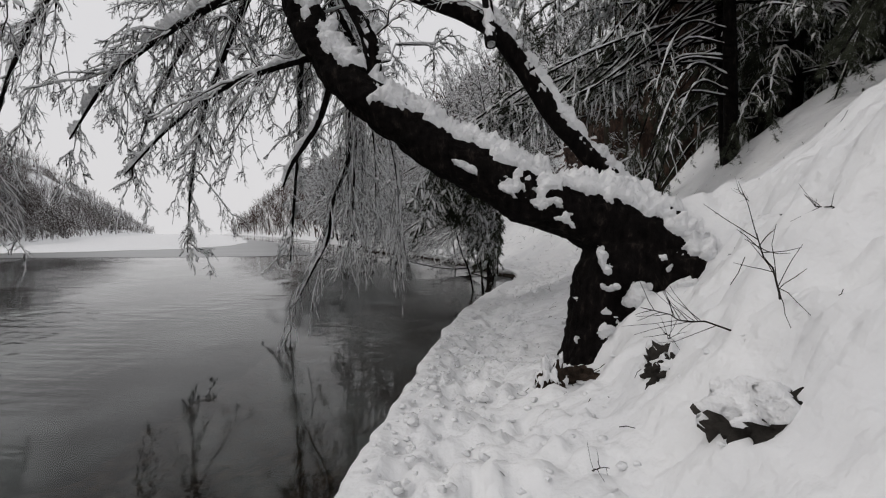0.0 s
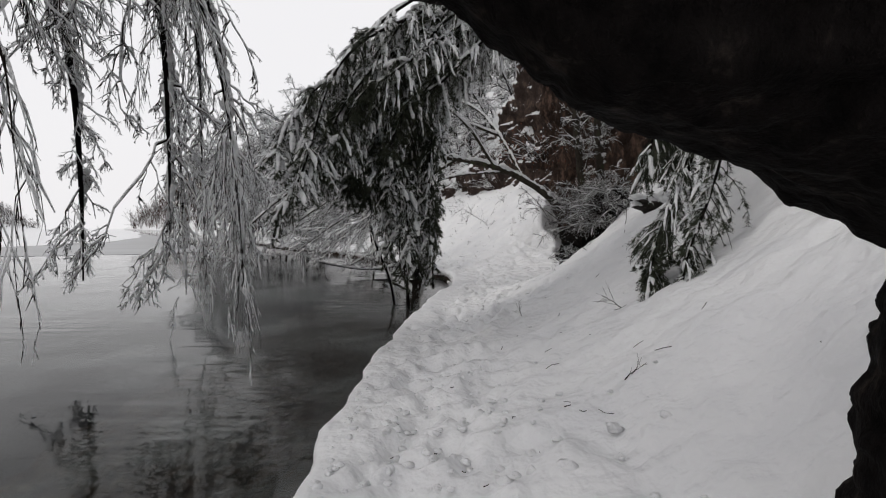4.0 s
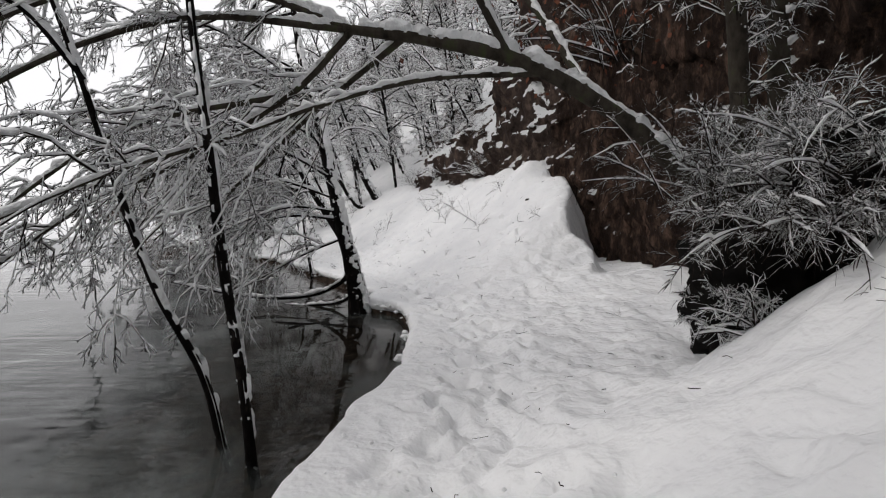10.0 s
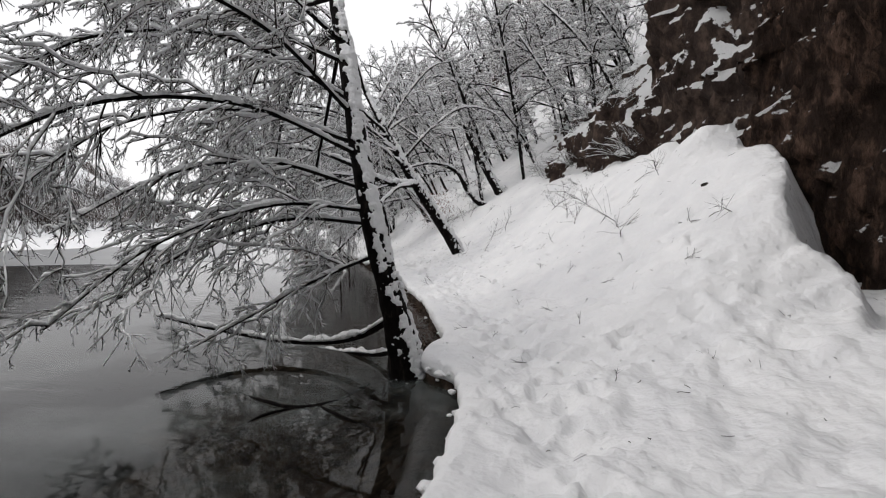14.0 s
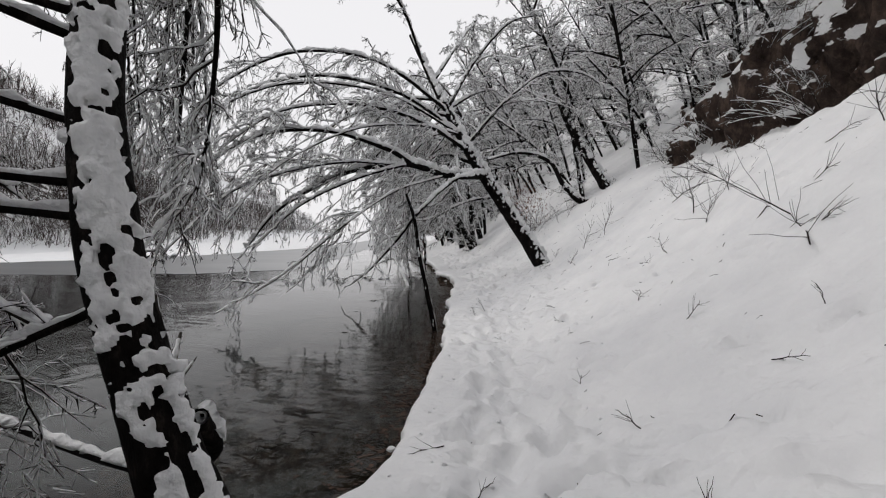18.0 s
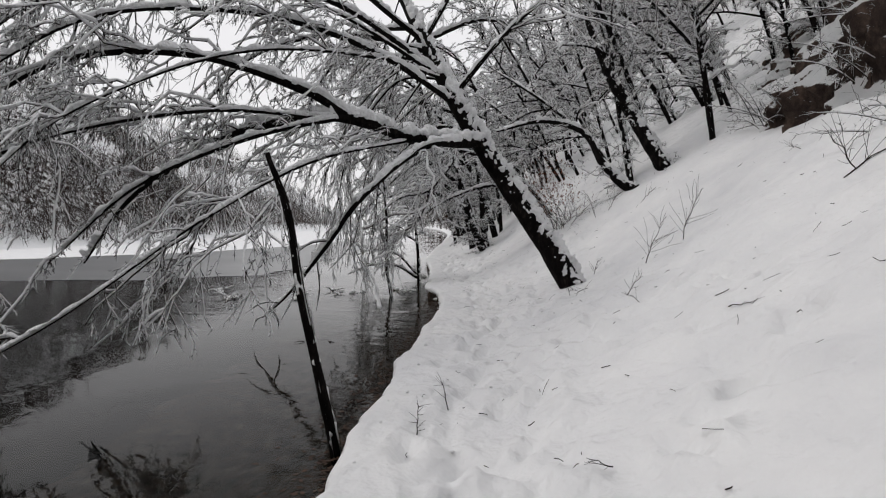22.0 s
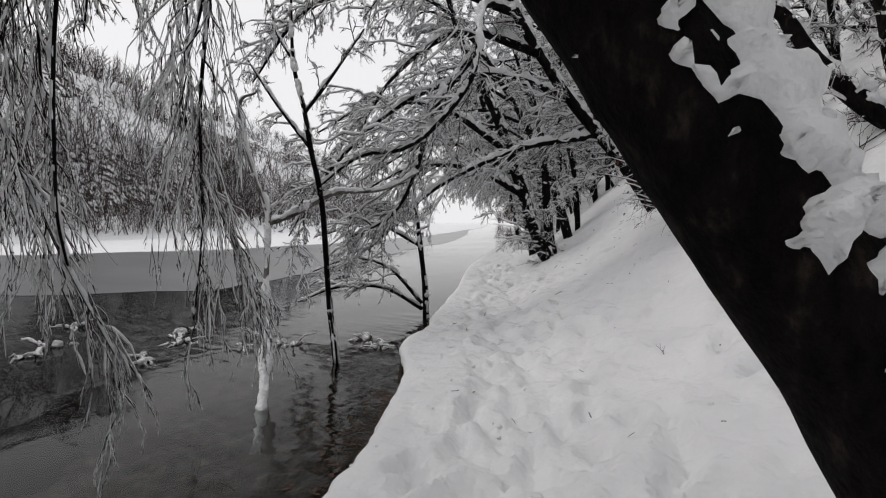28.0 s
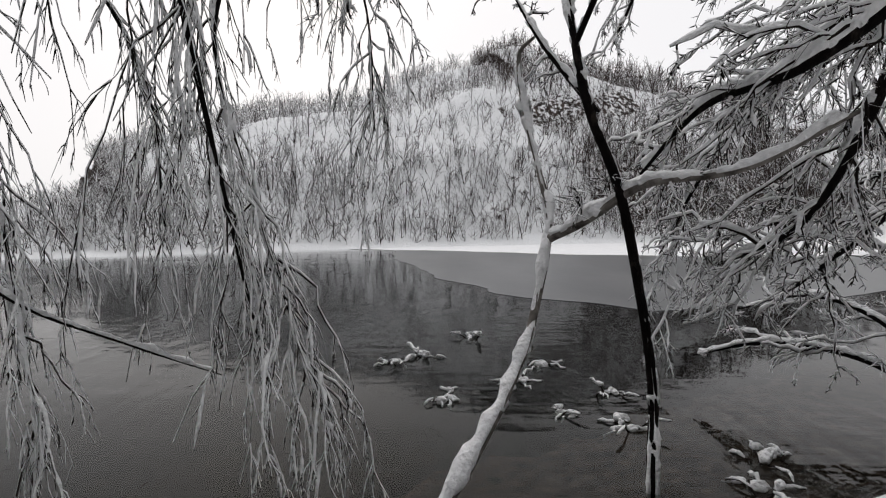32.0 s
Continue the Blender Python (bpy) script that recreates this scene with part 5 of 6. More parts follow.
bare_tree("dark tree bowed over the water with heavy snow on its limbs", (-1.22, 38.20, 2.1), moved([
    (T, [(-0.5, 37.9, 1.9), (-0.9, 37.6, 2.6), (-1.6, 37.2, 3.6), (-2.2, 36.7, 4.8), (-2.8, 36.2, 6.5)], [0.095, 0.085, 0.078, 0.065, 0.03], True),
    (T, [(-0.3, 38.2, 2.0), (-0.8, 38.2, 2.7), (-1.5, 38.4, 3.3), (-2.4, 38.3, 4.4), (-3.2, 38.2, 6.0)], [0.08, 0.07, 0.062, 0.05, 0.02], True),
    (Lb, [(-2.2, 36.7, 4.8), (-2.2, 35.8, 4.6), (-2.05, 35.3, 3.6), (-2.3, 34.9, 2.95), (-2.55, 34.5, 2.6), (-3.0, 34.2, 2.5), (-3.5, 34.0, 2.15)], [0.05, 0.044, 0.038, 0.034, 0.03, 0.022, 0.010], True),
    (Lb, [(-2.15, 35.5, 3.9), (-2.6, 35.2, 3.2), (-2.75, 35.0, 2.4), (-3.0, 34.8, 1.8), (-3.6, 34.6, 1.5)], [0.045, 0.04, 0.03, 0.02, 0.01], True),
    (Lb, [(-1.6, 37.2, 3.6), (-2.6, 36.4, 3.9), (-3.6, 35.6, 3.4), (-4.5, 35.0, 2.4), (-5.0, 34.7, 1.5)], [0.06, 0.05, 0.035, 0.02, 0.01], True),
    (Lb, [(-2.2, 36.7, 4.8), (-3.4, 35.6, 5.2), (-4.6, 34.8, 4.8), (-5.4, 34.4, 3.8)], [0.06, 0.045, 0.03, 0.012], True),
    (Lb, [(-2.5, 36.5, 5.6), (-3.2, 35.2, 6.2), (-3.8, 34.2, 6.0), (-4.2, 33.6, 5.2)], [0.06, 0.045, 0.03, 0.012], True),
    (Lb, [(-1.2, 37.5, 3.0), (-2.2, 36.8, 2.8), (-3.2, 36.0, 2.2), (-4.0, 35.4, 1.3)], [0.05, 0.04, 0.03, 0.012], True),
    (Lb, [(-1.9, 36.9, 4.2), (-3.0, 36.4, 4.6), (-4.0, 36.0, 4.0), (-4.7, 35.8, 3.0)], [0.07, 0.05, 0.03, 0.012], True)]), 23, m0=3.0, len0=1.4, m1=5, len1=0.6, m2=5, m3=3, droop=0.4, side=(-0.9, -0.3, 0), snow=0.06)
bare_tree("leaning waterside shrub with long low branches", (-4.92, 37.30, 0.1), moved([
    (T, [(-4.15, 37.0, -0.1), (-4.1, 36.9, 0.6), (-4.0, 36.6, 1.6), (-4.05, 36.5, 2.6)], [0.06, 0.05, 0.04, 0.015], False),
    (Lb, [(-4.2, 36.95, 0.15), (-4.6, 36.4, 0.55), (-5.1, 35.8, 0.6), (-5.6, 35.3, 0.35)], [0.04, 0.03, 0.025, 0.01], True),
    (Lb, [(-4.2, 36.95, 0.25), (-4.7, 36.6, 0.9), (-5.3, 36.3, 1.05), (-6.0, 36.0, 0.8)], [0.035, 0.03, 0.02, 0.01], True),
    (Lb, [(-4.05, 36.7, 1.3), (-4.6, 36.1, 1.7), (-5.2, 35.6, 1.5)], [0.03, 0.02, 0.01], True)]), 24, m0=1.5, len0=0.9, m1=4, len1=0.6, m2=5, m3=2, droop=0.3)

# broken stems in the water
bare_tree("dark bare stem leaning out of the shallow water", (0.75, 26.4, 0), [
    (T, [(0.8, 26.4, -0.5), (0.75, 26.37, 0.1), (0.58, 26.25, 1.2), (0.5, 26.2, 1.9), (0.4, 26.1, 2.35)], [0.045, 0.04, 0.036, 0.03, 0.018], False)], 25, snow=0.015)
bare_tree("broken pale stem plastered with snow, standing in the water", (-3.22, 32.90, 0), moved([
    (T, [(-2.3, 32.2, -0.5), (-2.6, 32.5, 0.0), (-3.05, 32.88, 0.45), (-3.5, 33.2, 0.95), (-3.72, 33.4, 1.75), (-3.85, 33.35, 2.2), (-3.95, 33.25, 2.7), (-3.9, 33.2, 3.1), (-3.75, 33.3, 3.2)], [0.040, 0.036, 0.032, 0.030, 0.027, 0.024, 0.022, 0.018, 0.012], False),
    (Lb, [(-3.7, 33.4, 1.7), (-3.4, 33.6, 1.83), (-3.1, 33.9, 2.05), (-2.7, 34.3, 2.1), (-2.4, 34.7, 2.35)], [0.035, 0.03, 0.028, 0.02, 0.012], True)]), 26, mat=PALE_BARK, snow=0.035, bare=-0.05, m0=0, m1=2, len1=0.5)
bare_tree("thin dark crooked stem in the water, snow at its foot", (-3.90, 34.40, 0), moved([
    (T, [(-3.2, 34.0, -0.6), (-3.28, 34.02, 0.1), (-3.42, 34.06, 0.76), (-3.22, 33.8, 1.91), (-3.1, 33.55, 2.5), (-3.09, 33.45, 2.95), (-3.2, 33.4, 3.5), (-3.15, 33.35, 4.4)], [0.042, 0.038, 0.035, 0.032, 0.028, 0.025, 0.02, 0.01], False),
    (Lb, [(-3.12, 33.6, 2.5), (-3.35, 33.3, 3.0), (-3.6, 33.1, 3.5)], [0.02, 0.016, 0.008], True),
    (Lb, [(-3.1, 33.45, 2.9), (-2.8, 33.6, 3.3), (-2.5, 33.8, 3.8)], [0.02, 0.016, 0.008], True),
    (Lb, [(-3.2, 33.4, 3.5), (-3.5, 33.4, 3.9), (-3.7, 33.5, 4.4)], [0.018, 0.014, 0.008], True)]), 27, m0=0, m1=5, len1=0.45, snow=0.02, m2=4, m3=2)
bare_tree("broken snow-covered stub rising from the water", (0.15, 21.65, 0), [
    (T, [(0.3, 21.5, -0.4), (0.2, 21.6, 0.0), (0.05, 21.8, 0.35), (-0.05, 22.0, 0.72)], [0.034, 0.030, 0.026, 0.016], False),
    (Lb, [(0.12, 21.7, 0.2), (0.2, 21.85, 0.38), (0.22, 21.95, 0.5)], [0.014, 0.011, 0.006], False)], 28, mat=PALE_BARK, snow=0.022, bare=-0.1)

# ---- conifers ----


def bough_mesh(rng, boughs, root, m1, len1, droop, snow_amount, m2=5, needle=0.030, thick_set=30, lo=0.1, share=1.0):
    """Boughs as stems; on them hanging sprays with needles on both sides, and clumps of snow."""
    lines = []
    for pts, r0 in boughs:
        P, _, _ = stem("bough", pts, [r0, r0 * 0.6, r0 * 0.35, 0.010], root, BARK, 7, 0.16, 0.1, 0.018, (0, 0, 1), 0.0)
        lines.append(P[:: max(1, len(P) // 20)])
    A, LA = [], []
    for P in lines:
        length = np.linalg.norm(np.diff(P, axis=0), axis=1).sum()
        Q, L, _ = offspring(rng, P[None], np.array([len1]), int(m1 * length * (1 - lo)), lo, 1.0, (40, 80), 1.0, droop, -0.1, None, 0.04, 8, 0.5)
        A.append(Q), LA.append(L)
    A, LA = np.vstack(A), np.concatenate(LA)
    clear = off_path(A, 0.42)
    A, LA = A[clear], LA[clear]
    B, LB, _ = offspring(rng, A, LA, m2, 0.1, 1.0, (35, 70), 0.32, droop * 0.8, 0.0, None, 0.06, 4, 0.7)
    B = B[off_path(B, 0.42)]
    # snow lies in patches: whole sprays are white, others bare
    wa = vnoise(A.mean(axis=1), 2.2, 2) + rng.normal(0, 0.25, len(A))
    wb = vnoise(B.mean(axis=1), 2.2, 2) + rng.normal(0, 0.25, len(B))
    qa, qb = np.quantile(wa, 1 - share), np.quantile(wb, 1 - share)
    levels = [(A[wa >= qa], 0.007, 0.0165 * snow_amount), (B[wb >= max(qb, np.quantile(wb, 0.6))], 0.0035, 0.0095 * snow_amount)]
    if share < 1:
        levels += [(A[wa < qa], 0.006, 0)]
    twig_meshes(levels, root, rng, 1.0, clumpy=True)
    V = []
    for P, per in ((A, thick_set), (B, int(thick_set * 0.65))):
        n, k, _ = P.shape
        u = np.linspace(0.08, 1, per)
        x = u * (k - 1) * 0.999
        i = np.floor(x).astype(int)
        f = (x - i)[None, :, None]
        c = P[:, i] * (1 - f) + P[:, i + 1] * f
        t = P[:, i + 1] - P[:, i]
        t /= np.linalg.norm(t, axis=-1, keepdims=True) + 1e-9
        s = np.cross(t, np.array([0, 0, 1.0]))
        s /= np.linalg.norm(s, axis=-1, keepdims=True) + 1e-6
        s = s + rng.normal(size=s.shape) * 0.45
        for sign in (1, -1):
            tip = c + (s * sign * 0.9 + t * 0.5) * needle * rng.uniform(0.7, 1.3, (n, per, 1)) - np.array([0, 0, 0.25 * needle])
            w = t * min(needle * 0.11, 0.0032)
            V.append(np.stack([c - w, c + w, tip], 2).reshape(-1, 3))
    V = np.vstack(V)
    ob = mesh_from("needles", V, np.arange(len(V)).reshape(-1, 3), NEEDLE, root, "dark green needles", False)
    tagged(ob, kind="stuff")


def conifer(label, at, height, lean, boughs, seed, m1=9, len1=0.55, droop=0.75, snow_amount=1.0, group="", radius=0.16, m2=5, needle=0.045, thick_set=30, lo=0.1, share=1.0):
    rng = np.random.default_rng(seed)
    root = thing("conifer", label, "conifer", at, group)
    x, y, z = at
    stem("trunk", [(x, y, z - 0.6), (x + lean[0] * 0.4, y + lean[1] * 0.4, z + height * 0.4), (x + lean[0], y + lean[1], z + height)], [radius, radius * 0.75, 0.03], root, BARK, 12, 0.15)
    bough_mesh(rng, boughs, root, m1, len1, droop, snow_amount, m2, needle, thick_set, lo, share)
    return root


def whorl(rng, at, height, lean, low, count, reach, toward=None, drop=0.35):
    out = []
    for i in range(count):
        u = low + (0.97 - low) * (i + rng.uniform(0, 0.8)) / count
        a = rng.uniform(0, 2 * np.pi) if toward is None else toward + rng.normal(0, 0.9)
        r = reach * (1.05 - u) * rng.uniform(0.8, 1.2)
        o = np.array([at[0] + lean[0] * u, at[1] + lean[1] * u, at[2] + height * u])
        d = np.array([np.cos(a), np.sin(a), 0]) * r
        out.append(([tuple(o), tuple(o + d * 0.55 + (0, 0, -0.05 * r)), tuple(o + d + (0, 0, -drop * r))], 0.03 + 0.01 * r))
    return out


rng = np.random.default_rng(31)
z1, z2 = ground_z(7.8, 9.4) - 0.6, ground_z(7.4, 8.4)
# the curtain over the edge of the water, and the boughs that reach further out
ENDS = [(2.74, 9.1, 0.85), (2.55, 9.3, 0.95), (2.3, 9.0, 1.15), (2.62, 9.55, 1.1), (2.42, 8.75, 1.35), (2.12, 9.25, 1.3), (2.7, 8.85, 1.25), (2.35, 9.45, 1.0), (2.75, 9.4, 1.3)]
hang = []
for i, (x, y, z) in enumerate(ENDS):
    o = (7.6, 9.3, z1 + 2.8 + 0.2 * i)
    j1, j2, j3 = rng.uniform(-0.55, 0.55, 3)
    hang.append(([o, (4.8 + j1, 0.5 * (y + 9.0) + j2, 4.9 + j3), (x + 0.62, y + 0.3 * j2, 4.2 + 0.1 * i), (x + 0.12, y, 3.3), (x, y, 2.2), (x + 0.03, y, z)], 0.032))
for i, (x, y, z) in enumerate([(1.25, 7.0, 1.75), (1.5, 7.3, 2.25), (1.4, 7.6, 2.35), (1.8, 7.6, 2.35), (2.1, 8.0, 2.3), (1.15, 7.3, 2.4), (1.75, 7.3, 2.5), (2.25, 7.7, 2.55), (1.9, 8.2, 2.3), (1.45, 8.2, 2.2), (1.65, 8.6, 2.1), (1.3, 7.9, 2.5), (2.1, 8.5, 2.1), (1.6, 8.9, 2.05), (1.9, 8.7, 2.0), (1.3, 9.0, 2.2), (2.2, 8.4, 2.1), (1.5, 9.4, 2.1), (1.0, 8.6, 2.4)]):
    o = (7.6, 9.3, z1 + 2.9 + 0.2 * i)
    j1, j2, j3 = rng.uniform(-0.55, 0.55, 3)
    hang.append(([o, (4.7 + j1, 8.6 + j2, 4.9 + j3), (x + 1.3, 0.5 * y + 4.3 + 0.3 * j2, 4.15 + 0.3 * j1), (x + 0.55, y + 0.25, 3.3), (x + 0.2, y + 0.1, z + 0.5), (x, y, z)], 0.032))
for i in range(20):
    o = (7.6, 9.3, z1 + 4.0 + 0.2 * i)
    x, y, z = rng.uniform(2.7, 6.0), rng.uniform(8.3, 10.4), rng.uniform(3.9, 5.6)
    hang.append(([o, ((x + 7.6) / 2, (y + 9.3) / 2, o[2] + 0.1), (x + 0.3, y, max(z + 0.7, o[2] - 1.0)), (x, y, z)], 0.032))
conifer("dark conifer with long boughs hanging over the path and water", (7.8, 9.4, z1), 9.5, (-0.6, 0.0), hang + whorl(rng, (7.8, 9.4, z1), 9.5, (-0.6, 0), 0.32, 16, 4.4, math.pi, 0.25), 32, m1=17, len1=0.36, droop=0.75, m2=8, snow_amount=1.3, needle=0.026, thick_set=26, lo=0.12, share=0.72)
near = [([(7.3, 8.3, z2 + 1.6), (6.2, 7.6, z2 + 1.5), (5.1, 6.9, 2.3), (4.75, 6.75, 1.5), (4.68, 6.65, 0.95)], 0.03),
        ([(7.3, 8.3, z2 + 1.2), (6.1, 7.7, z2 + 1.0), (5.3, 7.2, 2.3), (4.95, 7.1, 1.6), (4.85, 7.05, 1.1)], 0.03),
        ([(7.3, 8.3, z2 + 1.3), (6.2, 7.3, z2 + 1.1), (5.3, 6.7, 2.2), (4.95, 6.5, 1.5), (4.85, 6.45, 1.1)], 0.03),
        ([(7.3, 8.3, z2 + 2.2), (6.3, 8.2, z2 + 2.2), (5.8, 8.1, 3.7), (5.55, 8.1, 2.9), (5.5, 8.1, 2.3)], 0.03),
        ([(7.3, 8.3, z2 + 1.9), (6.3, 8.5, z2 + 1.9), (6.0, 8.4, 3.6), (5.75, 8.4, 2.9), (5.7, 8.4, 2.4)], 0.03),
        ([(7.3, 8.3, z2 + 2.5), (6.2, 7.9, z2 + 2.4), (5.4, 7.6, 3.6), (5.1, 7.5, 2.9), (5.0, 7.5, 2.2)], 0.03),
        ([(7.3, 8.3, z2 + 2.0), (6.3, 8.7, z2 + 2.0), (6.3, 8.9, 3.9), (6.05, 8.9, 3.2), (6.0, 8.9, 2.7)], 0.03)]
# the upper whorl is widened to shade the snow below it
conifer("snowy conifer on the slope with drooping branches beside the path", (7.4, 8.4, z2), 7.5, (-0.2, 0.1), near + whorl(rng, (7.4, 8.4, z2), 7.5, (-0.2, 0.1), 0.42, 22, 4.2, math.pi + 0.5), 33, m1=16, len1=0.36, droop=0.8, m2=8, snow_amount=0.95, needle=0.028, thick_set=32, lo=0.3, share=0.6)
cmodels = []
for i, (h, low) in enumerate([(9.0, 0.06), (8.0, 0.1)]):
    cmodels.append(conifer("tall dark conifer dusted with snow on the wooded slope, some copies added for shade", (0, 0, 0), h, (-0.3, 0), whorl(rng, (0, 0, 0), h, (-0.3, 0), low, 46, 2.5, None, 0.6), 40 + i, m1=12, len1=0.42, droop=0.9, group="conifers on the slope", m2=6, snow_amount=1.2, needle=0.05, thick_set=20, share=0.5))
# the last five, trunks out of view, are added to shade the slope
spots = [(9.0, 10.3, 1.0), (9.1, 9.4, 1.05), (9.3, 11.6, 1.1), (10.4, 11.0, 1.1), (10.0, 10.0, 1.0), (11.6, 10.6, 1.2), (12.2, 7.2, 1.0), (10.8, 9.6, 1.3), (11.5, 12.5, 1.3), (12.5, 5.0, 1.2), (12.8, 8.5, 1.3), (9.9, 5.2, 1.25), (9.8, 3.0, 1.2), (10.6, 7.2, 1.2), (8.5, 4.3, 1.15), (8.7, 2.1, 1.15)]
for i, (x, y, k) in enumerate(spots):
    m = pose(x, y, ground_z(x, y) - 0.1, 0, 0, 70 * i) @ Matrix.Scale(k, 4)
    c = cmodels[i] if i < 2 else copy_thing(cmodels[i % 2], pose(0, 0, 0))
    c.matrix_basis = m

# ---- woods on the slope above, and on the far hill ----


def wood_tree(seed, height, lean):
    """A bare tree of the woods, at the origin, for copying."""
    rng = np.random.default_rng(seed)
    stems = [(T, [(0, 0, -0.4), (lean * 0.15, 0, height * 0.25), (lean * 0.5, 0.1, height * 0.6), (lean, 0.1, height)], [0.066, 0.058, 0.044, 0.015], True)]
    for i in range(8):
        u = 0.28 + 0.08 * i
        a = rng.uniform(0, 6.28)
        o = np.array([lean * u ** 1.4, 0.05, height * u])
        d = np.array([math.cos(a), math.sin(a), 0]) * height * 0.24 * (1.2 - u) + np.array([lean * 0.25, 0, height * 0.07])
        stems.append((Lb, [tuple(o), tuple(o + d * 0.5 + (0, 0, 0.15)), tuple(o + d)], [0.032, 0.024, 0.01], True))
    return bare_tree("bare snow-dusted tree in the woods on the slope", (0, 0, 0), stems, seed, m0=1.8, len0=1.2, m1=3.5, len1=0.7, m2=6, m3=3, droop=0.2, lift=0.15, group="trees in the woods", thick=1.25, snow=0.05, plain_limbs=True, snowy=1.4)


def leaning_tree(seed, height, reach):
    """A slender tree that bows out over the water, at the origin, for copying."""
    rng = np.random.default_rng(seed)
    bole = [(0, 0, -0.5), (-0.12 * reach, 0, 0.22 * height), (-0.36 * reach, 0.1, 0.55 * height), (-0.68 * reach, 0.1, 0.86 * height), (-reach, 0, height)]
    second = [(0.2, 0.3, -0.5), (0.0, 0.5, 0.3 * height), (-0.18 * reach, 0.9, 0.7 * height), (-0.4 * reach, 1.2, 1.05 * height)]
    stems = [(T, bole, [0.10, 0.09, 0.075, 0.05, 0.02], True), (T, second, [0.07, 0.06, 0.05, 0.02], True)]
    for i in range(9):
        u = 0.34 + 0.07 * i
        o = smooth_line(bole, 50)[int(u * 49)]
        d = np.array([-reach * rng.uniform(0.35, 0.7), rng.uniform(-1.8, 1.8), rng.uniform(-0.2, 0.7)])
        stems.append((Lb, [tuple(o), tuple(o + d * 0.4 + (0, 0, 0.35)), tuple(o + d * 0.75 + (0, 0, 0.25)), tuple(o + d - (0, 0, 0.45))], [0.04, 0.032, 0.022, 0.008], True))
    return bare_tree("slender dark trees bowed over the water, white with snow", (0, 0, 0), stems, seed, m0=2.2, len0=1.2, m1=4.5, len1=0.6, m2=6, m3=4, droop=0.4, lift=0.0, group="trees bowed over the water", thick=1.15, snow=0.05, plain_limbs=True, snowy=1.5)


bowed = [leaning_tree(71, 6.2, 4.2), leaning_tree(72, 7.2, 3.4)]
BOWED = [(-4.4, 43.2, 1.1), (-6.6, 46.4, 1.0), (-8.6, 49.6, 1.1), (-5.6, 48.6, 1.25), (-11.0, 54.5, 1.2), (-8.0, 53.0, 1.3), (-10.2, 51.6, 1.15), (-13.0, 58.0, 1.25), (-12.0, 60.5, 1.3), (-15.5, 63.0, 1.3), (-18.0, 68.0, 1.4), (-21.0, 74.0, 1.4), (-16.5, 66.0, 1.5)]
for i, (x, y, k) in enumerate(BOWED):
    c = bowed[i] if i < 2 else copy_thing(bowed[i % 2], pose(0, 0, 0))
    c.matrix_basis = pose(x, y, ground_z(x, y) - 0.05, 0, 0, 25 - 61 * i % 80) @ Matrix.Scale(k, 4)

models = [wood_tree(61, 7.0, -2.2), wood_tree(62, 8.5, -1.4), wood_tree(63, 6.0, -2.8), wood_tree(64, 9.0, -0.8)]
rng = np.random.default_rng(7)
placed, used = [], 0
for y in np.arange(27.5, 46, 1.15):
    i = int(np.searchsorted(cl[:, 1], y + rng.uniform(-0.4, 0.4)))
    over = brow[i] + rng.uniform(-0.2, 3.0)
    at = cliff_face[i, int(np.argmin(np.abs(cliff_face[i, :, 2] - over)))]
    c = copy_thing(models[int(rng.integers(4))], pose(0, 0, 0))
    c.matrix_basis = pose(float(at[0]), float(at[1]), float(at[2]) - 0.1, rng.uniform(-6, 6), rng.uniform(-14, 0), rng.uniform(-40, 40)) @ Matrix.Scale(rng.uniform(0.6, 0.95), 4)
spots = []
for y in np.arange(-6, 75, 1.5):
    for d in (5.6, 7.0, 8.6, 10.5, 12.5, 15, 18, 22, 28):
        spots.append((y + rng.uniform(-0.7, 0.7), d * rng.uniform(0.9, 1.15)))
for y in np.arange(41.5, 66, 1.3):
    spots.append((y + rng.uniform(-0.5, 0.5), rng.uniform(2.6, 5.4)))
for y, d in spots:
    s = shore_at(y)
    px_, py_ = np.interp(s, run, line[:, 0]), np.interp(s, run, line[:, 1])
    x, yy = px_ + np.interp(s, S, nx) * d, py_ + np.interp(s, S, ny) * d
    if yy < 12 and d < 6.5 or rng.uniform() < 0.18 or (11.5 < yy < 37 and d < 9.5):
        continue
    if any((x - a) ** 2 + (yy - b2) ** 2 < 1.4 for a, b2 in placed):
        continue
    placed.append((x, yy))
    m = pose(x, yy, ground_z(x, yy) - 0.05, rng.uniform(-6, 6), rng.uniform(-24, -4), rng.uniform(-30, 50)) @ Matrix.Scale(rng.uniform(0.75, 1.25), 4)
    model = models[used % 4]
    if used < 4:
        model.matrix_basis = m
    else:
        c = copy_thing(model, pose(0, 0, 0))
        c.matrix_basis = m
    used += 1


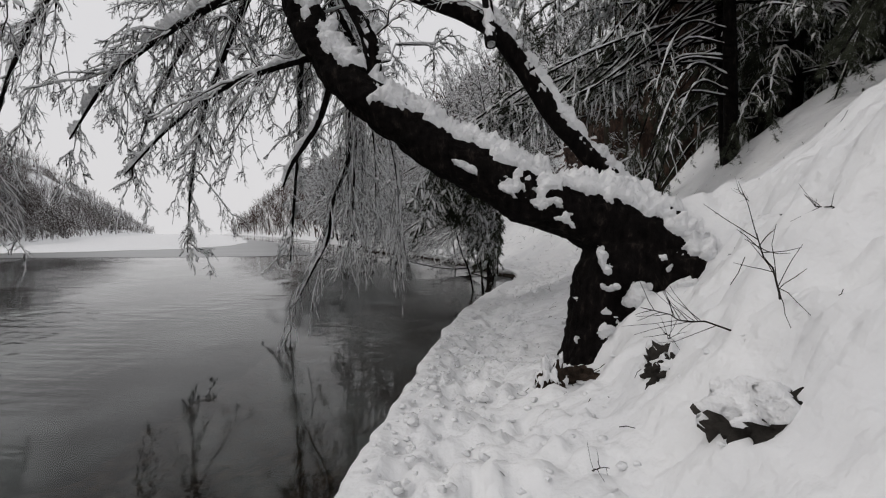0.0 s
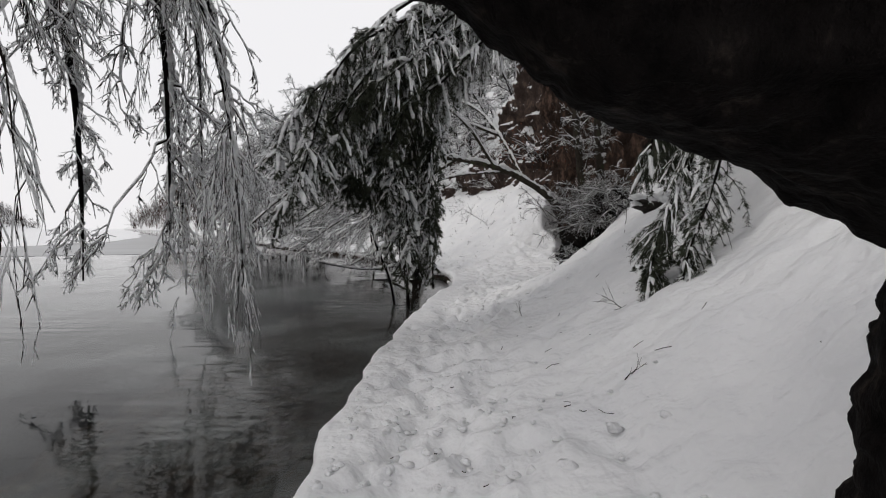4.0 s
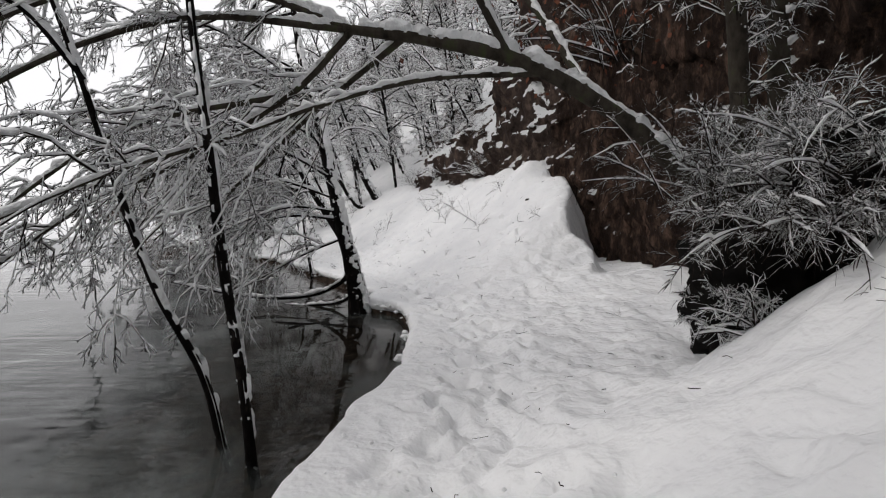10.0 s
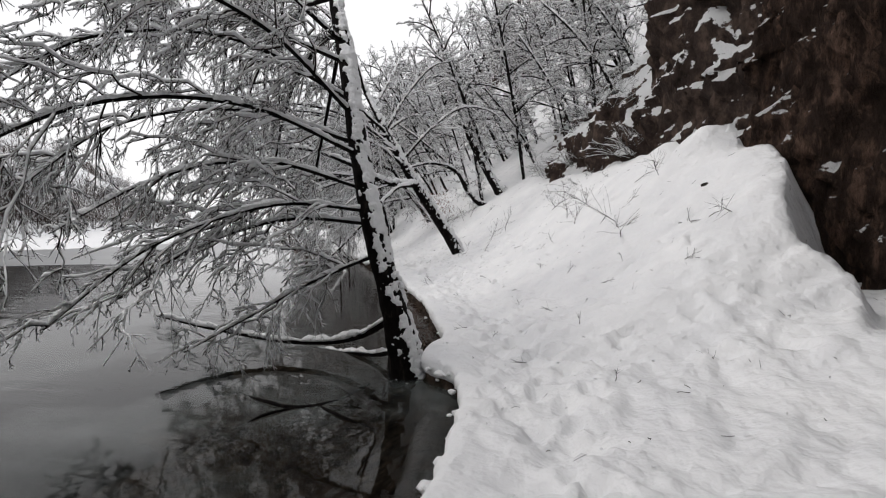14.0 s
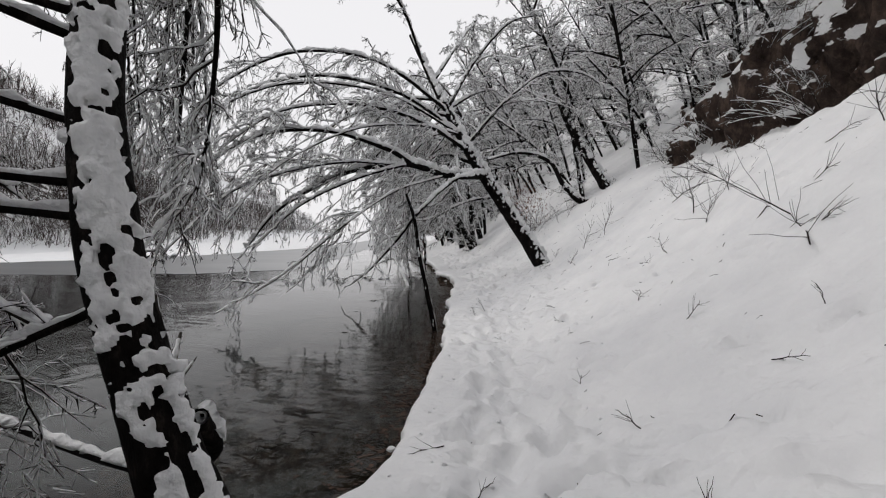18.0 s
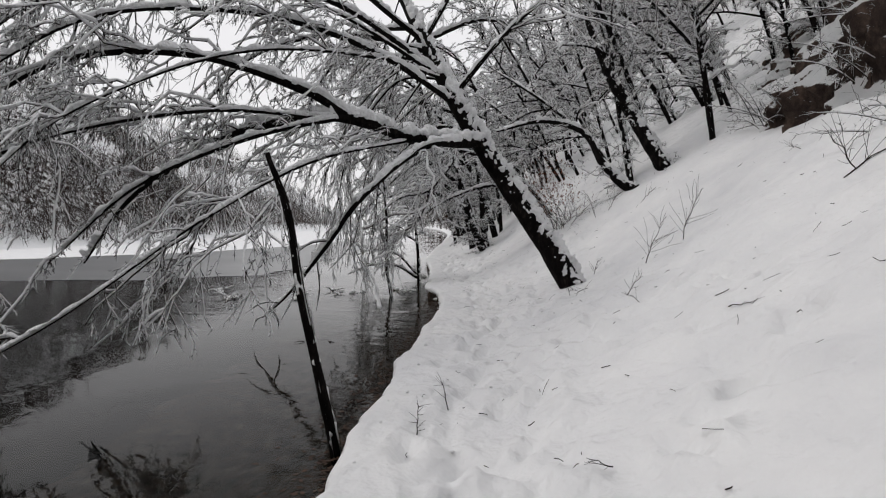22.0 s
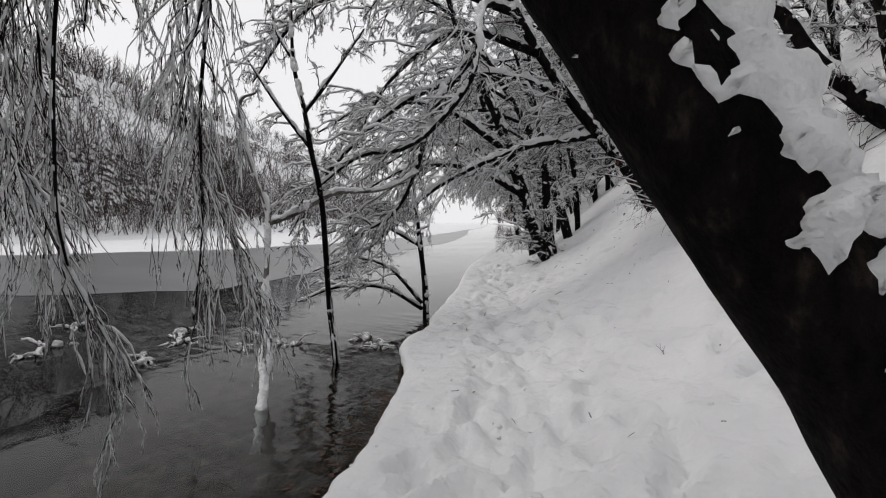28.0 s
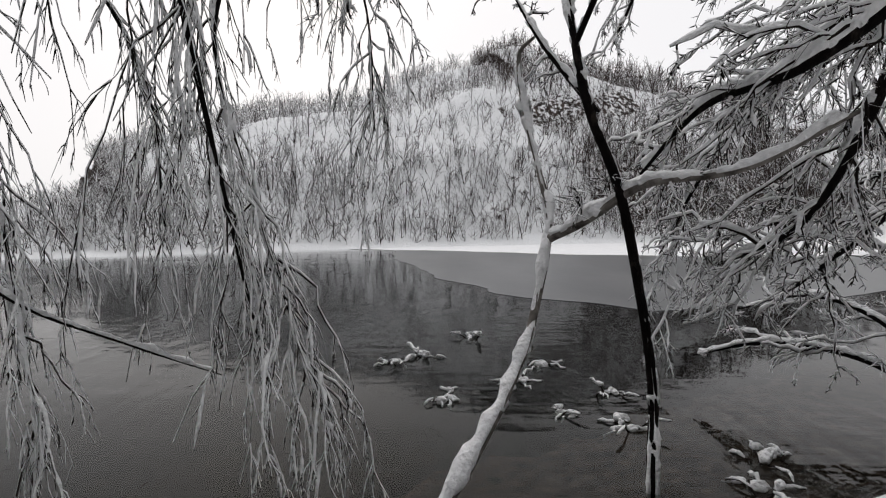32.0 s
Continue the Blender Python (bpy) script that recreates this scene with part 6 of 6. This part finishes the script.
def far_woods(name, label, points, heights, seed, branches=11, mat=FAR_WOOD):
    """Many small bare trees far off, as one mesh."""
    rng = np.random.default_rng(seed)
    n = len(points)
    s = np.linspace(0, 1, 2)[None, :, None]
    tip = np.stack([rng.normal(0, 0.22, n), rng.normal(0, 0.25, n), np.ones(n)], -1) * heights[:, None]
    P = points[:, None] + tip[:, None] * s
    root = thing(name, label, "woods", tuple(points[0]))
    B, LB, _ = offspring(rng, P, heights, branches, 0.02, 1, (30, 70), 0.5, 0.0, 0.2, None, 0.08, 2)
    V, F, at = [], [], 0
    for Q, r in ((P, 0.017), (B, 0.012)):
        v, f = tube_mesh(Q, r * np.linspace(1, 0.4, Q.shape[1])[None] * rng.uniform(0.7, 1.3, (len(Q), 1)) * np.repeat(heights, len(Q) // n)[:, None], 3)
        V.append(v), F.append(f + at)
        at += len(v)
    tagged(mesh_from("tree_mass", np.vstack(V), np.vstack(F), mat, root), kind="stuff")
    tagged(root, kind="stuff")
    return root


rng = np.random.default_rng(8)
n = 11000
ui = np.concatenate([rng.uniform(20, 175, n // 2), rng.uniform(60, 190, n // 4), rng.uniform(180, 256, n - n // 2 - n // 4)])
fdist = np.concatenate([rng.uniform(1.5, 14, n // 4), rng.uniform(6, 75, n - n // 4)])
rng.shuffle(fdist)
bx0, by0 = np.interp(ui, np.arange(260), fl[:, 0]), np.interp(ui, np.arange(260), fl[:, 1])
tx0, ty0 = np.interp(ui, np.arange(260), ft[:, 0]), np.interp(ui, np.arange(260), ft[:, 1])
fx, fy = bx0 - ty0 * fdist, by0 + tx0 * fdist
fdist = np.where((fdist > 40) & (rng.uniform(size=n) < 0.14), fdist * 0.2, fdist)
fx, fy = bx0 - ty0 * fdist, by0 + tx0 * fdist
fz = hill_height(np.interp(ui, np.arange(260), crest), fdist, fx, fy)
tall = rng.uniform(1.1, 3.3, n) * np.where(ui > 180, 1.5, 1.0)
for here, mat, said in (((ui < 138) & ~((fdist > 4) & (fdist < 34) & (rng.uniform(size=n) < 0.4)), FAR_WOOD, "bare snowy bushes on the hillside straight across the lake"), (ui >= 138, HILL_WOOD, "dark bare woods covering the long hill across the lake")):
    far_woods("far_woods", said, np.stack([fx, fy, fz - 0.2], -1)[here], tall[here], 9, 8, mat)

n = 1500
rng = np.random.default_rng(10)
s = shore_at(rng.uniform(62, 255, n))
d = rng.uniform(1.0, 45, n) ** 1.0
px_, py_ = np.interp(s, run, line[:, 0]), np.interp(s, run, line[:, 1])
x, y = px_ + np.interp(s, S, nx) * d, py_ + np.interp(s, S, ny) * d
z = np.array([ground_z(a, c) for a, c in zip(x, y)])
far_woods("far_woods", "brown bare woods on the shore far ahead", np.stack([x, y, z - 0.3], -1), rng.uniform(3, 7.5, n), 12, 9, BROWN_WOOD)

# ---- stones, fallen twigs, drift ----


def rock(name, label, at, size, squash=(1, 1, 0.7), seed=0, mat=STONE, cap=0.0, category="rock"):
    """A broken stone, with snow on its top if cap is over 0."""
    root = thing(name, label, category, at)
    bm = bmesh.new()
    bmesh.ops.create_icosphere(bm, subdivisions=5, radius=1.0)
    co = np.array([v.co for v in bm.verts])
    p = co + seed * 3.7
    r = 1 + 0.32 * vnoise(p, 1.2, 3) + 0.22 * vnoise(p, 4.0, 4) - 0.10 * np.abs(vnoise(p, 7.0, 3))
    r = np.round(r * 9) / 9 * 0.5 + r * 0.5
    for v, k in zip(bm.verts, r):
        v.co = Vector(v.co) * float(k) * size
        v.co.x, v.co.y, v.co.z = v.co.x * squash[0], v.co.y * squash[1], v.co.z * squash[2]
    part("stone", bm, mat, root)
    if cap > 0:
        bm = bmesh.new()
        bmesh.ops.create_icosphere(bm, subdivisions=5, radius=1.0)
        n2 = vnoise(co + seed, 2.6, 4)
        for v, k, j in zip(bm.verts, r, n2):
            up = v.co.z
            g = size * float(k)
            lift = cap * math.sqrt(max(0.0, min(1.0, (up - 0.5 + 0.8 * float(j)) * 2.0)))
            g = g + lift if lift > 0 else g - 0.05
            v.co = Vector(v.co) * g
            v.co.x, v.co.y, v.co.z = v.co.x * squash[0], v.co.y * squash[1], v.co.z * squash[2] + lift * 0.4
        part("snow_cap", bm, SNOW_LUMP, root, "white snow on the stone")
    return root


rock("rock", "dark wet rock half buried in the snow bank", (3.86, 1.0, 0.82), 0.24, (0.9, 0.8, 0.9), 1, cap=0.02)
rock("rock", "dark hollow of rock and withered grass under the snow", (4.02, -0.08, 0.86), 0.31, (1.1, 0.8, 0.8), 2, cap=0.015)
rock("rock", "dark wet rock half buried in the snow bank", (4.30, 0.38, 1.12), 0.20, (1.2, 0.9, 0.8), 3, cap=0.02)
rock("rock", "dark wet rock half buried in the snow bank", (4.85, 1.9, 1.72), 0.16, (1.2, 0.9, 0.9), 11, cap=0.05)
# four near-black lumps: the hollow's deep shade is put into their colour
rock("rock", "black rock mass standing in for the deep shade of the hollow", (6.4, 13.5, 1.2), 0.58, (1.1, 0.7, 1.1), 12, BED_AND_SHADE)
rock("rock", "black rock mass standing in for the deep shade of the hollow", (7.05, 13.2, 1.85), 0.62, (1.2, 0.7, 0.9), 13, BED_AND_SHADE)
rock("rock", "dark rock mass coloured as the shade under the thicket", (8.0, 14.4, 1.3), 0.85, (1.0, 0.9, 1.1), 4, BED_AND_SHADE)
rock("rock", "dark rock mass coloured as the shade under the thicket", (7.3, 13.9, 1.35), 0.68, (1.0, 0.75, 1.1), 5, BED_AND_SHADE)
rock("rock", "dark rock poking out of the snowy slope", (6.78, 10.6, 2.02), 0.36, (1.5, 0.8, 0.55), 6, cap=0.06)
rock("stump", "brown rotten stump at the foot of the old tree", (3.15, 2.02, 0.38), 0.17, (0.75, 0.8, 1.7), 7, EARTH, category="stump", cap=0.03)
rock("stump", "brown rotten wood in the hollow under the old tree", (3.42, 2.22, 0.44), 0.15, (1.5, 0.8, 0.8), 8, EARTH, category="stump")
rock("rock", "small dark stone showing through the snow", (6.81, 23.05, ground_z(6.81, 23.05)), 0.05, (1.3, 0.8, 0.7), 9)


def fallen_twig(at, size, seed, upright=0.2, count=6):
    """A bare twig lying in or standing out of the snow."""
    rng = np.random.default_rng(seed)
    a = rng.uniform(0, 2 * np.pi)
    d = np.array([math.cos(a), math.sin(a), 0]) * (1 - upright) + np.array([0, 0, upright * 0.75])
    s = np.linspace(0, 1, 8)[:, None]
    P = np.array([0, 0, 0.01]) + d[None] * size * s + np.cumsum(rng.normal(size=(8, 3)) * 0.03 * size, axis=0) * s
    g0 = ground_z(at[0], at[1])
    for q in P:
        low = ground_z(at[0] + q[0], at[1] + q[1]) - g0 + 0.015
        q[2] = max(q[2], low)
    B, _, _ = offspring(rng, P[None], np.array([size]), count, 0.15, 0.95, (25, 60), 0.5, 0.0, 0.12, None, 0.05, 4)
    r = 0.0032 + 0.0038 * size
    v1, f1 = tube_mesh(P[None], r * np.linspace(1, 0.4, 8)[None], 5)
    v2, f2 = tube_mesh(B, np.full((len(B), 4), r * 0.45) * np.linspace(1, 0.5, 4), 3)
    root = thing("fallen_twig", "thin dark bare twig sticking out of the snow", "twig", (at[0], at[1], g0 - 0.01), "twigs in the snow")
    base = np.array([at[0], at[1], g0 - 0.01])
    mesh_from("twig_stem", v1 + base, f1, TWIG, root)
    k = len(v2) // len(B)
    for q in range(len(B)):
        mesh_from("side_shoot", v2[q * k:(q + 1) * k] + base, f2[:len(f2) // len(B)], TWIG, root)


BRANCHES = [(4.18, 0.36, 0.9, 0.5), (4.0, 0.5, 0.8, 0.35), (3.17, 0.28, 0.35, 0.4), (4.55, 0.51, 0.4, 0.5), (5.17, 2.81, 0.4, 0.5), (3.89, 1.3, 0.6, 0.3), (3.89, 5.31, 0.25, 0.5), (3.88, 8.55, 0.35, 0.6), (3.15, 7.89, 0.25, 0.2), (3.58, 9.98, 0.2, 0.6),
            (4.45, 6.76, 0.4, 0.5), (6.2, 11.0, 0.9, 0.6), (5.6, 11.2, 0.7, 0.5), (4.91, 10.62, 0.2, 0.3), (4.29, 11.04, 0.2, 0.5), (6.38, 16.67, 0.35, 0.1), (7.6, 17.4, 0.7, 0.2), (4.86, 15.77, 0.2, 0.1),
            (5.34, 24.74, 0.9, 0.35), (5.53, 23.1, 0.9, 0.25), (6.25, 22.31, 0.8, 0.15), (6.41, 24.64, 0.7, 0.6), (5.97, 29.0, 0.6, 0.4), (5.26, 26.93, 0.8, 0.4), (4.93, 26.02, 0.9, 0.3), (5.58, 24.2, 0.9, 0.4), (5.62, 23.45, 0.6, 0.6),
            (4.58, 29.35, 0.7, 0.4), (6.1, 25.4, 0.6, 0.5), (5.43, 22.14, 0.25, 0.5), (4.66, 23.07, 0.3, 0.7), (1.5, 26.9, 0.5, 0.2), (3.37, 23.82, 0.3, 0.1), (2.6, 30.6, 0.7, 0.9), (2.74, 28.83, 0.3, 0.6), (1.57, 26.26, 0.6, 0.15),
            (2.56, 29.2, 0.5, 0.7), (4.48, 29.31, 0.8, 0.3), (4.8, 26.96, 1.1, 0.5), (4.46, 32.0, 0.5, 0.3), (4.1, 26.11, 0.4, 0.1), (4.46, 25.68, 0.5, 0.5), (2.96, 25.83, 0.2, 0.3), (3.04, 30.8, 0.8, 0.8), (1.75, 31.0, 0.5, 0.1),
            (4.1, 19.6, 0.25, 0.2), (4.7, 20.3, 0.3, 0.3), (5.4, 20.6, 0.25, 0.1), (3.6, 20.8, 0.2, 0.3), (4.4, 21.4, 0.35, 0.2), (5.1, 21.8, 0.3, 0.4), (3.2, 21.3, 0.3, 0.1), (3.9, 22.4, 0.25, 0.2), (6.0, 20.9, 0.4, 0.3), (6.7, 21.4, 0.5, 0.4), (4.9, 18.6, 0.25, 0.2), (5.8, 18.9, 0.3, 0.3), (4.2, 24.3, 0.4, 0.2), (3.3, 25.0, 0.3, 0.2), (2.6, 24.6, 0.25, 0.1), (3.5, 27.6, 0.3, 0.2), (0.86, 36.2, 0.7, 0.7), (1.13, 36.3, 0.7, 0.7), (2.0, 35.55, 0.6, 0.6), (1.61, 32.2, 0.4, 0.8), (1.52, 30.88, 0.5, 0.6), (0.14, 31.6, 0.4, 0.1), (0.08, 34.01, 0.15, 0.2), (0.91, 33.15, 0.3, 0.6), (-0.2, 37.2, 0.5, 0.4), (-1.77, 39.6, 0.4, 0.3)]
for i, (x, y, size, upright) in enumerate(BRANCHES):
    fallen_twig((x, y), size * (1.25 if size > 0.65 and y > 15 else 1.0), 300 + i, upright, 5 if size < 0.4 else 9 if size < 0.7 else 14)
# crumbs of bark and broken twig strewn over the snow
rng = np.random.default_rng(77)
pts = []
while len(pts) < 700:
    y, d = rng.uniform(-2, 42), rng.uniform(0.4, 6)
    s = shore_at(y)
    x, yy = np.interp(s, run, line[:, 0]) + np.interp(s, S, nx) * d, np.interp(s, run, line[:, 1]) + np.interp(s, S, ny) * d
    a, size = rng.uniform(0, 6.28), rng.choice([0.02, 0.03, 0.045, 0.07, 0.11])
    p = np.array([x, yy, ground_z(x, yy) + 0.012])
    q = np.array([math.cos(a), math.sin(a), 0]) * size
    e = p + q
    e[2] = ground_z(e[0], e[1]) + 0.02
    pts.append(np.stack([p, (p + e) / 2 + rng.normal(size=3) * 0.006, e]))
pts = np.array(pts)
v, f = tube_mesh(pts, np.full((len(pts), 3), 0.0024) * rng.uniform(0.6, 1.5, (len(pts), 1)), 4)
tagged(mesh_from("bark_litter", v, f, TWIG), "scattered dark crumbs of bark and twig on the snow", "litter", kind="stuff")


def snow_lumps(name, label, spots, seed):
    V, F, at = [], [], 0
    bm = bmesh.new()
    bmesh.ops.create_icosphere(bm, subdivisions=2, radius=1.0)
    co = np.array([v.co for v in bm.verts])
    fa = np.array([[v.index for v in f.verts] for f in bm.faces])
    bm.free()
    for i, (x, y, z, r) in enumerate(spots):
        q = co * (1 + 0.45 * vnoise(co + i * 1.7 + seed, 1.5, 2))[:, None] * r * np.array([1, 1, 0.6])
        V.append(q + np.array([x, y, z])), F.append(fa + at)
        at += len(co)
    return tagged(mesh_from(name, np.vstack(V), np.vstack(F), SNOW_LUMP), label, "snow", kind="stuff")


spots = []
for y in np.arange(15.2, 39, 0.11):
    s = shore_at(y) + rng.normal(0, 0.05)
    o = rng.uniform(-0.06, 0.07)
    dens = 0.55 if 16 < y < 21 else 0.2
    if rng.uniform() < dens:
        spots.append((np.interp(s, run, line[:, 0]) + np.interp(s, S, nx) * o, np.interp(s, run, line[:, 1]) + np.interp(s, S, ny) * o, rng.uniform(0.04, 0.24), rng.uniform(0.02, 0.065)))
snow_lumps("snow_clump", "lumps of snow clinging to the bank above the water", spots, 3)
spots = []
for y in np.concatenate([np.arange(-3, 7, 0.012), np.arange(7, 40, 0.09)]):
    d = abs(rng.normal(0, 0.8)) + 0.1
    s = shore_at(y)
    x, yy = np.interp(s, run, line[:, 0]) + np.interp(s, S, nx) * d, np.interp(s, run, line[:, 1]) + np.interp(s, S, ny) * d
    r = rng.uniform(0.010, 0.022) * (1.5 if y < 6 else 0.8) * (1.6 if rng.uniform() < 0.1 else 1.0)
    spots.append((x, yy, ground_z(x, yy) + r * 0.2, r))
snow_lumps("snow_crumb", "small lumps of broken snow along the trodden path", spots, 9)


def drift(at, size, seed, dark=False):
    """Twigs that stand out of the water, most of them under lumps of snow."""
    rng = np.random.default_rng(seed)
    root = thing("drift_twig", "dark twig standing out of the water" if dark else "twigs standing out of the water under lumps of snow", "twig", at, "twigs in the water")
    n = 7
    a = rng.uniform(0, 6.28, n)
    d = np.stack([np.cos(a), np.sin(a), rng.uniform(0.2, 0.9, n) if dark else rng.uniform(0.35, 1.0, n)], -1)
    s = np.linspace(0, 1, 7)[None, :, None]
    P = np.array(at) + np.array([0, 0, -0.06 if dark else -0.02]) + rng.normal(size=(n, 1, 3)) * size * np.array([0.3, 0.3, 0]) * (1 if dark else 0.6) + d[:, None] * size * s * rng.uniform(0.4, 1.0, (n, 1, 1))
    P[..., 2] -= 0.45 * size * s[..., 0] ** 2
    if not dark:
        P[:, 1:-1] += rng.normal(size=(n, 5, 3)) * size * 0.035
    for q in range(n):
        v, f = tube_mesh(P[q:q + 1], np.linspace(0.009, 0.004, 7)[None], 5)
        mesh_from("twig_stem", v, f, TWIG, root)
    if dark:
        return
    for q in range(n):
        coat = P[q:q + 1, 2:].copy()
        coat[..., 2] += 0.008
        v, f = tube_mesh(coat, np.array([[0.4, 1.0, 0.8, 0.9, 0.25]]) * rng.uniform(0.010, 0.020) * size / 0.35, 7)
        mesh_from("snow_cap", v, f, SNOW_LUMP, root)
    bm = bmesh.new()
    bmesh.ops.create_icosphere(bm, subdivisions=3, radius=1.0)
    co, fa = np.array([v.co for v in bm.verts]), np.array([[v.index for v in f.verts] for f in bm.faces])
    bm.free()
    for q in range(4):
        c = P[q, rng.integers(1, 4)] + np.array([0, 0, 0.02])
        r = rng.uniform(0.022, 0.052) * size / 0.35
        turn = rng.uniform(0, 3.14)
        w = co * (1 + 0.55 * vnoise(co + q * 3.1 + seed, 1.1, 3))[:, None] * np.array([1.3, 0.75, 0.8]) * r
        w = np.stack([w[:, 0] * math.cos(turn) - w[:, 1] * math.sin(turn), w[:, 0] * math.sin(turn) + w[:, 1] * math.cos(turn), w[:, 2]], -1)
        mesh_from("snow_clump", w + c, fa, SNOW_LUMP, root)


for i, (x, y, size) in enumerate([(-6.91, 32.19, 0.42), (-5.1, 32.62, 0.34), (-5.81, 33.39, 0.36), (-4.33, 34.22, 0.36), (-8.21, 32.96, 0.38), (-6.6, 31.91, 0.3), (-3.74, 35.03, 0.34), (-3.2, 34.75, 0.34), (-6.5, 33.76, 0.36), (-4.7, 33.7, 0.26), (-5.3, 34.3, 0.28)]):
    drift((x - 0.62, y + 0.40, 0.0), size, 500 + i)
for i, (x, y, size) in enumerate([(-4.43, 31.83, 0.18), (-4.98, 32.88, 0.3), (-2.14, 29.43, 0.3), (-1.65, 28.23, 0.28), (-1.9, 27.6, 0.24), (-0.9, 25.6, 0.3), (-1.6, 30.6, 0.2)]):
    drift((x, y, 0.0), size, 520 + i, True)
rng = np.random.default_rng(53)
for i in range(48):
    y = rng.uniform(19.5, 33.5)
    s = shore_at(y)
    d = rng.uniform(0.7, 4.5)
    x, yy = np.interp(s, run, line[:, 0]) - np.interp(s, S, nx) * d, np.interp(s, run, line[:, 1]) - np.interp(s, S, ny) * d
    drift((float(x), float(yy), -0.05), rng.uniform(0.14, 0.34), 560 + i, True)
bare_tree("dark sunken branch lying in the shallow water", (1.9, 18.7, -0.03), [
    (Lb, [(2.3, 19.6, -0.1), (2.2, 18.9, -0.02), (1.9, 18.6, 0.0), (1.5, 18.7, 0.01), (1.1, 18.95, -0.03)], [0.02, 0.025, 0.022, 0.018, 0.008], False),
    (Lb, [(2.1, 18.7, -0.01), (2.5, 18.4, 0.01), (2.8, 18.3, -0.05)], [0.018, 0.014, 0.008], False),
    (Lb, [(1.9, 18.6, 0.0), (1.7, 18.3, 0.01), (1.6, 18.0, -0.04)], [0.015, 0.012, 0.007], False)], 29, snow=0.0, category="branch")
# withered bush with red-brown leaves by the path's bend
root = thicket("withered_bush", "withered bush with red-brown leaves in the snow", (-0.15, 37.0, ground_z(-0.15, 37.0) - 0.05), 0.5, 1.6, 22, 41, (-0.25, -0.1, 0.1), 7, 3, spray=SNOWY_TWIG)
rng = np.random.default_rng(91)


def leaves(parent, centre, spread, count):
    c = np.array(centre) + rng.normal(size=(count, 3)) * np.array(spread)
    a = rng.normal(size=(count, 3)) * 0.016
    b3v = rng.normal(size=(count, 3)) * 0.012 - np.array([0, 0, 0.03])
    V = np.stack([c, c + a, c + a + b3v, c + b3v], 1).reshape(-1, 3)
    tagged(mesh_from("leaf_mass", V, np.arange(len(V)).reshape(-1, 4), LEAF, parent, "withered red-brown leaves", False), kind="stuff")


leaves(root, (-0.45, 36.9, 2.6), (0.35, 0.35, 0.4), 800)
root = thicket("withered_bush", "withered bush with red-brown leaves below the cliff", (5.5, 14.2, 3.2), 0.5, 0.9, 14, 42, (-0.6, -0.1, 0.0), 6, 3)
leaves(root, (4.9, 14.1, 3.5), (0.5, 0.4, 0.25), 260)

# wet leaves and bits of bark washed up along the foot of the bank
WET_LEAF = plain("wet_leaf", [(0.3, (0.018, 0.011, 0.008)), (0.7, (0.10, 0.058, 0.040))], 9, 0.5, 0.3, 0.01)
V = []
for i in range(2000):
    y = rng.uniform(20.5, 34.0)
    s = shore_at(y)
    d = abs(rng.normal(0, 0.22)) + 0.01
    c = np.array([np.interp(s, run, line[:, 0]) - np.interp(s, S, nx) * d, np.interp(s, run, line[:, 1]) - np.interp(s, S, ny) * d, 0.004 + max(0.0, 0.07 - d * 0.6) * rng.uniform(0, 1)])
    a = rng.uniform(0, 6.28)
    u = np.array([math.cos(a), math.sin(a), rng.uniform(-0.15, 0.15)]) * rng.uniform(0.015, 0.042)
    v = np.array([-math.sin(a), math.cos(a), rng.uniform(-0.15, 0.15)]) * rng.uniform(0.010, 0.026)
    V += [c - u, c + v * 0.8, c + u, c - v]
tagged(mesh_from("leaf_litter", np.array(V), np.arange(len(V)).reshape(-1, 4), WET_LEAF, None, "", False), "wet brown leaves washed up along the bank", "leaf litter", kind="stuff")
